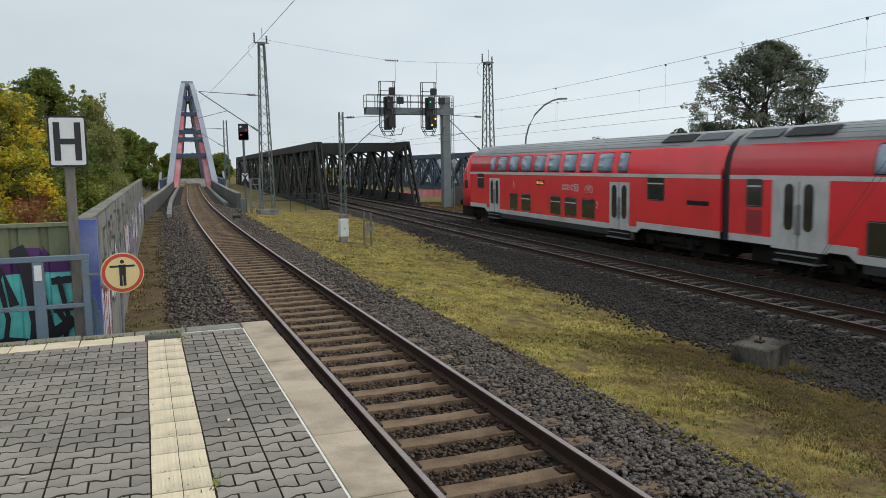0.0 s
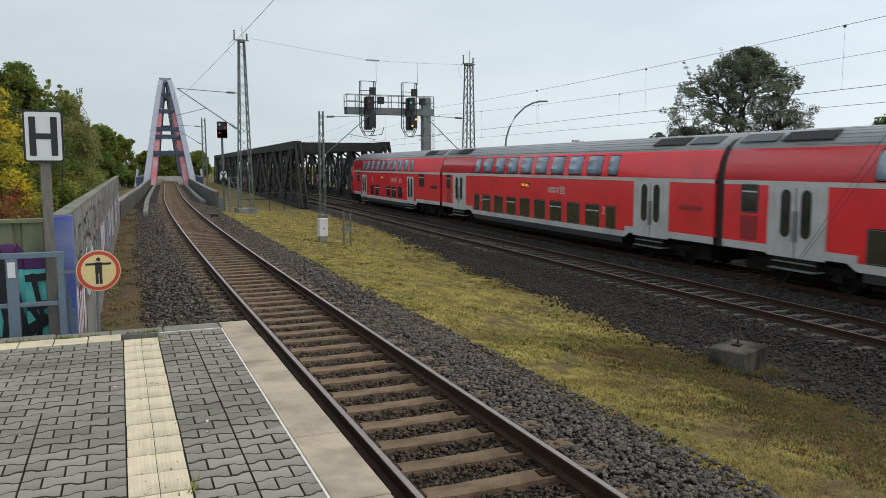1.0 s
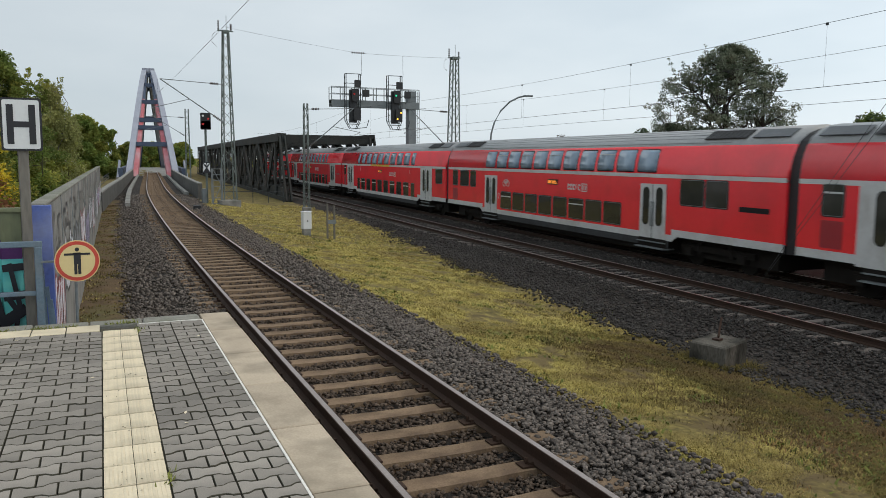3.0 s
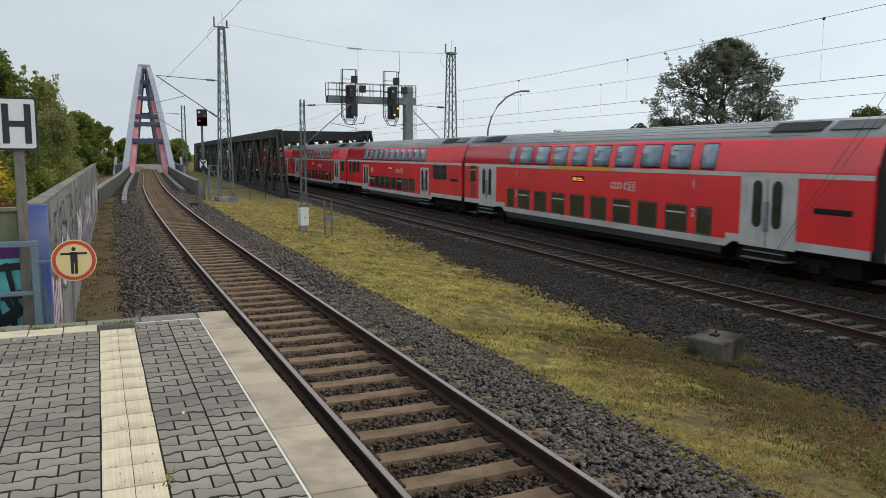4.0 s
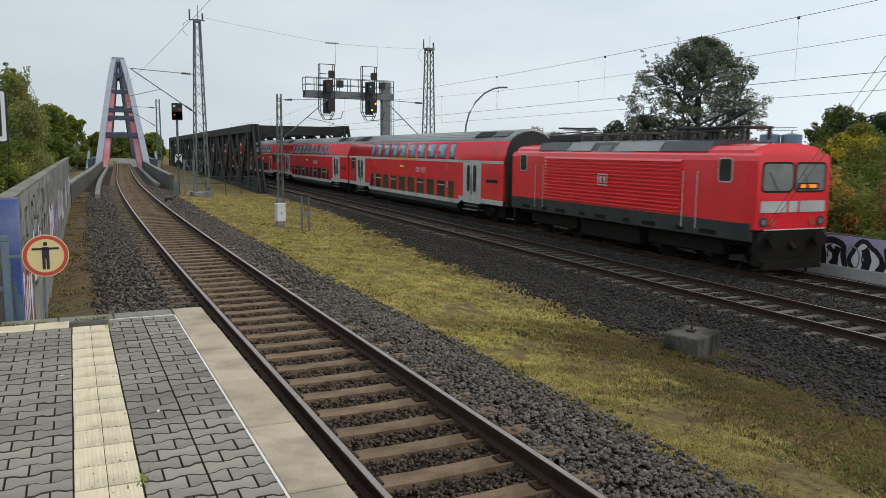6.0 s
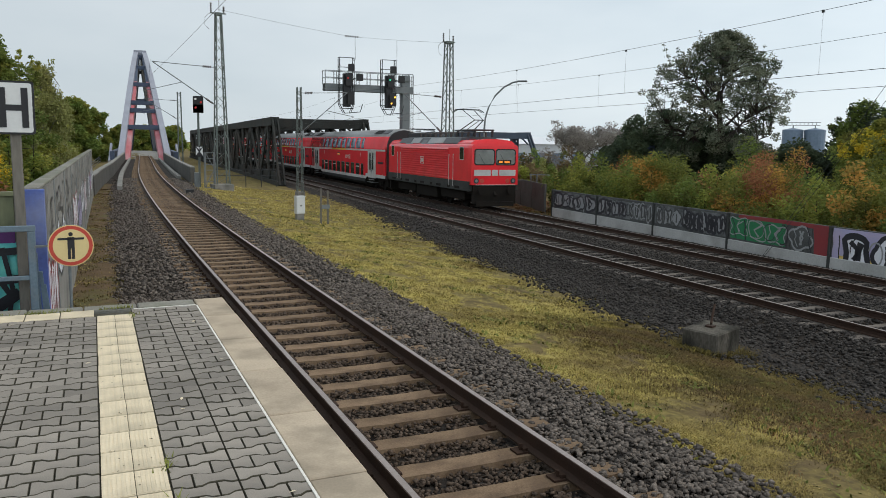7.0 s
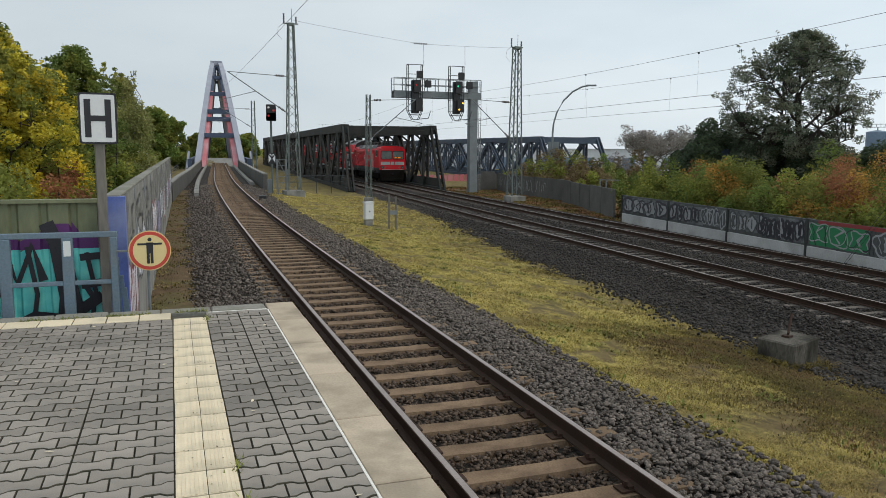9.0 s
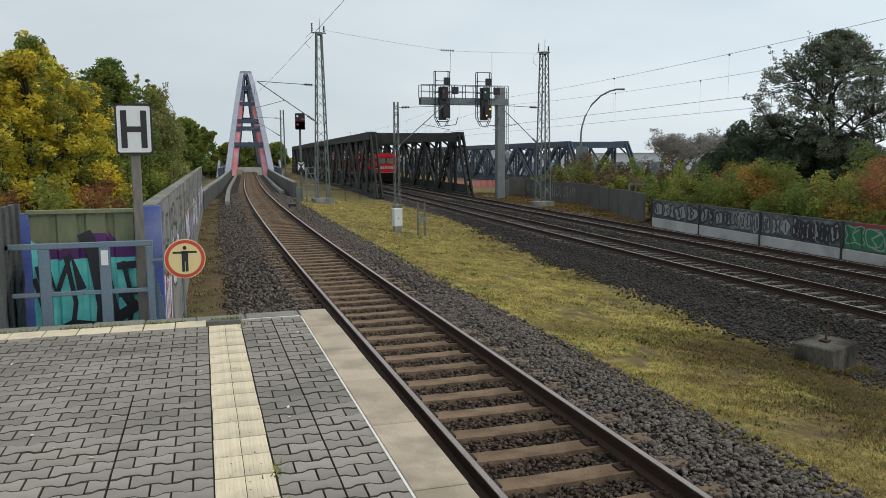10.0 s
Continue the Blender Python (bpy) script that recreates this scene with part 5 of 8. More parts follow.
    # roof gear
    for x in (-0.55, 0.55):
        for y in np.arange(-5.0, 5.1, 0.9):
            bm = bmesh.new()
            bar(bm, (x, y, 3.98), (x, y, 4.26), 0.12, seg=8)
            part("roof_insulator", bm, M_INSUL, root)
        bm = bmesh.new()
        bar(bm, (x, -5.0, 4.27), (x, 5.0, 4.27), 0.05, seg=6)
        part("roof_busbar", bm, M_INSUL, root)
    # pantograph by the coaches folded, the other raised
    bm = bmesh.new()
    for x in (-0.5, 0.5):
        bar(bm, (x, 5.6, 4.32), (x, 3.2, 4.40), 0.05, seg=6)
        bar(bm, (x, 3.3, 4.46), (x * 0.6, 4.9, 4.50), 0.04, seg=6)
    for y in (4.1, 4.4):
        bar(bm, (-0.85, y, 4.55), (0.85, y, 4.55), 0.07)
    box(bm, -0.6, 0.6, 3.2, 5.6, 4.0, 4.26, 0.03)
    part("pantograph", bm, M_DARKSTEEL, root, "folded pantograph")
    bm = bmesh.new()
    for x in (-0.45, 0.45):
        bar(bm, (x, -3.3, 4.34), (x * 0.6, -5.2, 4.95), 0.06, seg=6)
        bar(bm, (x * 0.6, -5.2, 4.95), (x * 0.8, -3.6, 5.58), 0.045, seg=6)
        bar(bm, (x * 1.2, -5.9, 4.0), (x * 1.2, -5.9, 4.4), 0.14, seg=8)
        bar(bm, (x * 1.2, -3.4, 4.0), (x * 1.2, -3.4, 4.4), 0.14, seg=8)
    bar(bm, (0.0, -3.1, 4.34), (0.0, -5.15, 4.90), 0.035, seg=6)
    bar(bm, (-0.3, -5.2, 4.95), (0.3, -5.2, 4.95), 0.06, seg=6)
    for y in (-3.45, -3.75):
        bar(bm, (-0.7, y, 5.60), (0.7, y, 5.60), 0.05)
        for s in (-1, 1):
            bar(bm, (s * 0.7, y, 5.60), (s * 0.95, y, 5.45), 0.04)
    box(bm, -0.62, 0.62, -6.0, -3.0, 4.34, 4.42, 0.02)
    part("pantograph", bm, M_DARKSTEEL, root, "raised pantograph")
    return root


COACH_PITCH = 26.8


def train_arc(t):
    """Distance along the far track of the first coach coupling at t."""
    return 0.005192 * t ** 3 - 0.394885 * t * t + 26.4044 * t + 20.62


def train_pose(a):
    c = math.cos(math.atan(FAR_SLOPE))
    return pose(FAR_X + a * FAR_SLOPE * c, a * c, FAR_Z, 0, 0, FAR_TURN)


COACHES = [coach("cab"), coach("plain"), coach("first", "window"), coach("inner"), coach("first"), coach("first")]
LOCO = loco()


# ---- walls, fences and signs by the platform end ----
def ribbon(bm, pts, w, m, z=0.004):
    """A painted stroke of width w through pts on a plane placed by m."""
    n = len(pts)
    left, right = [], []
    for i in range(n):
        a, b = Vector(pts[max(i - 1, 0)]), Vector(pts[min(i + 1, n - 1)])
        d = (b - a).normalized()
        p = Vector((-d.y, d.x)) * (w / 2)
        c = Vector(pts[i])
        left.append(bm.verts.new(m @ Vector((c.x + p.x, c.y + p.y, z))))
        right.append(bm.verts.new(m @ Vector((c.x - p.x, c.y - p.y, z))))
    for i in range(n - 1):
        bm.faces.new((left[i], right[i], right[i + 1], left[i + 1]))


def tag_strokes(bm, rnd, x0, x1, y0, y1, n, w, m, z=0.004, curl=0.7):
    """Sprayed strokes: loops and slashes that spell nothing."""
    for k in range(n):
        cx = x0 + (x1 - x0) * (k + 0.5) / n + rnd.uniform(-0.05, 0.05)
        h = (y1 - y0) * rnd.uniform(0.6, 1.0)
        cy = y0 + (y1 - y0) / 2 + rnd.uniform(-0.05, 0.05)
        style = rnd.random()
        pts = []
        if style < curl:
            a0, turn, r = rnd.uniform(0, 6.28), rnd.choice((-1, 1)) * rnd.uniform(3.2, 5.6), (x1 - x0) / n * rnd.uniform(0.4, 0.62)
            for i in range(12):
                a = a0 + turn * i / 11
                pts.append((cx + r * math.cos(a), cy + h * 0.45 * math.sin(a)))
        else:
            dx = (x1 - x0) / n * rnd.uniform(-0.6, 0.6)
            pts = [(cx - dx, cy + h / 2), (cx + dx * 0.3, cy + h * 0.1), (cx - dx * 0.2, cy - h * 0.1), (cx + dx, cy - h / 2)]
        ribbon(bm, pts, w * rnd.uniform(0.7, 1.3), m, z + 0.0006 * k)


def bubble_letters(fill, line, rnd, x0, x1, y0, y1, n, m, z=0.004, edge=0.05):
    """Swollen letter-like shapes with an outline, spelling nothing."""
    for k in range(n):
        cx = x0 + (x1 - x0) * (k + 0.5) / n
        w, h = (x1 - x0) / n * rnd.uniform(0.50, 0.60), (y1 - y0) / 2 * rnd.uniform(0.82, 1.0)
        cy = (y0 + y1) / 2 + rnd.uniform(-0.06, 0.06) * (y1 - y0)
        lobes, ph, lean = rnd.choice((2, 3, 4)), rnd.uniform(0, 6.28), rnd.uniform(-0.25, 0.25)
        out = []
        for i in range(26):
            a = 6.2832 * i / 26
            c, s = math.cos(a), math.sin(a)
            q = 1 / max(abs(c), abs(s)) ** 0.72
            r = q * (0.86 + 0.16 * math.sin(lobes * a + ph))
            out.append((cx + w * r * c * 0.9 + lean * h * s * 0.4, max(y0 - 0.03, min(y1 + 0.03, cy + h * r * s * 0.9))))
        zz = z + 0.0016 * (k % 2)
        fill.faces.new([fill.verts.new(m @ Vector((x, y, zz))) for x, y in out])
        ribbon(line, out + out[:2], edge * rnd.uniform(0.8, 1.3), m, zz + 0.0025)
        for _ in range(rnd.choice((1, 2, 2))):
            a, b = rnd.uniform(-0.45, 0.45), rnd.uniform(-0.45, 0.45)
            ribbon(line, [(cx + w * a, cy + h * 0.55), (cx + w * b, cy + h * 0.05), (cx + w * a * 0.4, cy - h * 0.5)], edge * rnd.uniform(0.8, 2.0), m, zz + 0.003)


M_SPRAYBLACK = mat("black_spray_paint", (0.012, 0.012, 0.016), 0.5, second=(0.03, 0.03, 0.04), bump=0.02)
M_SPRAYWHITE = mat("white_spray_paint", (0.80, 0.81, 0.84), 0.6, second=(0.66, 0.66, 0.72), bump=0.02)
M_SPRAYGREY = mat("silver_spray_paint", (0.36, 0.37, 0.38), 0.6, second=(0.2, 0.206, 0.21), bump=0.02)
M_SPRAYDULL = mat("worn_silver_spray_paint", (0.19, 0.20, 0.205), 0.7, second=(0.09, 0.093, 0.095), scale=2.2, fine=12, amount=1.2, bump=0.02)
M_SPRAYGREEN = mat("green_spray_paint", (0.012, 0.15, 0.055), 0.6, second=(0.02, 0.20, 0.08), bump=0.02)
M_SPRAYRED = mat("red_spray_paint", (0.28, 0.03, 0.03), 0.6, second=(0.2, 0.03, 0.04), bump=0.02)
M_SPRAYTEAL = mat("teal_spray_paint", (0.07, 0.55, 0.58), 0.55, second=(0.24, 0.80, 0.70), scale=1.6, fine=6, amount=1.0, bump=0.02)
M_SPRAYPURPLE = mat("purple_spray_paint", (0.13, 0.03, 0.17), 0.6, second=(0.08, 0.02, 0.11), bump=0.02)
M_SPRAYYELLOW = mat("yellow_spray_paint", (0.70, 0.55, 0.07), 0.6, second=(0.62, 0.42, 0.20), bump=0.02)
M_SPRAYLILAC = mat("lilac_spray_paint", (0.36, 0.36, 0.58), 0.6, second=(0.48, 0.40, 0.52), scale=1.5, amount=0.9, bump=0.02)
M_OLIVE = mat("olive_sheet_steel", (0.21, 0.225, 0.12), 0.55, 0.0, second=(0.14, 0.15, 0.085), scale=2, fine=20, stretch=(1, 1, 0.3), amount=0.9, bump=0.05)
M_PANELGREY = mat("grey_noise_panel", (0.115, 0.12, 0.12), 0.85, second=(0.07, 0.073, 0.07), scale=1.5, fine=25, amount=0.9, bump=0.2)
M_PLINTH = mat("pale_concrete_plinth", (0.50, 0.50, 0.49), 0.85, second=(0.36, 0.36, 0.35), scale=1.1, fine=20, amount=0.9, bump=0.15,
               dirt=(0.20, 0.19, 0.17), dirt_scale=0.9, dirt_amount=0.5)
M_GREYFENCE = mat("grey_fence_panel", (0.125, 0.12, 0.112), 0.85, second=(0.07, 0.068, 0.063), scale=1, fine=15, amount=0.9, bump=0.1, vary=0.15)


def sheet_fence():
    """Ribbed sheet fence behind the platform end, sprayed over."""
    root = thing("sheet_fence", "olive ribbed steel fence sprayed with teal and black graffiti", "fence")
    def ribs(x0, x1, y, z0, z1, along=None):
        prof, x = [], x0
        while x < x1:
            for dx, d in ((0, 0), (0.20, 0), (0.225, 0.035), (0.275, 0.035), (0.30, 0)):
                if x + dx <= x1 + 1e-6:
                    prof.append((x + dx, y + d))
            x += 0.30
        return prof
    def sheet(prof, z0, z1, material, name, parent, label="", push=0.0):
        bm = bmesh.new()
        front = [[bm.verts.new((x, y - push, z)) for x, y in prof] for z in (z0, z1)]
        back = [[bm.verts.new((x, y + 0.012, z)) for x, y in prof] for z in (z0, z1)]
        n = len(prof)
        for i in range(n - 1):
            bm.faces.new((front[0][i], front[0][i + 1], front[1][i + 1], front[1][i]))
            bm.faces.new((back[0][i], back[1][i], back[1][i + 1], back[0][i + 1]))
            bm.faces.new((front[1][i], front[1][i + 1], back[1][i + 1], back[1][i]))
        return part(name, bm, material, parent, label)
    prof = ribs(-1.92, -0.66, 9.62, 0, 0)
    sheet(prof, -0.5, 2.02, M_OLIVE, "sheet", root)
    # paint in ragged patches over the lower part
    rnd = random.Random(12)
    for i in range(len(prof) - 1):
        (xa, ya), (xb, yb) = prof[i], prof[i + 1]
        for name, material, lo, hi, push in (("teal_paint", M_SPRAYTEAL, 0.3, 1.62, 0.003), ("purple_paint", M_SPRAYPURPLE, 1.5, 1.72, 0.005)):
            if name == "purple_paint" and not (-1.75 < xa < -0.95):
                continue
            bm = bmesh.new()
            t0, t1 = hi + 0.12 * math.sin(xa * 9) + rnd.uniform(-0.04, 0.04), hi + 0.12 * math.sin(xb * 9) + rnd.uniform(-0.04, 0.04)
            bm.faces.new([bm.verts.new(p) for p in ((xa, ya - push, lo), (xb, yb - push, lo), (xb, yb - push, t1), (xa, ya - push, t0))])
            part(name, bm, material, root)
    m = pose(0, 9.60, 0, 90, 0, 0)
    strokes = [([(-1.9, 0.55), (-1.5, 0.75), (-1.2, 0.70), (-0.8, 0.95)], 0.12), ([(-1.35, 1.8), (-1.18, 1.4), (-1.12, 1.0), (-1.02, 0.55)], 0.16),
               ([(-1.02, 1.4), (-0.75, 1.42)], 0.08), ([(-1.02, 1.08), (-0.70, 1.12)], 0.09), ([(-1.78, 1.5), (-1.66, 1.12), (-1.5, 1.55), (-1.40, 1.15)], 0.10),
               ([(-1.28, 1.55), (-1.2, 0.95), (-1.24, 0.6)], 0.10), ([(-1.0, 1.12), (-0.86, 0.86), (-1.0, 0.78)], 0.06), ([(-1.88, 1.3), (-1.8, 0.9)], 0.05)]
    for k in range(4):
        x = -1.85 + 0.3 * k
        strokes.append(([(x, 1.5 + rnd.uniform(-0.1, 0.1)), (x + 0.08, 1.0), (x + 0.02, 0.62)], 0.05))
    for k, (pts, w) in enumerate(strokes):
        bm = bmesh.new()
        ribbon(bm, pts, w, m, 0.008 + 0.0008 * k)
        part("black_stroke", bm, M_SPRAYBLACK, root)
    bm = bmesh.new()
    box(bm, -1.93, -0.64, 9.58, 9.70, 2.02, 2.06)
    part("top_rail", bm, M_OLIVE, root)
    # the return towards the platform
    bm = bmesh.new()
    y = 8.75
    while y < 9.6:
        box(bm, -2.06, -2.02, y, y + 0.2, -0.5, 2.14)
        box(bm, -2.03, -1.99, y + 0.2, y + 0.3, -0.5, 2.14)
        y += 0.3
    part("side_sheet", bm, M_PANELGREY, root)
    bm = bmesh.new()
    m = pose(-1.985, 9.2, 0, 90, 0, 90)
    tag_strokes(bm, rnd, -0.4, 0.4, 0.6, 1.5, 3, 0.12, m, 0.006, 0.4)
    part("black_strokes", bm, M_SPRAYBLACK, root)
    bm = bmesh.new()
    box(bm, -2.0, -1.90, 9.58, 9.70, -0.5, 2.03)
    part("corner_post", bm, M_BLUE, root, "blue painted post")


def gate_rail():
    root = thing("steel_barrier", "blue-grey square-tube steel barrier at the platform end", "barrier")
    y = 8.98
    bm = bmesh.new()
    box(bm, -2.2, -0.58, y - 0.03, y + 0.03, 1.69, 1.75, 0.006)
    part("top_rail", bm, M_BLUEGREY, root)
    bm = bmesh.new()
    box(bm, -2.15, -0.62, y - 0.025, y + 0.025, 1.185, 1.23, 0.005)
    part("middle_rail", bm, M_BLUEGREY, root)
    for x in (-2.12, -1.66, -1.07, -0.62):
        bm = bmesh.new()
        w = 0.055 if x in (-1.66, -1.07) else 0.035
        box(bm, x - w, x + w, y - 0.035, y + 0.035, -0.35, 1.69, 0.006)
        part("post", bm, M_BLUEGREY, root)
    bm = bmesh.new()
    box(bm, -1.105, -1.035, y - 0.045, y - 0.036, 1.50, 1.66)
    part("sticker", bm, M_WHITE, root, "small white sticker")
    bm = bmesh.new()
    for dx in (0.0, 0.10, 0.17):
        bar(bm, (-0.56 + dx, y + 0.15, -0.35), (-0.60 + dx * 0.4, y + 0.12, 1.45 - dx * 2), 0.035)
    part("brace", bm, M_BLUEGREY, root)


def noise_wall():
    """Graffitied concrete wall along the platform track."""
    root = thing("wall_track", "weathered grey concrete wall with graffiti beside the track", "wall", kind="structure")
    a, b = Vector((-0.55, 9.35)), Vector((-0.03, 44.0))
    n = 12
    rnd = random.Random(31)
    ang = math.degrees(math.atan2(b.y - a.y, b.x - a.x))
    length = (b - a).length
    for k in range(n):
        p0 = a.lerp(b, k / n)
        m = pose(p0.x, p0.y, 0, 0, 0, ang)
        L = length / n
        bm = bmesh.new()
        box(bm, 0.01, L - 0.01, 0.02, 0.14, -0.7, 2.08 + rnd.uniform(-0.01, 0.01), 0.01, m)
        pan = part("wall_panel", bm, M_CONC, root)
        bm = bmesh.new()
        box(bm, -0.07, 0.07, 0.013 if k else -0.05, 0.18, -0.7, 2.10, 0.002, m)
        part("wall_post", bm, M_BLUE if k == 0 else M_STEEL, root, "blue painted post" if k == 0 else "")
        bm = bmesh.new()
        box(bm, 0, L, 0.005, 0.17, 2.08, 2.12, 0.01, m)
        part("coping", bm, M_KERB, root)
        mm = m @ pose(0, 0.02, 0, 90, 0, 0)
        fill, line = bmesh.new(), bmesh.new()
        z1 = rnd.uniform(1.25, 1.6)
        bubble_letters(fill, line, rnd, 0.2 if k else 0.35, L - 0.15, 0.15 + 0.3 * (k % 2), z1, 4 if k < 2 else 3, mm, 0.004, 0.045)
        part("letter_fill", fill, (M_SPRAYWHITE, M_SPRAYWHITE, M_SPRAYGREY, M_SPRAYWHITE, M_SPRAYLILAC)[k % 5], pan, "white sprayed letter shapes")
        part("letter_outline", line, M_SPRAYBLACK if k % 3 else M_SPRAYRED, pan)
        bm = bmesh.new()
        tag_strokes(bm, rnd, 0.3, L - 0.3, z1, 1.95, 4, 0.05, mm, 0.012, 0.5)
        part("tag_strokes", bm, M_SPRAYBLACK, pan)
    return root


def halt_sign():
    root = thing("halt_sign", "white board with black letter H on a grey post", "railway sign", pose(-0.72, 9.12, 0, 0, 0, 2))
    bm = bmesh.new()
    box(bm, -0.05, 0.05, -0.04, 0.04, -0.35, 2.80, 0.01)
    part("post", bm, M_WEATHERED, root, "weathered grey post")
    bm = bmesh.new()
    prism(bm, round_rect(0.375, 0.535, 0.025), 0.02, pose(0, -0.045, 2.945) @ FACE)
    b = part("board", bm, M_SIGNBLACK, root, "black edged board")
    bm = bmesh.new()
    prism(bm, round_rect(0.335, 0.495, 0.02), 0.004, pose(0, -0.065, 2.945) @ FACE)
    f = part("face", bm, M_WHITE, b)
    bm = bmesh.new()
    for x in (-0.1, 0.1):
        box(bm, x - 0.031, x + 0.031, -0.073, -0.069, 2.745, 3.145)
    box(bm, -0.069, 0.069, -0.073, -0.069, 2.915, 2.975)
    part("letter_h", bm, M_SIGNBLACK, b)


def stop_disc():
    root = thing("round_sign", "round pale yellow sign with red rim and dark pictogram", "warning sign", pose(-0.255, 8.93, 1.535, 0, 0, 4))
    bm = bmesh.new()
    prism(bm, disc(0.218), 0.012, FACE)
    part("rim", bm, M_SIGNYELLOW, root)
    bm = bmesh.new()
    prism(bm, disc(0.208), 0.003, pose(0, -0.012, 0) @ FACE)
    part("red_ring", bm, M_SIGNRED, root, "red painted ring")
    bm = bmesh.new()
    prism(bm, disc(0.172), 0.003, pose(0, -0.015, 0) @ FACE)
    part("yellow_field", bm, M_SIGNYELLOW, root)
    bm = bmesh.new()
    prism(bm, disc(0.021, 16), 0.003, pose(0, -0.018, 0.122) @ FACE)
    box(bm, -0.125, 0.125, -0.021, -0.018, 0.062, 0.084)
    box(bm, -0.034, 0.034, -0.021, -0.018, -0.03, 0.09)
    box(bm, -0.033, -0.004, -0.021, -0.018, -0.14, -0.03)
    box(bm, 0.004, 0.033, -0.021, -0.018, -0.14, -0.03)
    part("pictogram", bm, M_SIGNBLACK, root)
    bm = bmesh.new()
    bar(bm, (-0.34, 0.045, 0.0), (0.05, 0.02, 0.0), 0.04, 0.02)
    bar(bm, (-0.02, 0.03, 0.1), (-0.02, 0.03, -1.85), 0.03, seg=8)
    part("bracket", bm, M_STEEL, root)


# ---- line-side masts, signals and wires ----
def lattice_mast(name, label, x, y, z0, z1, w0, w1, turn=0.0, material=None, cap=True, leg=0.075):
    material = material or M_MAST
    root = thing(name, label, "mast", pose(x, y, z0, 0, 0, turn))
    h = z1 - z0
    def corner(k, z):
        w = w0 + (w1 - w0) * z / h
        sx, sy = ((-1, -1), (1, -1), (1, 1), (-1, 1))[k]
        return (sx * w / 2, sy * w / 2, z)
    for k in range(4):
        bm = bmesh.new()
        bar(bm, corner(k, 0), corner(k, h), leg)
        part("leg", bm, material, root)
    n = int(h / 0.62)
    for side in range(4):
        for i in range(n):
            a, b = h * i / n, h * (i + 1) / n
            k0, k1 = (side, (side + 1) % 4) if i % 2 else ((side + 1) % 4, side)
            bm = bmesh.new()
            bar(bm, corner(k0, a), corner(k1, b), 0.045, 0.02)
            part("lacing_bar", bm, material, root)
    bm = bmesh.new()
    box(bm, -w0 * 0.75, w0 * 0.75, -w0 * 0.75, w0 * 0.75, -1.0, 0.22, 0.03)
    part("footing", bm, M_CONC, root)
    if cap:
        bm = bmesh.new()
        box(bm, -w1 * 0.62, w1 * 0.62, -w1 * 0.62, w1 * 0.62, h - 0.05, h + 0.14, 0.02)
        bar(bm, (-0.52, 0, h + 0.1), (0.5, 0, h + 0.1), 0.07)
        bar(bm, (0.06, 0, h + 0.1), (0.06, 0, h + 1.05), 0.035, seg=6)
        part("head_frame", bm, material, root)
        bm = bmesh.new()
        for s, top in ((-0.46, 0.72), (0.36, 0.55)):
            bar(bm, (s, 0, h + 0.12), (s, 0, h + top), 0.07, seg=8)
            for q in range(4):
                z = h + 0.2 + (top - 0.25) * q / 3
                bar(bm, (s, 0, z), (s, 0, z + 0.045), 0.14, seg=8)
        tube(bm, [(-0.5, 0, h + 0.1), (-0.85, 0, h - 0.2), (-0.9, 0, h - 0.65), (-0.6, 0, h - 0.95)], 0.01, 4)
        part("insulator", bm, M_INSUL, root)
    return root


def cantilever(root, base, tip, z_lo, z_hi, z_wire):
    """Stay tubes from a mast to the wire support, in world coordinates."""
    inv = root.matrix_world.inverted()
    def P(x, y, z):
        return inv @ Vector((x, y, z))
    (bx, by), (tx, ty) = base, tip
    bm = bmesh.new()
    bar(bm, P(bx, by, z_hi), P(tx, ty, z_hi + 0.15), 0.05, seg=6)
    bar(bm, P(bx, by, z_lo), P(tx, ty, z_hi + 0.15), 0.07, seg=6)
    bar(bm, P(bx + (tx - bx) * 0.55, by + (ty - by) * 0.55, z_lo + (z_hi + 0.15 - z_lo) * 0.55), P(tx + (tx - bx) * 0.15, ty, z_wire + 0.2), 0.045, seg=6)
    bar(bm, P(tx + (tx - bx) * 0.15, ty, z_wire + 0.2), P(tx, ty, z_wire), 0.03, seg=6)
    part("cantilever", bm, M_STEEL, root)
    for z, e in ((z_hi, z_hi + 0.15), (z_lo, z_hi + 0.15)):
        bm = bmesh.new()
        a, b = Vector((bx, by, z)), Vector((tx, ty, e))
        d = (b - a).normalized()
        for k in range(5):
            c = a + d * (0.35 + 0.11 * k)
            bar(bm, inv @ c, inv @ (c + d * 0.05), 0.16, seg=8)
        bar(bm, inv @ (a + d * 0.3), inv @ (a + d * 0.9), 0.06, seg=6)
        part("insulator", bm, M_INSUL, root)


def wire(points, r, name="overhead_wire", label="thin dark overhead line wire", sag=0.0):
    bm = bmesh.new()
    for a, b in zip(points, points[1:]):
        a, b = Vector(a), Vector(b)
        n = 14 if sag else 1
        pts = [a.lerp(b, k / n) - Vector((0, 0, sag * 4 * (k / n) * (1 - k / n))) for k in range(n + 1)]
        tube(bm, pts, r, 5)
    return solid(name, bm, M_WIRE, label, "wire", group="overhead line")


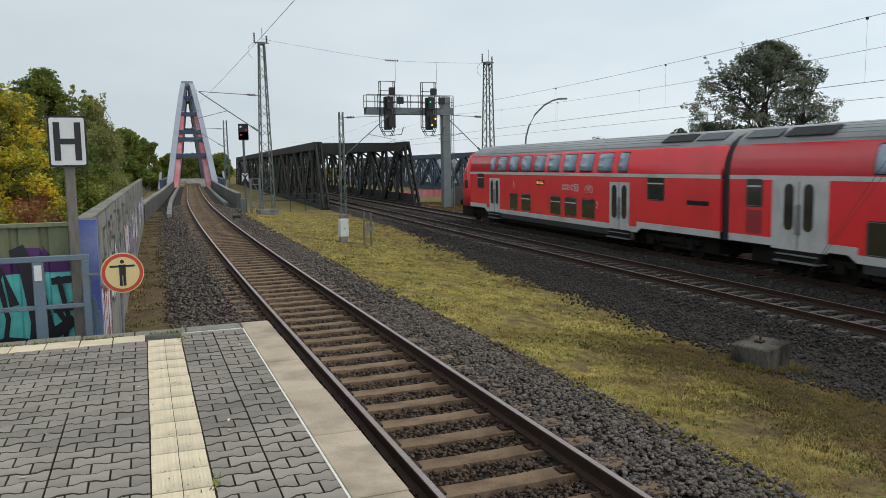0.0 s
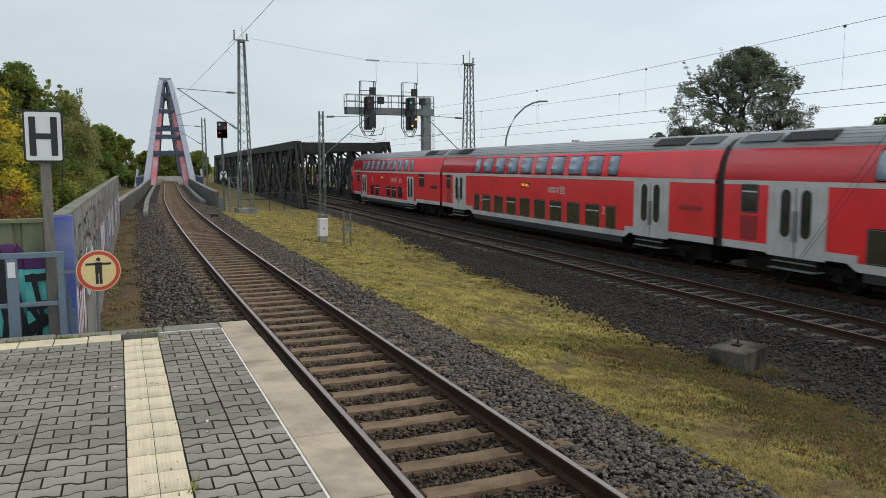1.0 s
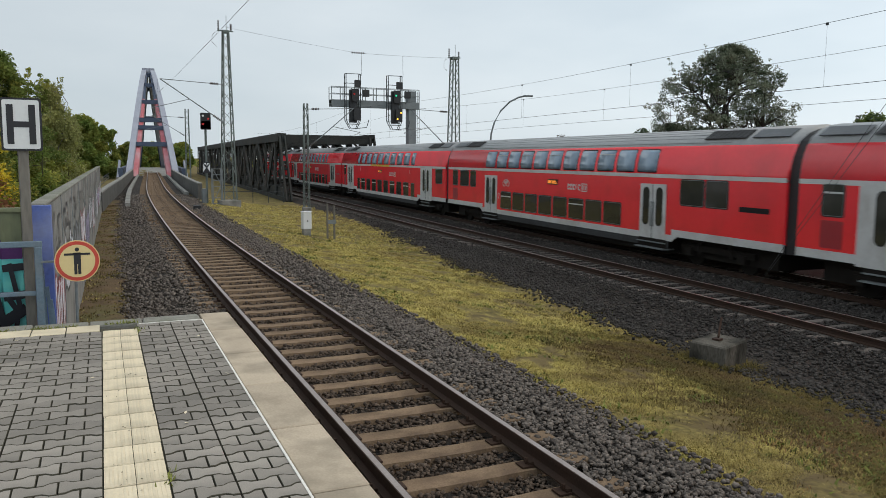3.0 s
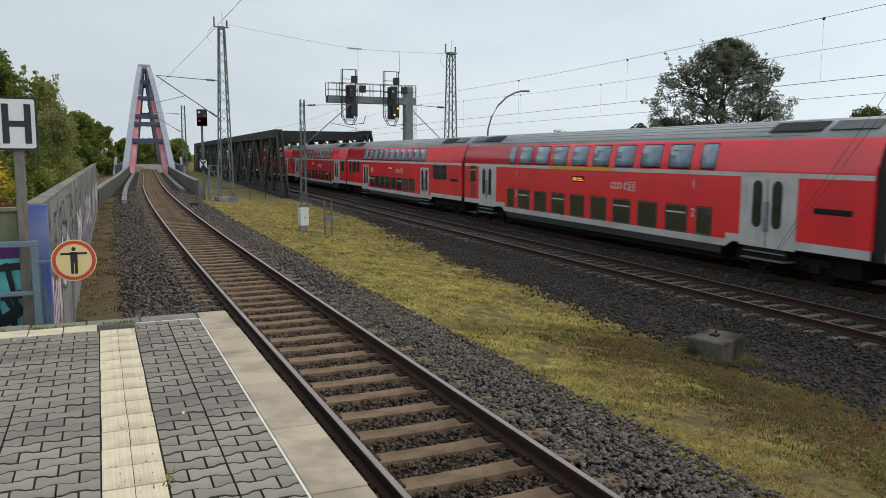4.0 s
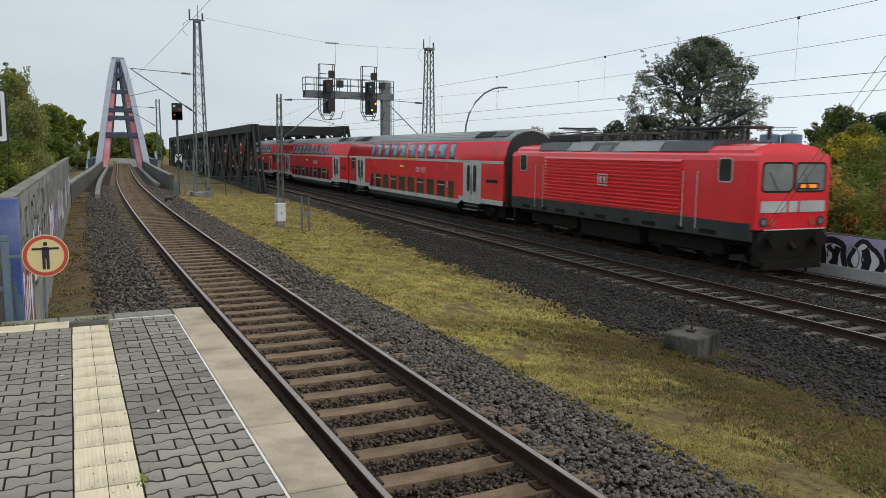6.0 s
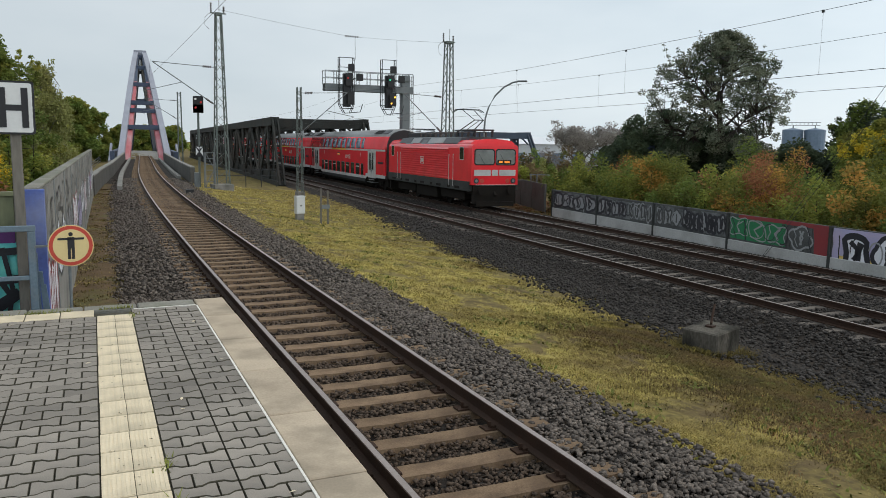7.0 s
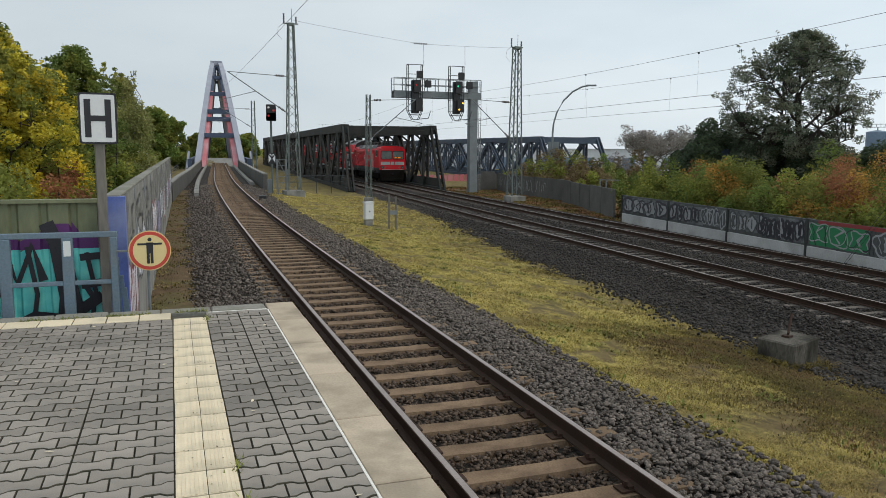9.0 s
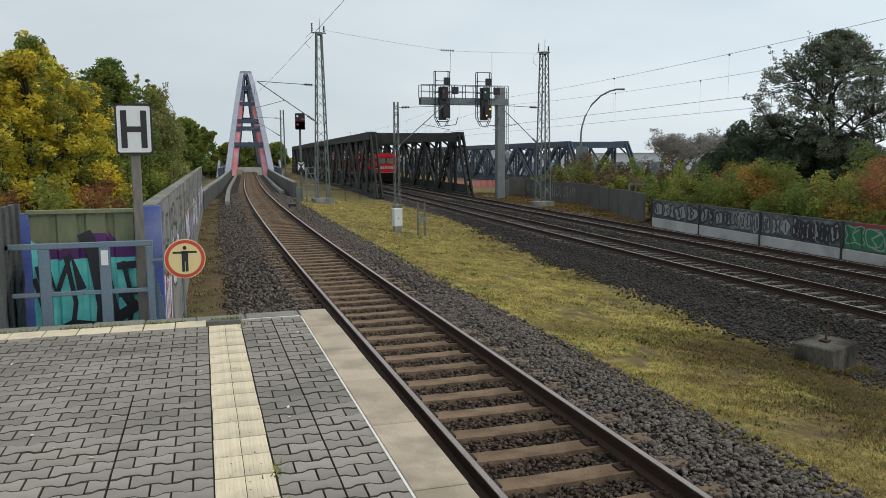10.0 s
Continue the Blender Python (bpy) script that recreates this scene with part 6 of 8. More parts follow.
def catenary(xa, ya, za, xb, yb, zb, z_c, sag, n):
    """A messenger wire with its contact wire and droppers."""
    bm = bmesh.new()
    A, B = Vector((xa, ya, za)), Vector((xb, yb, zb))
    f = lambda u: A.lerp(B, u) - Vector((0, 0, sag * 4 * u * (1 - u)))
    tube(bm, [f(k / 24) for k in range(25)], 0.0055, 5)
    c = lambda u: Vector((A.x + (B.x - A.x) * u, A.y + (B.y - A.y) * u, z_c))
    tube(bm, [c(0), c(1)], 0.0065, 5)
    for k in range(n):
        u = (k + 0.5) / n
        tube(bm, [f(u), c(u)], 0.0028, 4)
        p = f(u)
        box(bm, p.x - 0.015, p.x + 0.015, p.y - 0.03, p.y + 0.03, p.z - 0.05, p.z + 0.01)
    return solid("catenary", bm, M_WIRE, "overhead contact line with messenger wire and droppers", "overhead line", group="overhead line")


def colour_signal(root, x, y, z, aspects, board=True):
    """A signal head facing -y: aspects as (dx, dz, material)."""
    bm = bmesh.new()
    prism(bm, round_rect(0.62, 1.05, 0.05), 0.06, pose(x, y, z) @ FACE)
    h = part("signal_head", bm, M_BLACK, root, "black signal backboard")
    for dx, dz, material in aspects:
        bm = bmesh.new()
        prism(bm, disc(0.075, 14), 0.03, pose(x + dx, y - 0.06, z + dz) @ FACE)
        part("lamp", bm, material, h)
        bm = bmesh.new()
        tube(bm, [pose(x + dx, y - 0.06, z + dz) @ Vector((0.11 * math.cos(a), -0.2 if i else 0, 0.11 * math.sin(a))) for i, a in ((0, 0.3), (1, 0.8), (1, 2.3), (0, 2.8))], 0.012, 4)
        part("hood", bm, M_BLACK, h)
    return h


def masts():
    # mast between the tracks, holding the platform track's wire
    a = lattice_mast("overhead_line_mast", "tall grey-green lattice mast on a concrete footing", 7.8, 53.4, -0.42, 10.75, 0.85, 0.34, 6)
    cantilever(a, (7.6, 53.4), (float(near_track(53)) + 0.1, 53.0), 4.9, 7.4, 5.5)
    b = lattice_mast("overhead_line_mast", "tall grey-green lattice mast beside the double track", 24.55, 54.0, -1.05, 10.1, 0.85, 0.45, 4)
    cantilever(b, (24.3, 54.0), (float(far_track(54)), 54.0), 3.3, 6.15, 4.33)
    c = lattice_mast("overhead_line_mast", "slim ladder-like lattice mast", 13.5, 55.2, -1.1, 6.5, 0.38, 0.26, 3, cap=False, leg=0.05)
    cantilever(c, (13.6, 55.2), (float(far_track(55)) - 4.0, 55.2), 3.3, 6.1, 4.33)
    d = lattice_mast("overhead_line_mast", "slim lattice mast near the arch bridge", 9.4, 96.0, -0.3, 8.2, 0.5, 0.35, 3, cap=False)
    cantilever(d, (9.3, 96), (float(near_track(96)), 96.0), 5.0, 7.2, 5.6)
    # wires of the platform track
    n0 = float(near_track(-12))
    wire([(n0, -12, 6.0), (float(near_track(53)), 53, 6.7)], 0.006, sag=0.2)
    catenary(float(near_track(53)), 53, 7.65, float(near_track(96)), 96, 7.3, 5.5, 0.9, 5)
    # wires of the double track
    for off in (0.0, -4.0):
        f = lambda y: float(far_track(y)) + off
        catenary(f(-6), -6, 6.3, f(54.5), 54.5, 6.3, 4.33, 0.65, 8)
        catenary(f(54.5), 54.5, 6.3, f(110), 110, 6.0, 4.33, 0.6, 6)
    wire([(7.8, 53.4, 11.1), (16.9, 53.8, 10.05), (24.6, 54, 10.15)], 0.007, sag=0.05)
    bm = bmesh.new()
    for k in range(6):
        bar(bm, (16.5 + 0.17 * k, 53.8, 10.06), (16.57 + 0.17 * k, 53.8, 10.06), 0.13, seg=8)
    solid("insulator_string", bm, M_INSUL, "brown insulator string on a cross wire", "insulator")


def gantry():
    """Signal bridge over the double track."""
    cx, cy = 25.6, 65.6
    root = thing("signal_gantry", "grey steel signal gantry with two hanging signal cages", "signal gantry")
    bm = bmesh.new()
    box(bm, cx - 0.36, cx + 0.36, cy - 0.36, cy + 0.36, -1.6, 8.6, 0.02)
    part("column", bm, M_STEEL, root, "square grey column")
    bm = bmesh.new()
    box(bm, cx - 7.4, cx + 0.6, cy - 0.45, cy - 0.35, 7.05, 7.62)
    box(bm, cx - 7.4, cx + 0.6, cy + 0.35, cy + 0.45, 7.05, 7.62)
    box(bm, cx - 7.4, cx + 0.6, cy - 0.35, cy + 0.35, 7.60, 7.64)
    part("beam", bm, M_STEEL, root)
    bm = bmesh.new()
    for z in (8.15, 8.72):
        bar(bm, (cx - 7.4, cy - 0.42, z), (cx + 0.6, cy - 0.42, z), 0.05)
        bar(bm, (cx - 7.4, cy + 0.42, z), (cx + 0.6, cy + 0.42, z), 0.05)
    for k in range(9):
        for s in (-0.42, 0.42):
            bar(bm, (cx - 7.4 + k, cy + s, 7.6), (cx - 7.4 + k, cy + s, 8.72), 0.06)
    part("railing", bm, M_STEEL, root)
    bm = bmesh.new()
    for s in (0.6, 0.8):
        bar(bm, (cx + s, cy, -1.2), (cx + s, cy, 8.6), 0.04)
    for k in range(22):
        bar(bm, (cx + 0.6, cy, -0.9 + 0.42 * k), (cx + 0.8, cy, -0.9 + 0.42 * k), 0.03)
    part("ladder", bm, M_STEEL, root)
    for k, (x, lights) in enumerate(((cx - 5.55, "stop"), (cx - 1.75, "go"))):
        bm = bmesh.new()
        for dx in (-0.72, 0.55):
            for dy in (-0.9, -0.45):
                bar(bm, (x + dx, cy + dy, 5.9), (x + dx, cy + dy, 9.8), 0.06)
                bar(bm, (x + dx, cy + dy, 5.9), (x + dx * 0.4, cy + dy, 5.15), 0.05)
        for z in (5.9, 6.9, 8.0, 9.0, 9.8):
            bar(bm, (x - 0.72, cy - 0.9, z), (x + 0.55, cy - 0.9, z), 0.05)
            for dx in (-0.72, 0.55):
                bar(bm, (x + dx, cy - 0.9, z), (x + dx, cy - 0.45, z), 0.05)
        bar(bm, (x - 0.3, cy - 0.9, 5.15), (x + 1.1, cy - 0.9, 5.3), 0.06)
        bar(bm, (x + 1.1, cy - 0.9, 5.3), (x + 1.3, cy - 0.9, 5.95), 0.05)
        box(bm, x - 0.6, x + 0.5, cy - 0.9, cy - 0.4, 5.55, 5.6)
        part("signal_cage", bm, M_DARKSTEEL, root, "dark hanging maintenance cage")
        y = cy - 0.95
        bm = bmesh.new()
        box(bm, x - 0.35, x + 0.3, cy - 0.8, cy - 0.45, 5.7, 8.5, 0.03)
        part("signal_case", bm, M_BLACK, root)
        colour_signal(root, x + 0.1, y, 8.0, [(-0.13, 0.1, M_LAMPRED if lights == "stop" else M_LAMPGREEN)])
        bm = bmesh.new()
        prism(bm, round_rect(0.52, 0.58, 0.04), 0.25, pose(x + 0.25, y, 8.98) @ FACE)
        part("number_indicator", bm, M_BLACK, root)
        bm = bmesh.new()
        prism(bm, round_rect(0.52, 0.6, 0.04), 0.25, pose(x + 1.0, y, 8.2) @ FACE)
        part("number_indicator", bm, M_BLACK, root)
        colour_signal(root, x + 0.25, y, 6.45, [(-0.15, -0.35, M_LAMPAMBER), (0.18, 0.2, M_LAMPAMBER)] if lights == "go" else [])
        bm = bmesh.new()
        bar(bm, (x + 0.75, cy - 0.6, 9.7), (x + 0.8, cy - 0.4, 11.6), 0.02)
        part("earth_wire", bm, M_WIRE, root)


def small_signal():
    root = thing("light_signal", "black light signal showing red on a slim post", "railway signal", pose(6.45, 54.0, 0))
    bm = bmesh.new()
    bar(bm, (0, 0, -0.8), (0, 0, 4.5), 0.15, seg=10)
    part("post", bm, M_MAST, root)
    bm = bmesh.new()
    prism(bm, round_rect(0.66, 1.1, 0.06), 0.06, pose(0, -0.14, 5.0) @ FACE)
    prism(bm, round_rect(0.66, 0.5, 0.06), 0.06, pose(0, -0.14, 4.75) @ FACE)
    h = part("backboard", bm, M_BLACK, root)
    for dx, dz, material in ((0.17, 0.15, M_LAMPRED), (-0.17, -0.2, M_LAMPRED), (-0.17, 0.35, M_LAMPWHITE)):
        bm = bmesh.new()
        prism(bm, disc(0.07, 14), 0.03, pose(dx, -0.2, 5.0 + dz) @ FACE)
        part("lamp", bm, material, h)
    bm = bmesh.new()
    prism(bm, round_rect(0.52, 0.72, 0.02), 0.03, pose(0, -0.1, 1.95) @ FACE)
    b = part("mast_plate", bm, M_SIGNBLACK, root, "black plate with white crossed marks")
    for s in (-1, 1):
        for shape in ([(s * 0.20, 0.30), (s * 0.05, 0.30), (0, 0.12)], [(s * 0.22, -0.28), (s * 0.22, 0.24), (s * 0.04, -0.02)]):
            bm = bmesh.new()
            prism(bm, shape, 0.006, pose(0, -0.13, 1.95) @ FACE)
            part("white_mark", bm, M_WHITE, b)
    bm = bmesh.new()
    box(bm, -0.35, -0.05, -0.3, 0.1, -0.6, 0.55, 0.02)
    part("relay_box", bm, M_STEEL, root)
    # ladder cage beside the mast
    r2 = thing("platform_cage", "grey steel access cage beside the lattice mast", "steel cage", pose(7.0, 53.2, -0.5))
    bm = bmesh.new()
    for x in (-0.3, 0.3):
        for y in (-0.3, 0.3):
            bar(bm, (x, y, -0.3), (x, y, 2.4), 0.06)
    for k in range(7):
        bar(bm, (-0.3, -0.3, 0.1 + k * 0.38), (0.3, -0.3, 0.1 + k * 0.38), 0.04)
    bar(bm, (-0.3, -0.3, 0.2), (0.3, -0.3, 1.4), 0.04)
    bar(bm, (0.3, -0.3, 1.2), (-0.3, -0.3, 2.4), 0.04)
    part("cage_frame", bm, M_STEEL, r2)


STAY_A, STAY_B = Vector((10.2, 10.47, -0.35)), Vector((10.36, 8.62, 2.34))

M_BLOCK = mat("mossy_old_concrete", (0.13, 0.118, 0.10), 0.95, second=(0.045, 0.041, 0.034), scale=2.5, fine=30, amount=1.1, bump=0.5,
              dirt=(0.016, 0.016, 0.013), dirt_scale=2.1, dirt_amount=0.9, stretch=(1, 1, 0.35))


def trackside():
    # concrete block with a bent bolt
    bm = bmesh.new()
    box(bm, -0.43, 0.43, -0.34, 0.34, -0.3, 0.50, 0.025)
    blk = thing("concrete_block", "weathered grey concrete footing block with bent bolt", "concrete block", pose(10.12, 10.57, -1.075, 1.5, -1.5, 20))
    part("block", bm, M_BLOCK, blk)
    bm = bmesh.new()
    tube(bm, [(0.0, 0.02, 0.48), (0.02, 0.02, 0.56), (0.12, 0.06, 0.68), (0.26, 0.10, 0.86)], 0.022, 8)
    box(bm, -0.08, 0.06, -0.05, 0.09, 0.5, 0.535)
    part("bent_bolt", bm, M_RAIL, blk)
    for k in (0, 1):
        wire([STAY_A + Vector((0, 0, 0.03 * k)), STAY_A + (STAY_B - STAY_A) * 2.6 + Vector((0.20 * k, -0.24 * k, 0.05 * k))], 0.0036, "stay_wire", "thin dark stay wire anchored at the concrete block")
    # white marker cabinet
    r = thing("cable_post", "small white cable cabinet on a grey concrete foot", "cabinet", pose(7.95, 32.6, -0.66, 0, 0, 8))
    bm = bmesh.new()
    box(bm, -0.16, 0.16, -0.12, 0.12, -0.2, 0.28, 0.01)
    part("foot", bm, M_CONC, r)
    bm = bmesh.new()
    box(bm, -0.19, 0.19, -0.15, 0.15, 0.28, 1.0, 0.02)
    box(bm, -0.21, 0.21, -0.17, 0.17, 1.0, 1.04, 0.01)
    part("cabinet_body", bm, M_WHITE, r)
    bm = bmesh.new()
    box(bm, -0.03, 0.03, -0.156, -0.15, 0.6, 0.66)
    part("lock", bm, M_BLACK, r)
    # pair of thin posts with a small plate
    r = thing("marker_posts", "two thin grey steel posts with a small plate", "posts", pose(8.9, 32.2, -0.78))
    for x in (-0.13, 0.17):
        bm = bmesh.new()
        box(bm, x - 0.035, x + 0.035, -0.03, 0.03, -0.2, 1.5 if x < 0 else 1.42)
        part("post", bm, M_WEATHERED, r)
    bm = bmesh.new()
    box(bm, -0.1, 0.24, -0.05, -0.03, 0.62, 0.80)
    part("plate", bm, M_STEEL, r)
    bm = bmesh.new()
    for k in range(5):
        bar(bm, (8.4 + k * 1.2, 61.6, -0.9), (8.4 + k * 1.2, 61.6, 0.5), 0.05)
    for z in (0.0, 0.5):
        bar(bm, (8.4, 61.6, z), (13.2, 61.6, z), 0.05)
    solid("hand_rail", bm, M_DARKSTEEL, "dark steel handrail near the truss bridge", "railing")
    # far pair of pale posts
    r = thing("pipe_posts", "two pale steel posts with a cross bar beside the fence", "posts", pose(25.3, 42.4, -1.3))
    for x in (-0.22, 0.22):
        bm = bmesh.new()
        bar(bm, (x, 0, -0.2), (x, 0, 2.15), 0.09, seg=8)
        part("post", bm, M_STEEL, r)
    bm = bmesh.new()
    bar(bm, (-0.3, 0, 2.15), (1.2, 0.1, 2.1), 0.06)
    part("cross_bar", bm, M_STEEL, r)
    # switch motor and rods at the points
    bm = bmesh.new()
    box(bm, 4.55, 4.95, 44.0, 44.6, -0.25, 0.02, 0.03)
    solid("track_box", bm, M_BLACK, "small black box beside the platform track", "box")


def street_lamp():
    r = thing("street_lamp", "tall grey street lamp with a curved arm", "street lamp", pose(32.9, 64.2, -1.6, 0, 0, -28))
    bm = bmesh.new()
    pts = [(0, 0, -0.4), (0, 0, 5.8)] + [(0.0 + 3.4 * (1 - math.cos(a)), 0, 5.8 + 4.25 * math.sin(a)) for a in (0.2, 0.45, 0.75, 1.05, 1.3, 1.5)]
    tube(bm, pts, [0.11, 0.09] + [0.075] * 6, 8)
    part("pole", bm, M_STEEL, r)
    bm = bmesh.new()
    box(bm, 2.9, 3.8, -0.12, 0.12, 9.95, 10.1, 0.04)
    part("lamp_head", bm, M_STEEL, r)
    bm = bmesh.new()
    box(bm, -0.42, 0.62, -0.06, -0.02, 3.0, 5.0)
    part("sign_plate", bm, M_STEEL, r, "back of a grey sign plate")


def graffiti_wall():
    """Dark panel wall on a pale plinth behind the double track."""
    root = thing("wall_graffiti", "dark panel wall on pale plinth covered with graffiti", "wall", kind="structure")
    a, b = Vector((23.3, 37.0)), Vector((21.4, 17.4))
    c = Vector((21.0, 2.0))
    rnd = random.Random(9)
    pieces = [(a.lerp(b, k / 4), a.lerp(b, (k + 1) / 4)) for k in range(4)] + [(b.lerp(c, k / 3), b.lerp(c, (k + 1) / 3)) for k in range(3)]
    # stretch of each panel, fill, outline, letters, outline width
    art = [[(0.02, 0.98, M_SPRAYGREY, M_SPRAYBLACK, 4, 0.10)], [(0.02, 0.55, M_SPRAYGREY, M_SPRAYBLACK, 4, 0.11), (0.58, 0.98, M_PANELGREY, M_SPRAYGREY, 4, 0.05)],
           [(0.02, 0.40, M_SPRAYGREY, M_PANELGREY, 3, 0.07), (0.42, 0.97, M_SPRAYGREY, M_SPRAYBLACK, 5, 0.12)],
           [(0.02, 0.62, M_SPRAYGREEN, M_SPRAYGREY, 3, 0.05), (0.62, 0.86, M_PANELGREY, M_SPRAYGREY, 1, 0.06)]]
    for k, (p, q) in enumerate(pieces):
        d = q - p
        L = d.length
        m = pose(p.x, p.y, 0, 0, 0, math.degrees(math.atan2(d.y, d.x)))
        z0, z1, z2 = -1.5, -0.76, 0.22
        bm = bmesh.new()
        box(bm, 0.005, L - 0.005, 0.0, 0.25, z0, z1, 0.015, m)
        part("plinth", bm, M_PLINTH, root, "pale concrete plinth")
        bm = bmesh.new()
        for j in range(int(L / 0.16)):
            x = j * 0.16
            box(bm, x, min(x + 0.13, L), 0.03, 0.16, z1, z2, m=m)
        box(bm, 0, L, 0.05, 0.14, z1, z2 - 0.03, m=m)
        pan = part("wall_panel", bm, M_PANELGREY, root)
        bm = bmesh.new()
        box(bm, -0.055, 0.055, -0.03, 0.2, z0, z2 + 0.02, 0.01, m)
        part("wall_post", bm, M_LOCOGREY, root)
        mm = m @ pose(0, 0.03, 0, 90, 0, 0)
        lo = z1 + 0.05 if k < 4 else z0 + 0.42
        def patch(name, material, u0, u1, za, zb, z):
            bm = bmesh.new()
            rows = 5
            edge = [(u0 * L + rnd.uniform(-0.05, 0.05), za + (zb - za) * i / rows) for i in range(rows + 1)] + [(u1 * L + rnd.uniform(-0.05, 0.05), zb - (zb - za) * i / rows) for i in range(rows + 1)]
            bm.faces.new([bm.verts.new(mm @ Vector((x, y, z))) for x, y in edge])
            part(name, bm, material, pan)
        if k < 3:
            for u0, u1 in ((0.02, 0.30), (0.34, 0.62), (0.66, 0.97)):
                patch("silver_paint", M_SPRAYDULL, u0, u1, lo + rnd.uniform(0, 0.12), z2 - rnd.uniform(0.05, 0.16), 0.003)
        if k == 3:
            patch("green_paint", M_SPRAYGREEN, 0.03, 0.60, lo + 0.02, z2 - 0.12, 0.003)
            patch("red_paint", M_SPRAYRED, 0.86, 0.99, z1 - 0.35, z2 - 0.02, 0.0032)
            bm = bmesh.new()
            ribbon(bm, [(0.55, z2 - 0.08), (L / 2, z2 - 0.06), (L - 0.1, z2 - 0.08)], 0.14, mm, 0.003)
            part("red_paint", bm, M_SPRAYRED, pan)
        if k > 3:
            patch("lilac_paint", M_SPRAYLILAC, 0.02, 0.98, lo - 0.02, z2 - 0.03, 0.0032)
            patch("yellow_paint", M_SPRAYYELLOW, 0.06, 0.96, lo - 0.02, lo + 0.42, 0.0044)
        for u0, u1, a_fill, a_line, cnt, edge in art[k] if k < 4 else [(0.08, 0.94, M_SPRAYWHITE, M_SPRAYBLACK, 4, 0.16)]:
            fill, outline = bmesh.new(), bmesh.new()
            bubble_letters(fill, outline, rnd, L * u0, L * u1, lo - 0.03, z2 - 0.03, cnt, mm, 0.006, edge)
            part("letter_fill", fill, a_fill, pan)
            part("letter_outline", outline, a_line, pan)
        for j in range(7):
            bm = bmesh.new()
            x = 0.1 + (L - 0.6) * j / 7
            tag_strokes(bm, rnd, x, x + 0.55, lo, z2 - 0.06, 1, 0.045, mm, 0.014, 0.4)
            part("tag_stroke", bm, (M_SPRAYBLACK, M_SPRAYBLACK, M_SPRAYGREY)[j % 3], pan)


def grey_fence():
    """Plain panel fence that runs off behind the mast."""
    root = thing("panel_fence", "grey panel fence with faded graffiti near the bridges", "fence")
    line = [Vector((24.0, 38.8)), Vector((28.2, 53.0)), Vector((28.75, 64.0)), Vector((29.6, 69.0))]
    rnd = random.Random(2)
    spans = []
    for p, q, n in zip(line, line[1:], (5, 4, 2)):
        spans += [(p.lerp(q, k / n), p.lerp(q, (k + 1) / n)) for k in range(n)]
    for k, (p, q) in enumerate(spans):
        d = q - p
        m = pose(p.x, p.y, 0, 0, 0, math.degrees(math.atan2(d.y, d.x)))
        bm = bmesh.new()
        box(bm, 0.02, d.length - 0.02, 0, 0.09, -1.9, 0.40 + rnd.uniform(-0.03, 0.04), 0.012, m)
        pan = part("fence_panel", bm, M_GREYFENCE, root)
        bm = bmesh.new()
        box(bm, -0.06, 0.06, -0.012, 0.12, -1.9, 0.44, 0.01, m)
        part("fence_post", bm, M_GREYFENCE, root)
        if k > 5:
            for j in range(4):
                bm = bmesh.new()
                x = 0.3 + (d.length - 0.6) * j / 4
                tag_strokes(bm, rnd, x, x + 0.5, -0.9, 0.15, 1, 0.06, m @ pose(0, 0.09, 0, 90, 0, 0) @ pose(0, 0, 0, 0, 180, 0) @ pose(-d.length, 0, 0), 0.004, 0.3)
                part("faded_stroke", bm, M_SPRAYGREY, pan)
    r2 = thing("panel_fence", "low grey panel fence behind the signal gantry", "fence")
    for k in range(6):
        bm = bmesh.new()
        box(bm, 26.6 + k * 1.5, 28.05 + k * 1.5, 69.2 + k * 0.35, 69.3 + k * 0.35, -1.8, 0.3 + (0.25 if k % 2 else 0))
        part("fence_panel", bm, M_GREYFENCE, r2)


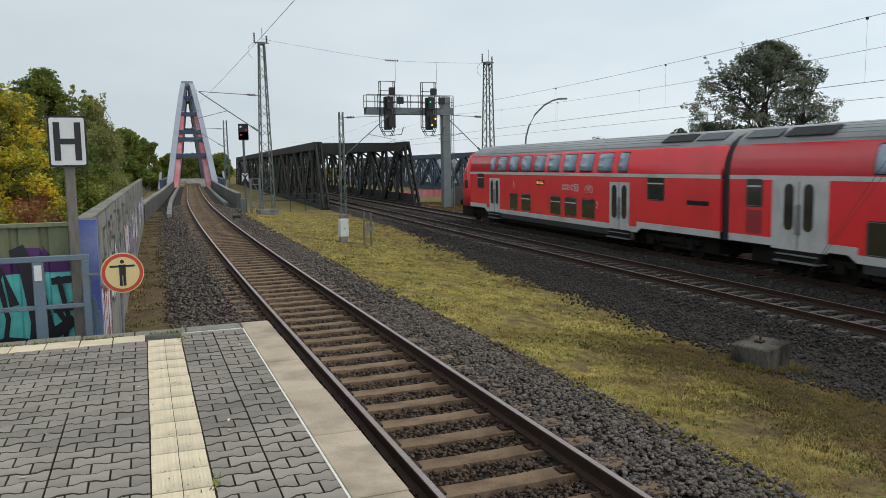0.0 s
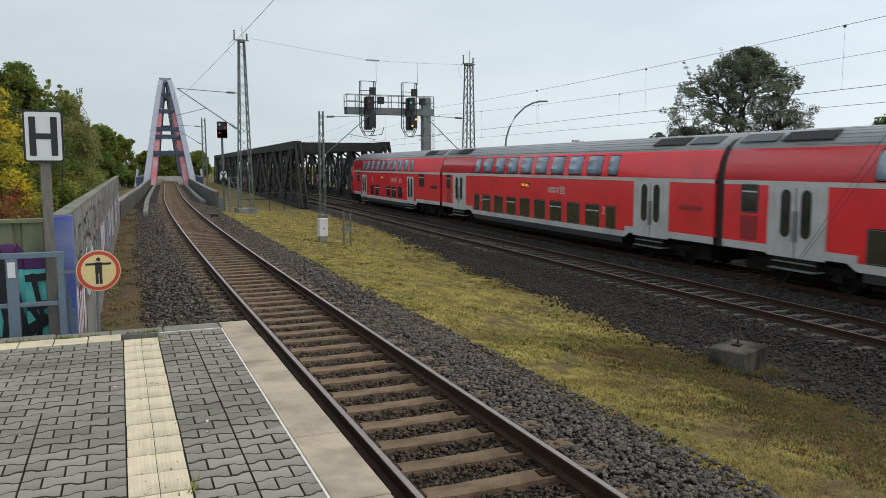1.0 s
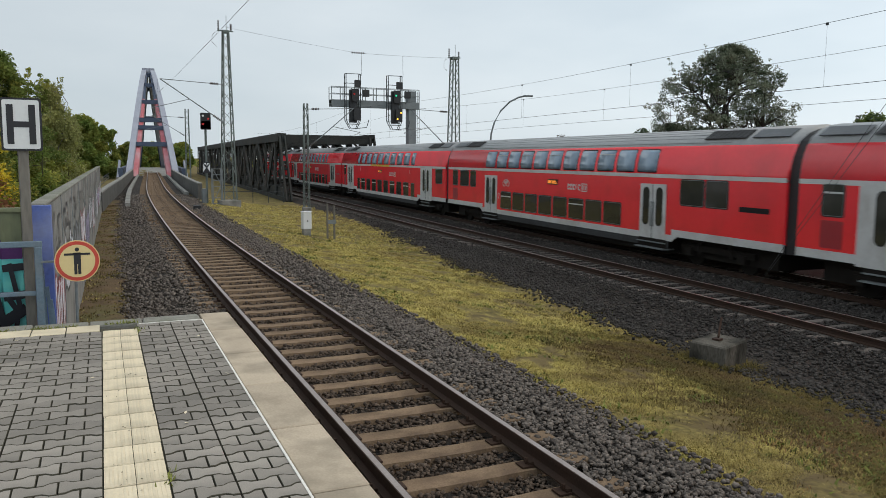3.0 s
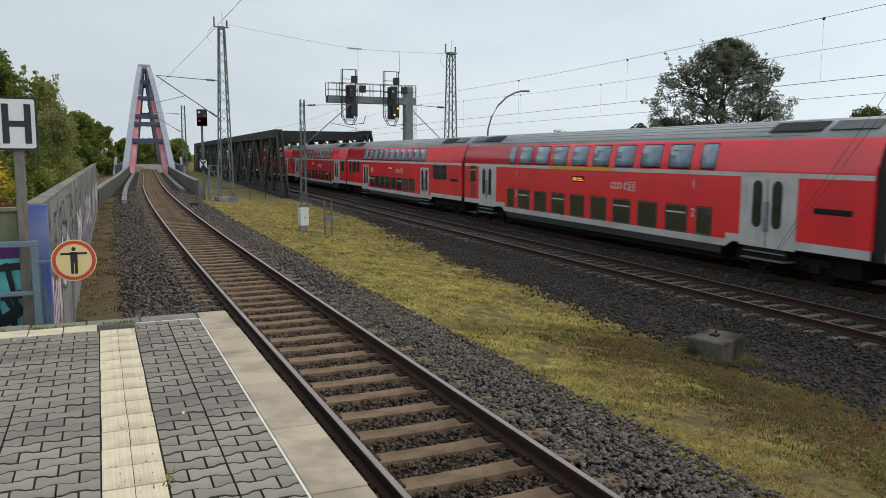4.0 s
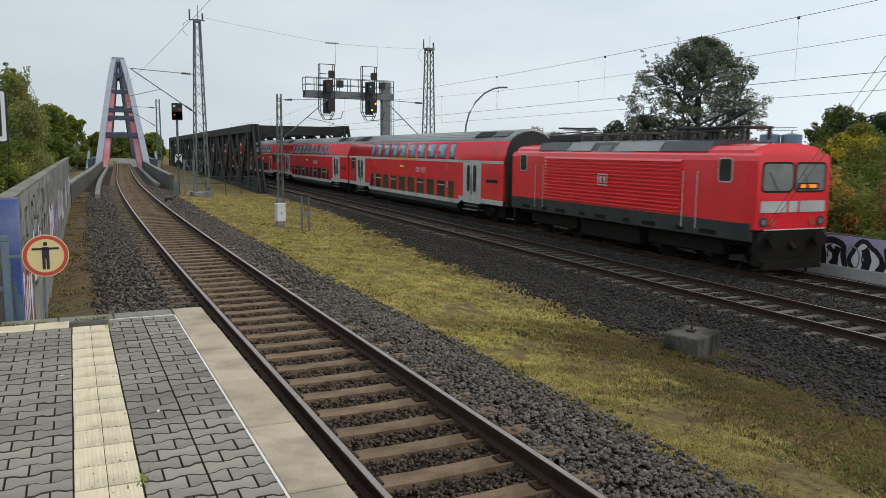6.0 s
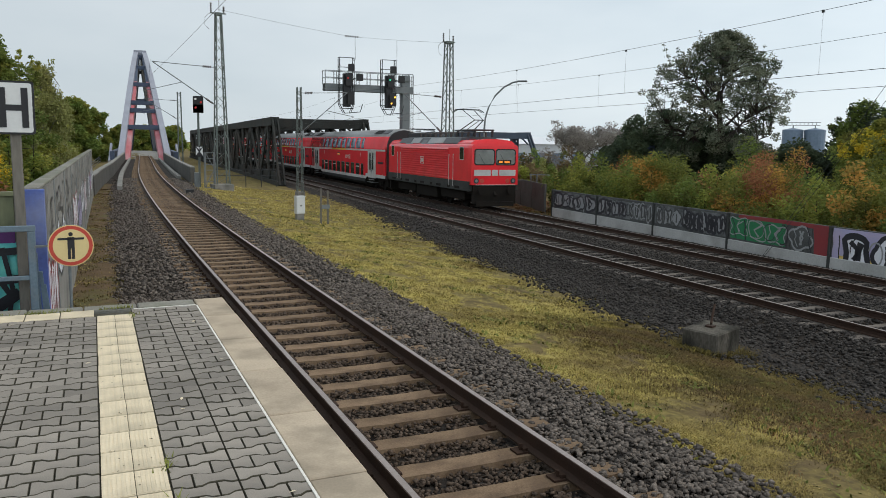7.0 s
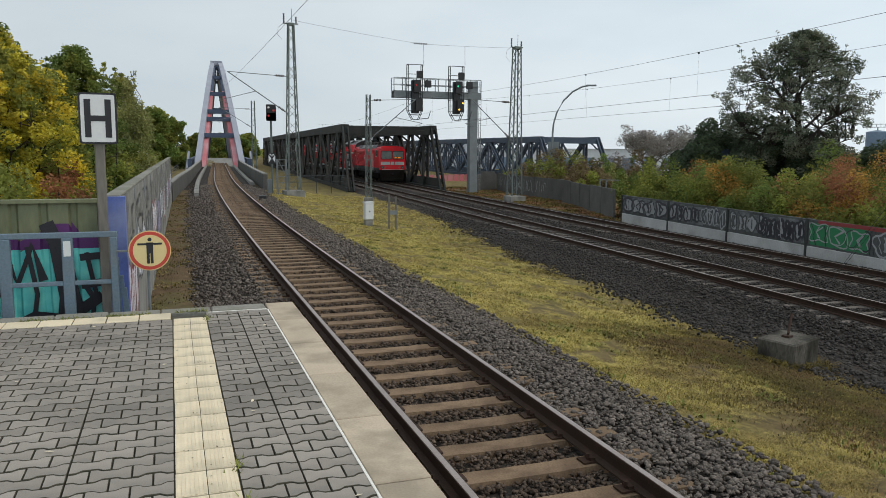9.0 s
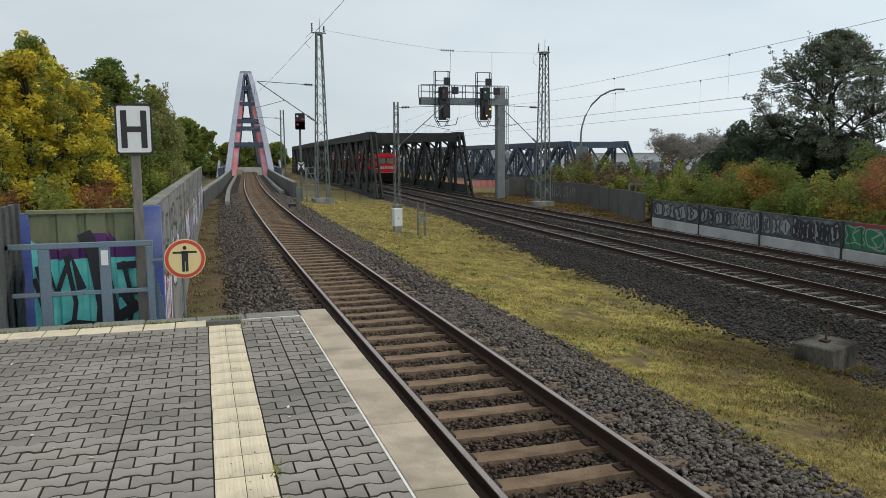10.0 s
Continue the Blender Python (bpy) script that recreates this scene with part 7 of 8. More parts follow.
# ---- bridges ----
def truss_bridge(name, label, x0, y0, width, length, z_low, z_top, panels, material, slope, deck, member=0.5, inset=True, plate=0.6):
    root = thing(name, label, "truss bridge", pose(x0, y0, 0, 0, 0, -math.degrees(math.atan(slope))))
    step = length / panels
    lean = step * 0.55
    for x in (-width / 2, width / 2):
        for z, nm, ya, yb in ((z_low, "bottom_chord", 0, length), (z_top, "top_chord", lean if inset else 0, length - lean)):
            bm = bmesh.new()
            box(bm, x - member * 0.55, x + member * 0.55, ya, yb, z - member * 0.6, z + member * 0.6)
            part(nm, bm, material, root)
        for k in range(panels + 1):
            y = k * step
            if 0 < k < panels:
                bm = bmesh.new()
                for s in (-1, 1):
                    bar(bm, (x + s * member * 0.36, y, z_low), (x + s * member * 0.36, y, z_top), member * 0.22, member * 0.9)
                n = 8
                for i in range(n):
                    za, zb = z_low + (z_top - z_low) * i / n, z_low + (z_top - z_low) * (i + 1) / n
                    s = 1 if i % 2 else -1
                    bar(bm, (x + s * member * 0.36, y, za), (x - s * member * 0.36, y, zb), 0.07)
                part("post", bm, material, root)
            if k < panels:
                up = k % 2 == 0
                ya, yb = (y, y + step)
                za, zb = (z_low, z_top) if up else (z_top, z_low)
                if k == 0 and inset:
                    yb = y + lean
                if k == panels - 1 and inset:
                    ya, za, zb = y + step - lean, z_top, z_low
                bm = bmesh.new()
                for s in (-1, 1):
                    bar(bm, (x + s * member * 0.36, ya, za), (x + s * member * 0.36, yb, zb), member * 0.22, member * 0.85)
                for i in range(9):
                    u = (i + 0.5) / 9
                    c = Vector((x, ya + (yb - ya) * u, za + (zb - za) * u))
                    box(bm, c.x - member * 0.36, c.x + member * 0.36, c.y - 0.07, c.y + 0.07, c.z - 0.1, c.z + 0.1)
                part("diagonal", bm, material, root)
                if 0 < k < panels - 1:
                    bm = bmesh.new()
                    bar(bm, (x, ya, zb), (x, yb, za), member * 0.3, member * 0.5)
                    part("counter_diagonal", bm, material, root)
    for k in range(panels + 1):
        y = min(max(k * step, lean), length - lean)
        bm = bmesh.new()
        box(bm, -width / 2, width / 2, y - 0.16, y + 0.16, z_top - 0.55 if k in (0, panels) else z_top - 0.3, z_top + 0.25)
        if k < panels:
            bar(bm, (-width / 2, y, z_top), (width / 2, y + step, z_top), 0.14)
            bar(bm, (width / 2, y, z_top), (-width / 2, y + step, z_top), 0.14)
        for s in (-1, 1):
            bar(bm, (s * width / 2, y, z_top - 1.3), (s * (width / 2 - 1.3), y, z_top - 0.2), 0.16)
        part("cross_beam", bm, material, root)
    for x in (-width / 2, width / 2):
        bm = bmesh.new()
        box(bm, x - 0.06, x + 0.06, 0.5, length - 0.5, z_low - 0.3, z_low + plate)
        part("side_plate", bm, material, root)
    bm = bmesh.new()
    box(bm, -width / 2 - 0.2, width / 2 + 0.2, 0.2, length - 0.2, z_low - 0.6, z_low - 0.35)
    part("deck", bm, deck, root)
    return root


def red_barrier():
    root = thing("site_fence", "faded red plank barrier under the blue truss", "barrier")
    for k in range(26):
        bm = bmesh.new()
        x = 27.8 + k * 0.9
        box(bm, x, x + 0.66, 92.0 + k * 0.25, 92.06 + k * 0.25, -2.2, -0.55)
        part("board", bm, M_ARCH_RED, root)


def arch_bridge():
    """Basket-handle arch bridge that carries the platform track."""
    slope = 0.0528
    y0 = 124.0
    root = thing("arch_bridge", "grey and faded red steel arch bridge over the platform track", "arch bridge",
                 pose(float(near_track(y0)), y0, 0, 0, 0, -math.degrees(math.atan(slope))))
    L, rise, w0, w1 = 110.0, 21.0, 3.4, 0.62
    def at(u):
        h = 4 * rise * u * (1 - u)
        return w0 + (w1 - w0) * h / rise, u * L, h - 1.0
    n = 36
    for s in (-1, 1):
        secs = []
        for k in range(n + 1):
            w, y, z = at(k / n)
            secs.append([(s * w - 0.42, y - 0.0, z - 0.75), (s * w + 0.42, y, z - 0.75), (s * w + 0.42, y, z + 0.75), (s * w - 0.42, y, z + 0.75)])
        bm = bmesh.new()
        loft(bm, secs, closed=True)
        arch = part("arch_rib", bm, M_ARCH, root, "grey box-section arch rib")
        # red inner web, dark towards the crown
        for nm, material, k0, k1 in (("red_inner_web", M_ARCH_RED, 0, 7), ("dark_inner_web", M_NAVY, 7, n)):
            secs = []
            for k in range(k0, k1 + 1):
                w, y, z = at(k / n)
                a, b = s * (w - 0.425), s * max(w - 1.25 + 0.6 * min(1, 3 * k / n), 0.06)
                secs.append([(a, y + 1.2, z - 0.7), (b, y + 1.2, z - 0.7), (b, y + 1.2, z + 0.5), (a, y + 1.2, z + 0.5)])
            bm = bmesh.new()
            loft(bm, secs, closed=True)
            part(nm, bm, material, arch, "faded red inner web" if k0 == 0 else "dark inner web")
        for k in range(3, n - 2, 2):
            w, y, z = at(k / n)
            bm = bmesh.new()
            bar(bm, (s * w, y, z), (s * 4.1, y, 0.4), 0.10, seg=6)
            part("hanger", bm, M_ARCH, root)
    for u in (0.072, 0.112, 0.133, 0.192, 0.27, 0.36, 0.5, 0.65, 0.8):
        w, y, z = at(u)
        bm = bmesh.new()
        box(bm, -w, w, y - 0.5, y + 0.5, z - 0.35, z + 0.35)
        part("cross_beam", bm, M_NAVY, root)
    for u in (0.40, 0.43, 0.46):
        w, y, z = at(u)
        bm = bmesh.new()
        box(bm, -w - 0.42, w + 0.42, y - 1.5, y + 1.5, z - 0.5, z + 0.78)
        part("crown_plate", bm, M_ARCH, root)
    bm = bmesh.new()
    box(bm, -5.0, 5.0, -2, L + 2, -1.6, -0.35)
    part("deck", bm, M_CONC, root)
    for s in (-1, 1):
        bm = bmesh.new()
        box(bm, s * 4.4 - 0.3, s * 4.4 + 0.3, -1, L, -0.4, 0.95)
        part("edge_girder", bm, M_NAVY, root, "navy edge girder")
    for s in (-1, 1):
        bm = bmesh.new()
        bar(bm, (s * 4.9, -1.5, -1.2), (s * 4.5, 0.6, 2.0), 0.25, 0.5)
        part("end_brace", bm, M_ARCH, root)


def approach():
    """Concrete parapets and the viaduct of the platform track up to the arch."""
    for s, ya, label in ((-1, 44.2, "grey concrete parapet with a dark top rail"), (1, 58.0, "grey concrete parapet with a dark top rail")):
        root = thing("parapet", label, "parapet", kind="structure")
        y = ya
        while y < 123:
            y2 = min(y + 6, 123.5)
            side = np.interp(y, [44, 70], [3.42, 2.8]) if s < 0 else 2.75
            side2 = np.interp(y2, [44, 70], [3.42, 2.8]) if s < 0 else 2.75
            xa, xb = float(near_track(y) + s * side), float(near_track(y2) + s * side2)
            za, zb = (0.72, 0.72)
            bm = bmesh.new()
            secs = [[(x - 0.15, yy, -1.2), (x + 0.15, yy, -1.2), (x + 0.15, yy, z), (x - 0.15, yy, z)] for x, yy, z in ((xa, y + 0.02, za), (xb, y2 - 0.02, zb))]
            loft(bm, secs, closed=True)
            part("parapet_panel", bm, M_GREYFENCE, root)
            bm = bmesh.new()
            bar(bm, (xa, y, 0.76), (xb, y2, 0.76), 0.3, 0.08)
            part("coping", bm, M_CONC, root)
            y = y2
        # low inner kerb
        r2 = thing("cable_trough", "low concrete cable trough beside the ballast", "cable trough", kind="structure")
        y = ya + 4
        while y < 123:
            xa, xb = float(near_track(y)) + s * 2.05, float(near_track(y + 6)) + s * 2.05
            bm = bmesh.new()
            bar(bm, (xa, y, -0.12), (xb, y + 6, -0.12), 0.28, 0.22)
            part("trough_cover", bm, M_CONC, r2)
            y += 6
    bm = bmesh.new()
    for s in (-1, 1):
        for yy in (50, 54, 58):
            bar(bm, (float(near_track(yy)) - 4.6, yy, -1.0), (float(near_track(yy)) - 4.6, yy, 0.45), 0.06)
    for z in (-0.1, 0.2, 0.45):
        bar(bm, (float(near_track(48)) - 4.7, 48, z), (float(near_track(110)) - 5.4, 110, z), 0.05)
    solid("steel_railing", bm, M_DARKSTEEL, "dark steel railing behind the parapet", "railing")


# ---- trees and shrubs ----
def leaf_mat(name, a, b, c=None, ca=0.0):
    return mat(name, a, 0.7, second=b, scale=0.6, fine=2.5, amount=1.0, bump=0, vary=0.5, dirt=c or a, dirt_scale=0.4, dirt_amount=ca, thin=0.42)


L_GREEN = leaf_mat("green_leaves", (0.19, 0.25, 0.06), (0.105, 0.15, 0.04), (0.33, 0.31, 0.07), 0.5)
L_YELLOW = leaf_mat("yellow_autumn_leaves", (0.72, 0.56, 0.05), (0.36, 0.36, 0.06), (0.78, 0.48, 0.04), 0.6)
L_OLIVE = leaf_mat("olive_leaves", (0.29, 0.31, 0.065), (0.15, 0.18, 0.042), (0.46, 0.36, 0.085), 0.5)
L_DARK = leaf_mat("dark_green_leaves", (0.085, 0.115, 0.068), (0.037, 0.053, 0.034), (0.10, 0.122, 0.06), 0.5)
L_GREY = leaf_mat("grey_green_thinning_leaves", (0.20, 0.22, 0.16), (0.105, 0.125, 0.088), (0.18, 0.17, 0.10), 0.5)
L_RED = leaf_mat("russet_leaves", (0.36, 0.15, 0.075), (0.19, 0.095, 0.05), (0.40, 0.24, 0.07), 0.5)
L_ORANGE = leaf_mat("orange_leaves", (0.46, 0.24, 0.06), (0.24, 0.19, 0.05), (0.32, 0.31, 0.07), 0.5)
L_TAN = leaf_mat("brown_thin_leaves", (0.24, 0.17, 0.09), (0.13, 0.10, 0.06), (0.2, 0.18, 0.08), 0.5)
L_WILLOW = leaf_mat("birch_leaves", (0.42, 0.42, 0.16), (0.22, 0.24, 0.09), (0.5, 0.44, 0.16), 0.5)
L_HEDGE = leaf_mat("hedge_leaves", (0.20, 0.215, 0.05), (0.085, 0.105, 0.028), (0.33, 0.26, 0.065), 0.5)
L_TWIGS = leaf_mat("grey_twig_haze", (0.27, 0.25, 0.235), (0.19, 0.175, 0.16), (0.24, 0.22, 0.17), 0.4)
M_BARK = mat("dark_bark", (0.06, 0.05, 0.042), 0.9, second=(0.03, 0.025, 0.022), scale=4, fine=30, stretch=(1, 1, 0.25), amount=0.9, bump=0.4)
M_BIRCH = mat("pale_birch_bark", (0.42, 0.40, 0.37), 0.8, second=(0.16, 0.15, 0.14), scale=3, fine=14, stretch=(1, 1, 2.5), amount=1.0, bump=0.2)
M_TWIG = mat("grey_twigs", (0.13, 0.115, 0.10), 0.9, second=(0.085, 0.075, 0.065), bump=0.1)


def leaf_cloud(centres, radii, per, size, seed, droop=0.0, squash=0.8):
    """Small leaves, two triangles each, gathered in clumps."""
    rs = np.random.RandomState(seed)
    radii = np.asarray(radii)
    count = np.maximum(3, per * (radii / radii.mean()) ** 2).astype(int)
    c = np.repeat(np.asarray(centres), count, 0)
    r = np.repeat(radii, count)
    n = len(c)
    d = rs.normal(0, 1, (n, 3))
    d /= np.linalg.norm(d, axis=1)[:, None]
    p = c + d * (r * rs.uniform(0.15, 1.0, n) ** 0.55)[:, None] * np.array([1, 1, squash])
    p[:, 2] -= droop * rs.uniform(0, 1, n) * r
    u = rs.normal(0, 1, (n, 3))
    u[:, 2] *= 0.6 if not droop else 1.6
    u /= np.linalg.norm(u, axis=1)[:, None]
    w = np.cross(u, rs.normal(0, 1, (n, 3)))
    w /= np.linalg.norm(w, axis=1)[:, None] + 1e-9
    s = (size * rs.uniform(0.55, 1.35, n))[:, None]
    v = np.stack([p - u * s, p + w * s * 0.5, p + u * s, p - w * s * 0.5], 1).reshape(-1, 3)
    return v, np.arange(n * 4).reshape(-1, 4)


def grow(rnd, start, direction, length, radius, depth, segs, tips, split=3, rise=0.25, spread=0.75):
    """A limb and its branches; adds (points, radii) and the tips."""
    pts, rad, p, d = [start.copy()], [radius], start.copy(), direction.normalized()
    n = 4
    for k in range(n):
        d = (d + Vector((rnd.uniform(-1, 1), rnd.uniform(-1, 1), rnd.uniform(-0.5, 1) * rise * 2)) * 0.2).normalized()
        p = p + d * (length / n)
        pts.append(p.copy())
        rad.append(radius * (1 - 0.55 * (k + 1) / n))
    segs.append((pts, rad))
    if depth == 0:
        tips.append(p)
        tips.append(pts[-2])
        return
    for k in range(split):
        a = rnd.uniform(0, 6.28)
        side = Vector((math.cos(a), math.sin(a), rise))
        base = pts[rnd.choice((2, 3, 4))] if k else pts[-1]
        grow(rnd, base, d * (1 - spread) + side * spread, length * rnd.uniform(0.55, 0.8), radius * 0.5, depth - 1, segs, tips, split, rise, spread)


def tree(name, label, x, y, h, crown, leaves, seed, depth=3, per=70, leaf=0.16, clump=0.9, trunk=None, bark=None, droop=0.0, split=3, z=None, fork=0.3, rise=0.35):
    rnd = random.Random(seed)
    z = float(ground_z(x, y)) if z is None else z
    root = thing(name, label, "tree" if h > 4 else "shrub", pose(x, y, z - 0.1))
    segs, tips = [], []
    stem = [(Vector((0, 0, -0.3)), trunk or h * 0.03), (Vector((rnd.uniform(-0.1, 0.1), rnd.uniform(-0.1, 0.1), h * fork)), (trunk or h * 0.03) * 0.75)]
    segs.append(([s[0] for s in stem], [s[1] for s in stem]))
    arms = 5 if depth > 2 else 4
    for k in range(arms):
        a = 6.28 * k / arms + rnd.uniform(-0.4, 0.4)
        out = rnd.uniform(0.35, 1.0)
        d = Vector((math.cos(a) * out * crown / (h * 0.4), math.sin(a) * out * crown / (h * 0.4), rnd.uniform(0.7, 1.2)))
        grow(rnd, stem[1][0] * rnd.uniform(0.75, 1.0), d, h * rnd.uniform(0.32, 0.42), (trunk or h * 0.03) * 0.5, depth - 1, segs, tips, split, rise)
    bm = bmesh.new()
    for pts, rad in segs:
        tube(bm, pts, rad, 5)
    part("trunk", bm, bark or M_BARK, root)
    tips = [t for t in tips if t.z > h * 0.12]
    top = max(t.z for t in tips)
    f = h / (top + clump * 0.5)
    cs = np.array([(t.x, t.y, t.z * min(f, 1.15)) for t in tips])
    if leaves is not None:
        groups = leaves if isinstance(leaves, (list, tuple)) else [leaves]
        rs = np.random.RandomState(seed)
        pick = rs.randint(0, len(groups), len(cs))
        for g, material in enumerate(groups):
            sub = cs[pick == g]
            if len(sub) == 0:
                continue
            v, fa = leaf_cloud(sub, rs.uniform(0.55, 1.2, len(sub)) * clump, per, leaf, seed + g, droop)
            ob = new("crown", many("crown", v, fa, material))
            ob.parent = root
    return root


def full_tree(label, x, y, z_top, r, leaves, seed, clumps=60, per=90, leaf=0.11, clump=0.55, low=0.25, bark=None, trunk=0.16, droop=0.0, taper=1.0, z=None, shoots=9):
    """A tree whose limbs reach clumps of leaves spread through an uneven crown."""
    rnd = random.Random(seed)
    z = float(ground_z(x, y)) if z is None else z
    h = z_top - z
    root = thing("tree", label, "tree", pose(x, y, z - 0.1))
    bm = bmesh.new()
    stem = [Vector((0, 0, -0.4))] + [Vector((rnd.uniform(-0.06, 0.06) * r, rnd.uniform(-0.06, 0.06) * r, h * k / 5)) for k in range(1, 5)] + [Vector((0, 0, h * 0.93))]
    tube(bm, stem, [trunk * f for f in (1.1, 0.95, 0.8, 0.55, 0.32, 0.1)], 7)
    cs, rr = [], []
    nodes = [(p, 0.5) for p in stem[2:]]
    for k in range(9):
        a, u = 2.4 * k + rnd.uniform(-0.4, 0.4), (k + 0.5) / 9
        s0 = Vector((0, 0, h * (low * 0.7 + 0.45 * u)))
        end = Vector((r * 0.72 * math.cos(a) * (1 - 0.35 * u), r * 0.72 * math.sin(a) * (1 - 0.35 * u), h * (low + 0.16 + (0.72 - low) * u)))
        way = [s0]
        for f in (0.3, 0.55, 0.78, 1.0):
            bow = Vector((rnd.uniform(-0.07, 0.07), rnd.uniform(-0.07, 0.07), 0.10 * math.sin(math.pi * f))) * r
            way.append(s0.lerp(end, f) + bow)
        tube(bm, way, [trunk * g for g in (0.45, 0.34, 0.26, 0.18, 0.08)], 6)
        nodes += [(p, 0.25) for p in way[2:]] + [(way[2].lerp(way[3], 0.5), 0.25), (way[3].lerp(way[4], 0.5), 0.2)]
    # shoots that stand out of the crown's outline
    for k in range(shoots):
        a, q = rnd.uniform(0, 6.28), r * math.sqrt(rnd.uniform(0.0, 0.6))
        p = Vector((q * math.cos(a), q * math.sin(a), h * rnd.uniform(0.62, 0.8)))
        tip = Vector((p.x * rnd.uniform(1.0, 1.35), p.y * rnd.uniform(1.0, 1.35), h * rnd.uniform(0.93, 1.07) * (1 - 0.22 * q / r)))
        tube(bm, [p, tip], [trunk * 0.1, trunk * 0.02], 4)
        for f in (0.2, 0.45, 0.68, 0.86, 1.0):
            cs.append(tuple(p.lerp(tip, f)))
            rr.append(clump * (0.75 - 0.4 * f))
    for k in range(clumps):
        u = rnd.random() ** 0.8
        a = 2.4 * k + rnd.uniform(-0.5, 0.5)
        shape = (math.sin(math.pi * min(1, 0.12 + 0.88 * u)) ** 0.6) * (1 - 0.25 * u * taper)
        q = r * shape * math.sqrt(rnd.uniform(0.08, 1.0)) * (1 + 0.22 * math.sin(3 * a + seed))
        c = Vector((q * math.cos(a), q * math.sin(a), h * (low + (0.97 - low) * u)))
        cs.append(tuple(c))
        rr.append(clump * rnd.uniform(0.5, 1.3))
        s0, g = min(nodes, key=lambda nd: (nd[0] - c).length + (0.6 * r if nd[0].z > c.z else 0))
        mid = s0.lerp(c, 0.5) + Vector((rnd.uniform(-0.06, 0.06), rnd.uniform(-0.06, 0.06), rnd.uniform(0.0, 0.1))) * r
        t = trunk * 0.16
        tube(bm, [s0, mid, c], [t, t * 0.6, t * 0.2], 5)
    part("trunk", bm, bark or M_BARK, root)
    groups = leaves if isinstance(leaves, (list, tuple)) else [leaves]
    cs, rr = np.array(cs), np.array(rr)
    pick = np.random.RandomState(seed).randint(0, len(groups), len(cs))
    for g, material in enumerate(groups):
        if (pick == g).any():
            v, fa = leaf_cloud(cs[pick == g], rr[pick == g], per, leaf, seed + g, droop, 0.75)
            ob = new("crown", many("crown", v, fa, material))
            ob.parent = root
    return root


def shrub(label, x, y, w, h, leaves, seed, per=150, leaf=0.09, z=None):
    rnd = random.Random(seed)
    z = float(ground_z(x, y)) if z is None else z
    root = thing("shrub", label, "shrub", pose(x, y, z))
    cs, rr = [], []
    bm = bmesh.new()
    for k in range(14):
        a, r = rnd.uniform(0, 6.28), w / 2 * math.sqrt(rnd.random())
        top = h * rnd.uniform(0.45, 1.0) * (1 - 0.35 * (r / (w / 2)) ** 2)
        p = Vector((r * math.cos(a), r * math.sin(a), top))
        tube(bm, [(p.x * 0.4, p.y * 0.4, -0.2), (p.x * 0.8, p.y * 0.8, top * 0.5), (p.x, p.y, top)], [0.03, 0.02, 0.008], 4)
        for f in (1.0, 0.72, 0.42):
            cs.append((p.x * (0.6 + 0.4 * f), p.y * (0.6 + 0.4 * f), top * f))
            rr.append(w * rnd.uniform(0.10, 0.19))
    part("stem", bm, M_BARK, root)
    groups = leaves if isinstance(leaves, (list, tuple)) else [leaves]
    cs, rr = np.array(cs), np.array(rr)
    pick = np.random.RandomState(seed).randint(0, len(groups), len(cs))
    for g, material in enumerate(groups):
        if (pick == g).any():
            v, fa = leaf_cloud(cs[pick == g], rr[pick == g], per, leaf, seed + g, squash=1.1)
            ob = new("foliage", many("foliage", v, fa, material))
            ob.parent = root


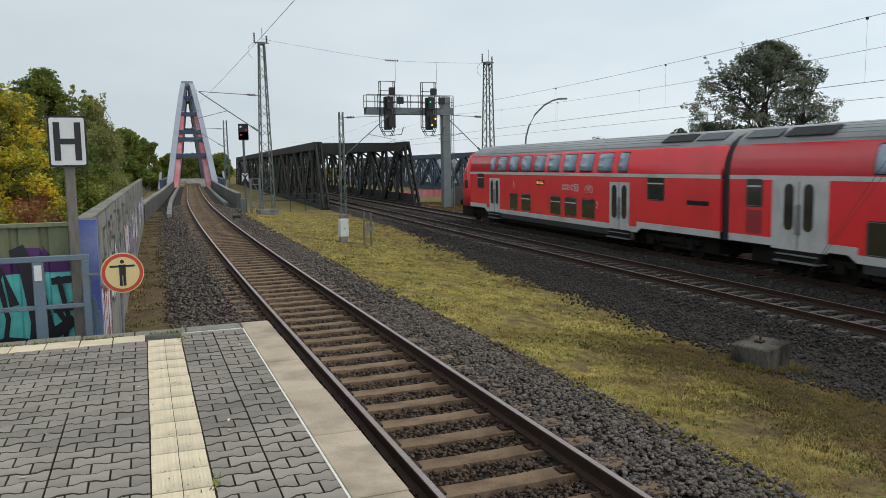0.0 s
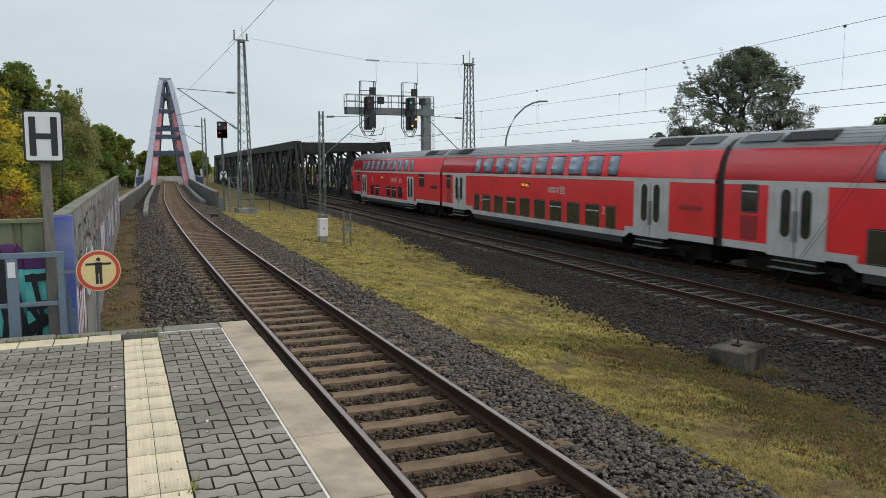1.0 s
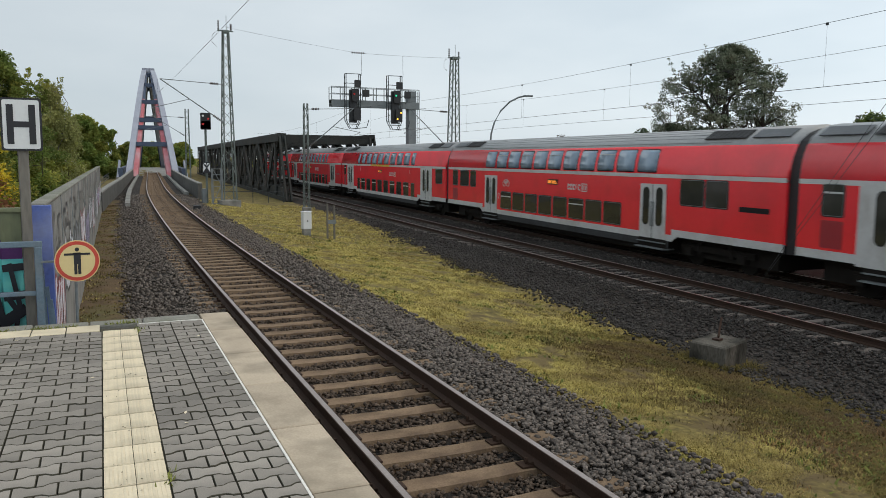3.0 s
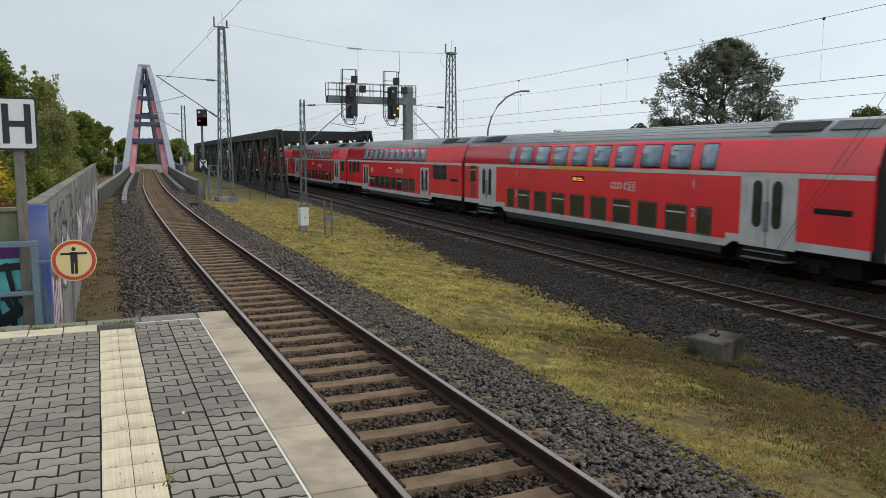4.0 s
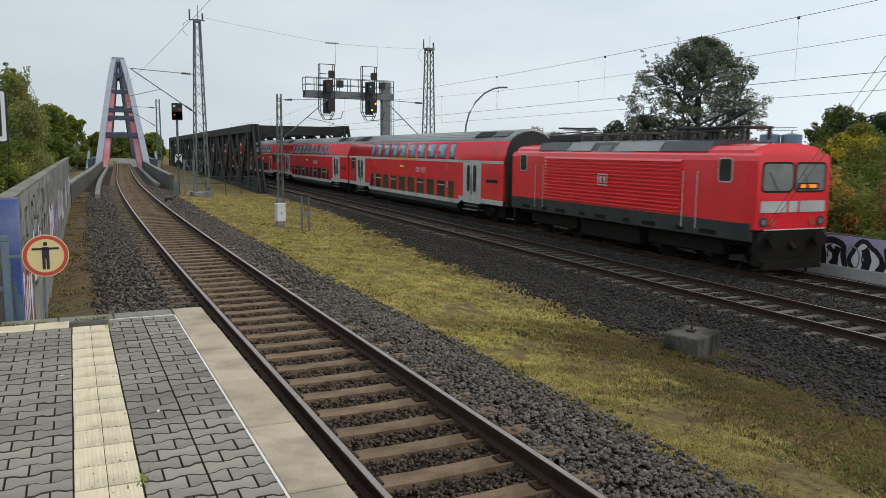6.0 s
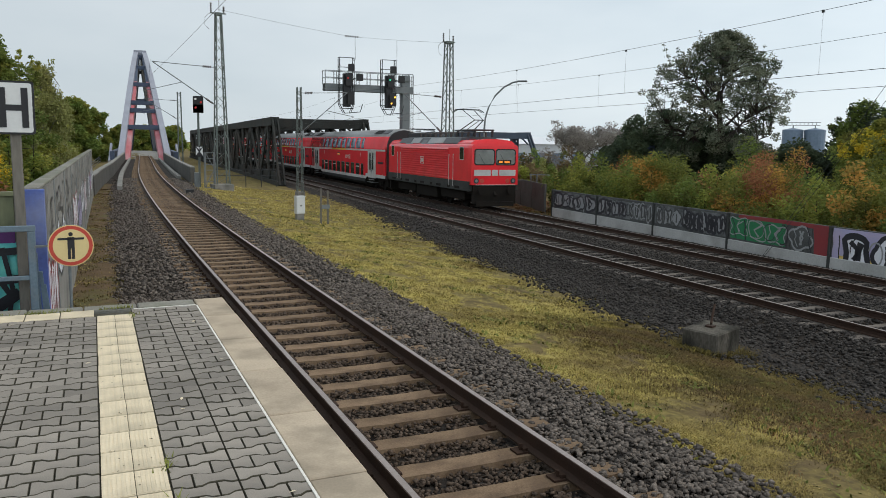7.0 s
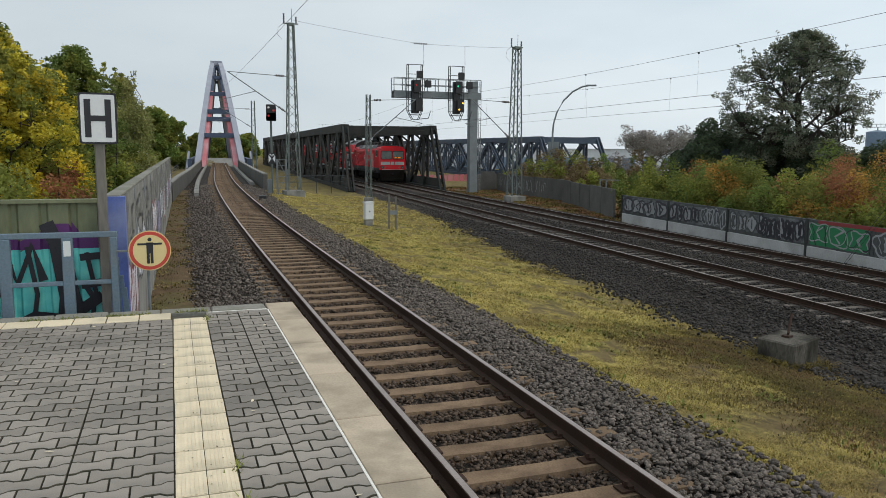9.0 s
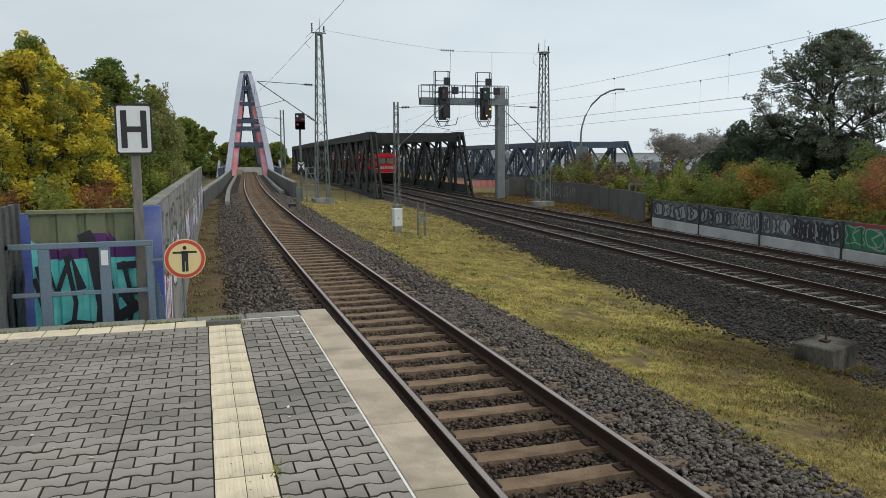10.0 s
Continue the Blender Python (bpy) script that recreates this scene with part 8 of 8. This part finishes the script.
def planting():
    # behind the fence and the wall, left of the platform track
    maple = "autumn maple with yellow and green leaves behind the fence"
    full_tree(maple, -4.1, 21.6, 5.4, 1.9, [L_YELLOW, L_YELLOW, L_OLIVE], 1, 250, 105, 0.055, 0.31, 0.15, trunk=0.11)
    full_tree(maple, -5.4, 18.8, 4.9, 1.8, [L_YELLOW, L_OLIVE, L_YELLOW], 2, 250, 105, 0.052, 0.31, 0.15, trunk=0.11)
    full_tree(maple, -3.9, 24.6, 5.4, 1.8, [L_YELLOW, L_OLIVE, L_OLIVE], 7, 240, 100, 0.058, 0.31, 0.15, trunk=0.11)
    full_tree(maple, -3.3, 26.6, 5.0, 1.5, [L_OLIVE, L_GREEN, L_YELLOW], 17, 200, 100, 0.058, 0.31, 0.12, trunk=0.1)
    full_tree(maple, -7.6, 20.5, 5.6, 2.2, [L_YELLOW, L_OLIVE], 8, 200, 100, 0.058, 0.33, 0.2)
    full_tree("tall narrow green tree behind the fence", -5.0, 27.6, 6.6, 1.2, [L_GREEN, L_OLIVE, L_YELLOW], 5, 105, 120, 0.062, 0.36, 0.3, taper=2.0)
    full_tree("green maple with dark crown behind the wall", -3.0, 29.4, 6.2, 1.8, [L_GREEN, L_GREEN, L_OLIVE], 3, 240, 100, 0.062, 0.31, 0.15, trunk=0.11)
    full_tree("green maple with dark crown behind the wall", -4.6, 31.0, 5.6, 1.8, [L_GREEN, L_OLIVE], 13, 190, 95, 0.066, 0.33, 0.12, trunk=0.11)
    full_tree("slender birch with drooping thin foliage", -1.8, 34.5, 5.75, 1.35, L_WILLOW, 4, 105, 130, 0.055, 0.34, 0.2, M_BIRCH, 0.09, 1.8)
    full_tree("slender birch with drooping thin foliage", -1.75, 38.5, 4.7, 1.0, [L_WILLOW, L_OLIVE], 14, 65, 120, 0.06, 0.36, 0.15, M_BIRCH, 0.08, 1.6)
    rnd = random.Random(3)
    spots = [(-2.3, 14.5, 2.0, 2.8), (-3.4, 16, 2.4, 3.4), (-4.9, 16.5, 2.6, 3.8), (-6.6, 17, 3.0, 4.0), (-2.2, 18.5, 2.2, 3.0), (-2.4, 22, 2.4, 3.6), (-2.0, 26, 2.2, 3.8),
             (-1.9, 31, 2.2, 4.0), (-1.6, 42, 2.4, 3.8), (-2.0, 47, 2.6, 3.4), (-3.0, 53, 3.0, 3.2), (-8.8, 17.5, 3.4, 4.6), (-4.0, 36, 3.5, 4.6)]
    for k, (x, y, w, h) in enumerate(spots):
        shrub("dense autumn shrub behind the wall", x, y, w, h, ([L_OLIVE, L_RED], [L_OLIVE, L_RED, L_OLIVE], [L_OLIVE, L_GREEN], [L_OLIVE, L_WILLOW])[k % 4], 50 + k, 260, 0.052)
    # far left woods
    for k, (x, y, top, c) in enumerate(((-8, 126, 7.6, 4.6), (-2.5, 134, 8.6, 4.6), (-15, 130, 7.4, 5), (-24, 140, 8, 6), (-1, 168, 8.5, 5))):
        full_tree("distant rounded tree turning olive in autumn", x, y, top, c, [L_GREEN, L_OLIVE], 20 + k, 60, 200, 0.26, 1.3, 0.1, z=-2)
    for k in range(6):
        shrub("olive bush beside the bridge approach", -4.5 - 2.2 * (k % 3), 62 + 9 * k, 7, 3.6, [L_OLIVE, L_WILLOW], 90 + k, 160, 0.2, z=-1.8)
    # seen through the arch
    for k, (x, y) in enumerate(((14, 262), (19, 270), (9, 275), (24, 268))):
        full_tree("distant yellow-green tree beyond the arch bridge", x, y, 7.0, 5, [L_OLIVE, L_GREEN], 40 + k, 50, 140, 0.4, 1.6, 0.1, z=-2)
    # right of the double track
    full_tree("large tree with thinning dark crown behind the shrubs", 44.9, 47.2, 11.9, 5.7, [L_GREY, L_GREY, L_DARK], 63, 520, 92, 0.08, 0.5, 0.22, trunk=0.26, z=-1.8, taper=0.5, shoots=26)
    for k, (x, y, h, w) in enumerate(((43.6, 54.6, 6.2, 6), (46.5, 53.5, 7.0, 7.5), (49, 51, 6.0, 6.5), (41.8, 55.6, 4.4, 4.5), (52, 46.5, 3.6, 5.5), (41, 51, 5.0, 6), (46, 47, 5.4, 6), (49, 43.5, 3.2, 5))):
        shrub("dark green dense tree thicket", x, y, w, h + 0.6, L_DARK, 120 + k, 420, 0.17, z=-1.8)
    n = 0
    for k in range(15):
        u = k / 14
        x, y = 25.1 + 0.0 * u - 1.6 * u, 39.5 - 30 * u
        x = 25.6 - 2.4 * u
        h = 3.0 + 0.7 * math.sin(k * 2.1)
        pal = ([L_HEDGE, L_GREEN, L_OLIVE], [L_GREEN, L_HEDGE], [L_HEDGE, L_HEDGE, L_ORANGE], [L_ORANGE, L_HEDGE, L_RED])[(0, 0, 1, 0, 2, 1, 0, 3, 3, 0, 2, 1, 0, 2, 1)[k]]
        shrub("leafy autumn shrub behind the graffiti wall", x + 0.4, y, 3.6, h, pal, 160 + k, 230, 0.075, z=-1.35)
    for k, (x, y, h) in enumerate(((28.5, 34, 4.0), (28.5, 28, 4.0), (27.5, 22, 4.0), (30.5, 39, 3.6), (31, 31, 4.2), (36.5, 33, 5.0), (39, 31, 5.2), (26.5, 16, 4.4), (29.5, 20, 5.2), (30, 15, 5.6))):
        shrub("tall olive shrub turning russet", x, y, 4.4, h, ([L_HEDGE, L_HEDGE, L_GREEN], [L_ORANGE, L_HEDGE, L_RED])[k % 2], 190 + k, 280, 0.07, z=-1.5)
    # by the fence near the gantry
    for k, (x, y, w, h) in enumerate(((31.8, 60.5, 4.2, 4.6), (33.6, 63.5, 4.4, 4.8), (32.5, 57.0, 3.4, 3.6), (37.2, 61.5, 3.2, 4.0), (31.6, 67.5, 3.6, 3.4))):
        shrub("brownish green shrub behind the panel fence", x, y, w, h, ([L_TAN, L_TAN, L_OLIVE], [L_GREEN, L_WILLOW])[k == 3], 210 + k, 190, 0.10, z=-1.8)
    # bare tree in the distance
    for k, (x, y) in enumerate(((69, 103), (74, 107), (78, 104), (83, 103))):
        tree("tree", "distant tree with nearly bare grey crown", x, y, 8.6, 4.2, [L_TWIGS], 70 + k, depth=4, per=26, leaf=0.15, clump=0.9, bark=M_TWIG, trunk=0.3, fork=0.15)
    for k, (x, y, h) in enumerate(((38.5, 66.5, 3.6), (41.5, 68, 4.2), (44.5, 67, 4.4), (47.5, 66, 4.2), (50.5, 68, 4.4), (54, 66, 4.0))):
        shrub("brownish thin shrub before the far warehouses", x, y, 4.6, h, [L_TAN, L_HEDGE, L_TWIGS], 230 + k, 120, 0.13, z=-2.0)
    for k, (x, y, h) in enumerate(((46.5, 43.8, 5.3), (49.5, 41.2, 5.0), (51.5, 38.4, 5.2), (54, 35.8, 5.0), (47.5, 39.5, 4.6))):
        shrub("dark green dense tree thicket", x, y, 6.5, h, L_DARK, 250 + k, 380, 0.16, z=-1.8)
    # skyline to the far right
    for k, (x, y) in enumerate(((98, 66), (112, 70), (120, 55), (100, 40), (130, 80), (88, 36), (84, 30))):
        full_tree("distant dark green tree on the skyline", x, y, 5.2 + (k % 3) * 0.6, 4.5, [L_GREEN, L_DARK], 80 + k, 50, 160, 0.26, 1.2, 0.1, z=-2)

    full_tree("dark green tree beside the yellowing bushes", 47.6, 36.6, 5.9, 2.7, [L_GREEN, L_DARK], 98, 80, 130, 0.10, 0.7, 0.1, z=-1.8)
    full_tree("dark green tree beside the yellowing bushes", 49.5, 33.6, 6.4, 3.4, [L_GREEN, L_DARK], 99, 90, 130, 0.10, 0.7, 0.1, z=-1.8)
    full_tree("bushy tree turning yellow behind the graffiti wall", 34.2, 25.4, 4.1, 2.0, [L_YELLOW, L_OLIVE, L_OLIVE], 100, 90, 140, 0.075, 0.5, 0.1, z=-1.6)
    full_tree("bushy tree turning yellow behind the graffiti wall", 36.4, 23.4, 4.5, 2.3, [L_OLIVE, L_YELLOW], 101, 90, 140, 0.075, 0.5, 0.1, z=-1.6)


def distance():
    # grain silos and a long pale hall on the horizon
    M_SILO = mat("blue_grey_silo", (0.17, 0.23, 0.32), 0.5, 0.3, second=(0.12, 0.17, 0.24), scale=0.3, fine=2, amount=0.8, bump=0.02)
    M_HALL = mat("pale_hall_cladding", (0.55, 0.57, 0.60), 0.5, second=(0.42, 0.44, 0.47), scale=0.2, fine=2, amount=0.8, bump=0.02)
    M_HALLROOF = mat("white_hall_roof", (0.72, 0.74, 0.77), 0.5, second=(0.6, 0.62, 0.65), bump=0.02)
    silo = thing("silo", "blue-grey steel grain silos with a conveyor bridge", "silo", pose(156.5, 140.1, -2, 0, 0, -48.7))
    for k in range(2):
        bm = bmesh.new()
        bar(bm, (k * 4.9, 0, 0), (k * 4.9, 0, 9.4), 4.8, seg=20)
        t = part("tank", bm, M_SILO, silo)
        bm = bmesh.new()
        secs = [[(k * 4.9 + r * math.cos(a), r * math.sin(a), z) for a in np.arange(0, 6.28, 0.314)] for r, z in ((2.4, 9.4), (0.4, 9.8))]
        loft(bm, secs, closed=True)
        part("cone_roof", bm, M_SILO, t)
    bm = bmesh.new()
    for z in (10.5, 11.2):
        bar(bm, (-3, 0, z), (6, 0, z), 0.12)
    for k in range(10):
        bar(bm, (-3 + k * 0.9, 0, 10.5), (-3 + k * 0.9, 0, 11.2), 0.09)
    for x in (0, 4.9):
        bar(bm, (x, 0, 9.7), (x, 0, 10.5), 0.25)
    part("conveyor", bm, M_STEEL, silo)
    for x, y, w, h, d in ((92, 168, 46, 5.2, 20), (60, 190, 26, 6.5, 16), (130, 150, 30, 4.5, 15)):
        hall = thing("warehouse", "long pale warehouse with white roof far off", "warehouse", pose(x, y, -2.2, 0, 0, -12))
        bm = bmesh.new()
        box(bm, -w / 2, w / 2, -d / 2, d / 2, -1, h)
        part("wall", bm, M_HALL, hall)
        bm = bmesh.new()
        prism(bm, [(-d / 2 - 0.4, 0), (d / 2 + 0.4, 0), (0, 1.9)], w + 0.8, pose(-w / 2 - 0.4, 0, h) @ pose(0, 0, 0, 90, 0, 90))
        part("roof", bm, M_HALLROOF, hall)
        for k in range(int(w / 5)):
            bm = bmesh.new()
            box(bm, -w / 2 + 1.5 + k * 5, -w / 2 + 4.5 + k * 5, -d / 2 - 0.05, -d / 2 + 0.05, 0.5, 3.2)
            part("gate", bm, M_SILO, hall)
    # white van beyond the fence
    van = thing("van", "white van parked beyond the panel fence", "van", pose(43.0, 74.0, -2.0, 0, 0, 60))
    bm = bmesh.new()
    loft(bm, [[(x, y, z) for y, z in ((-0.95, 0.45), (0.95, 0.45), (0.9, 1.3), (0.8, top), (-0.8, top), (-0.9, 1.3))] for x, top in ((-2.4, 2.1), (-2.3, 2.25), (0.9, 2.25), (1.6, 1.35), (2.4, 1.15))], closed=True)
    part("body", bm, M_WHITE, van)
    bm = bmesh.new()
    for s in (-1, 1):
        prism(bm, [(-0.4, 0), (0.8, 0), (0.4, 0.55), (-0.4, 0.55)], 0.02, pose(0.6, s * 0.9, 1.4) @ pose(0, 0, 0, 90, 0, 0))
    part("window", bm, M_GLASS, van)
    for x in (-1.5, 1.5):
        for s in (-1, 1):
            bm = bmesh.new()
            bar(bm, (x, s * 0.75, 0.33), (x, s * 0.95, 0.33), 0.66, seg=16)
            part("wheel", bm, M_BLACK, van)
    r = thing("road_sign", "back of a blue-grey road sign on two posts", "road sign", pose(42.6, 53.2, -1.6, 0, 0, -20))
    bm = bmesh.new()
    box(bm, -0.75, 0.75, -0.03, 0.03, 2.3, 4.4)
    part("panel", bm, M_BRIDGE_BLUE, r)
    bm = bmesh.new()
    for x in (-0.5, 0.5):
        bar(bm, (x, 0.06, -0.5), (x, 0.06, 4.3), 0.09, seg=8)
    part("posts", bm, M_STEEL, r)
    # low wooded horizon
    v, f = [], []
    rs = np.random.RandomState(6)
    cs = [(math.sin(a) * r, math.cos(a) * r, -2) for a, r in zip(rs.uniform(-1.1, 1.6, 420), rs.uniform(330, 600, 420))]
    vv, ff = leaf_cloud(cs, rs.uniform(5, 9, 420), 60, 1.6, 5, squash=0.55)
    ob = new("far_woods", many("far_woods", vv, ff, L_OLIVE))
    tagged(ob, "low line of distant woods on the horizon", "woods", kind="stuff")


sheet_fence()
gate_rail()
noise_wall()
halt_sign()
stop_disc()
masts()
gantry()
small_signal()
trackside()
street_lamp()
graffiti_wall()
grey_fence()
truss_bridge("truss_bridge", "dark riveted steel truss railway bridge over the double track", 19.2, 67.5, 8.4, 120, -1.2, 4.5, 20, M_BRIDGE, 0.047, M_UNDER, 0.62, plate=1.15)
truss_bridge("truss_bridge", "slate blue steel truss bridge behind the railway bridge", 48.6, 86, 8.0, 110, -1.5, 4.05, 14, M_BRIDGE_BLUE, 0.047, M_CONC, 0.55)
red_barrier()
arch_bridge()
approach()
planting()
distance()


# ---- what moves ----
def motions():
    times = [k * 0.5 for k in range(21)]
    for k, car in enumerate(COACHES):
        walk(car, [(t, train_pose(train_arc(t) + COACH_PITCH * (0.5 - k))) for t in times])
    walk(LOCO, [(t, train_pose(train_arc(t) - COACH_PITCH * 5 - 8.2)) for t in times])


motions()
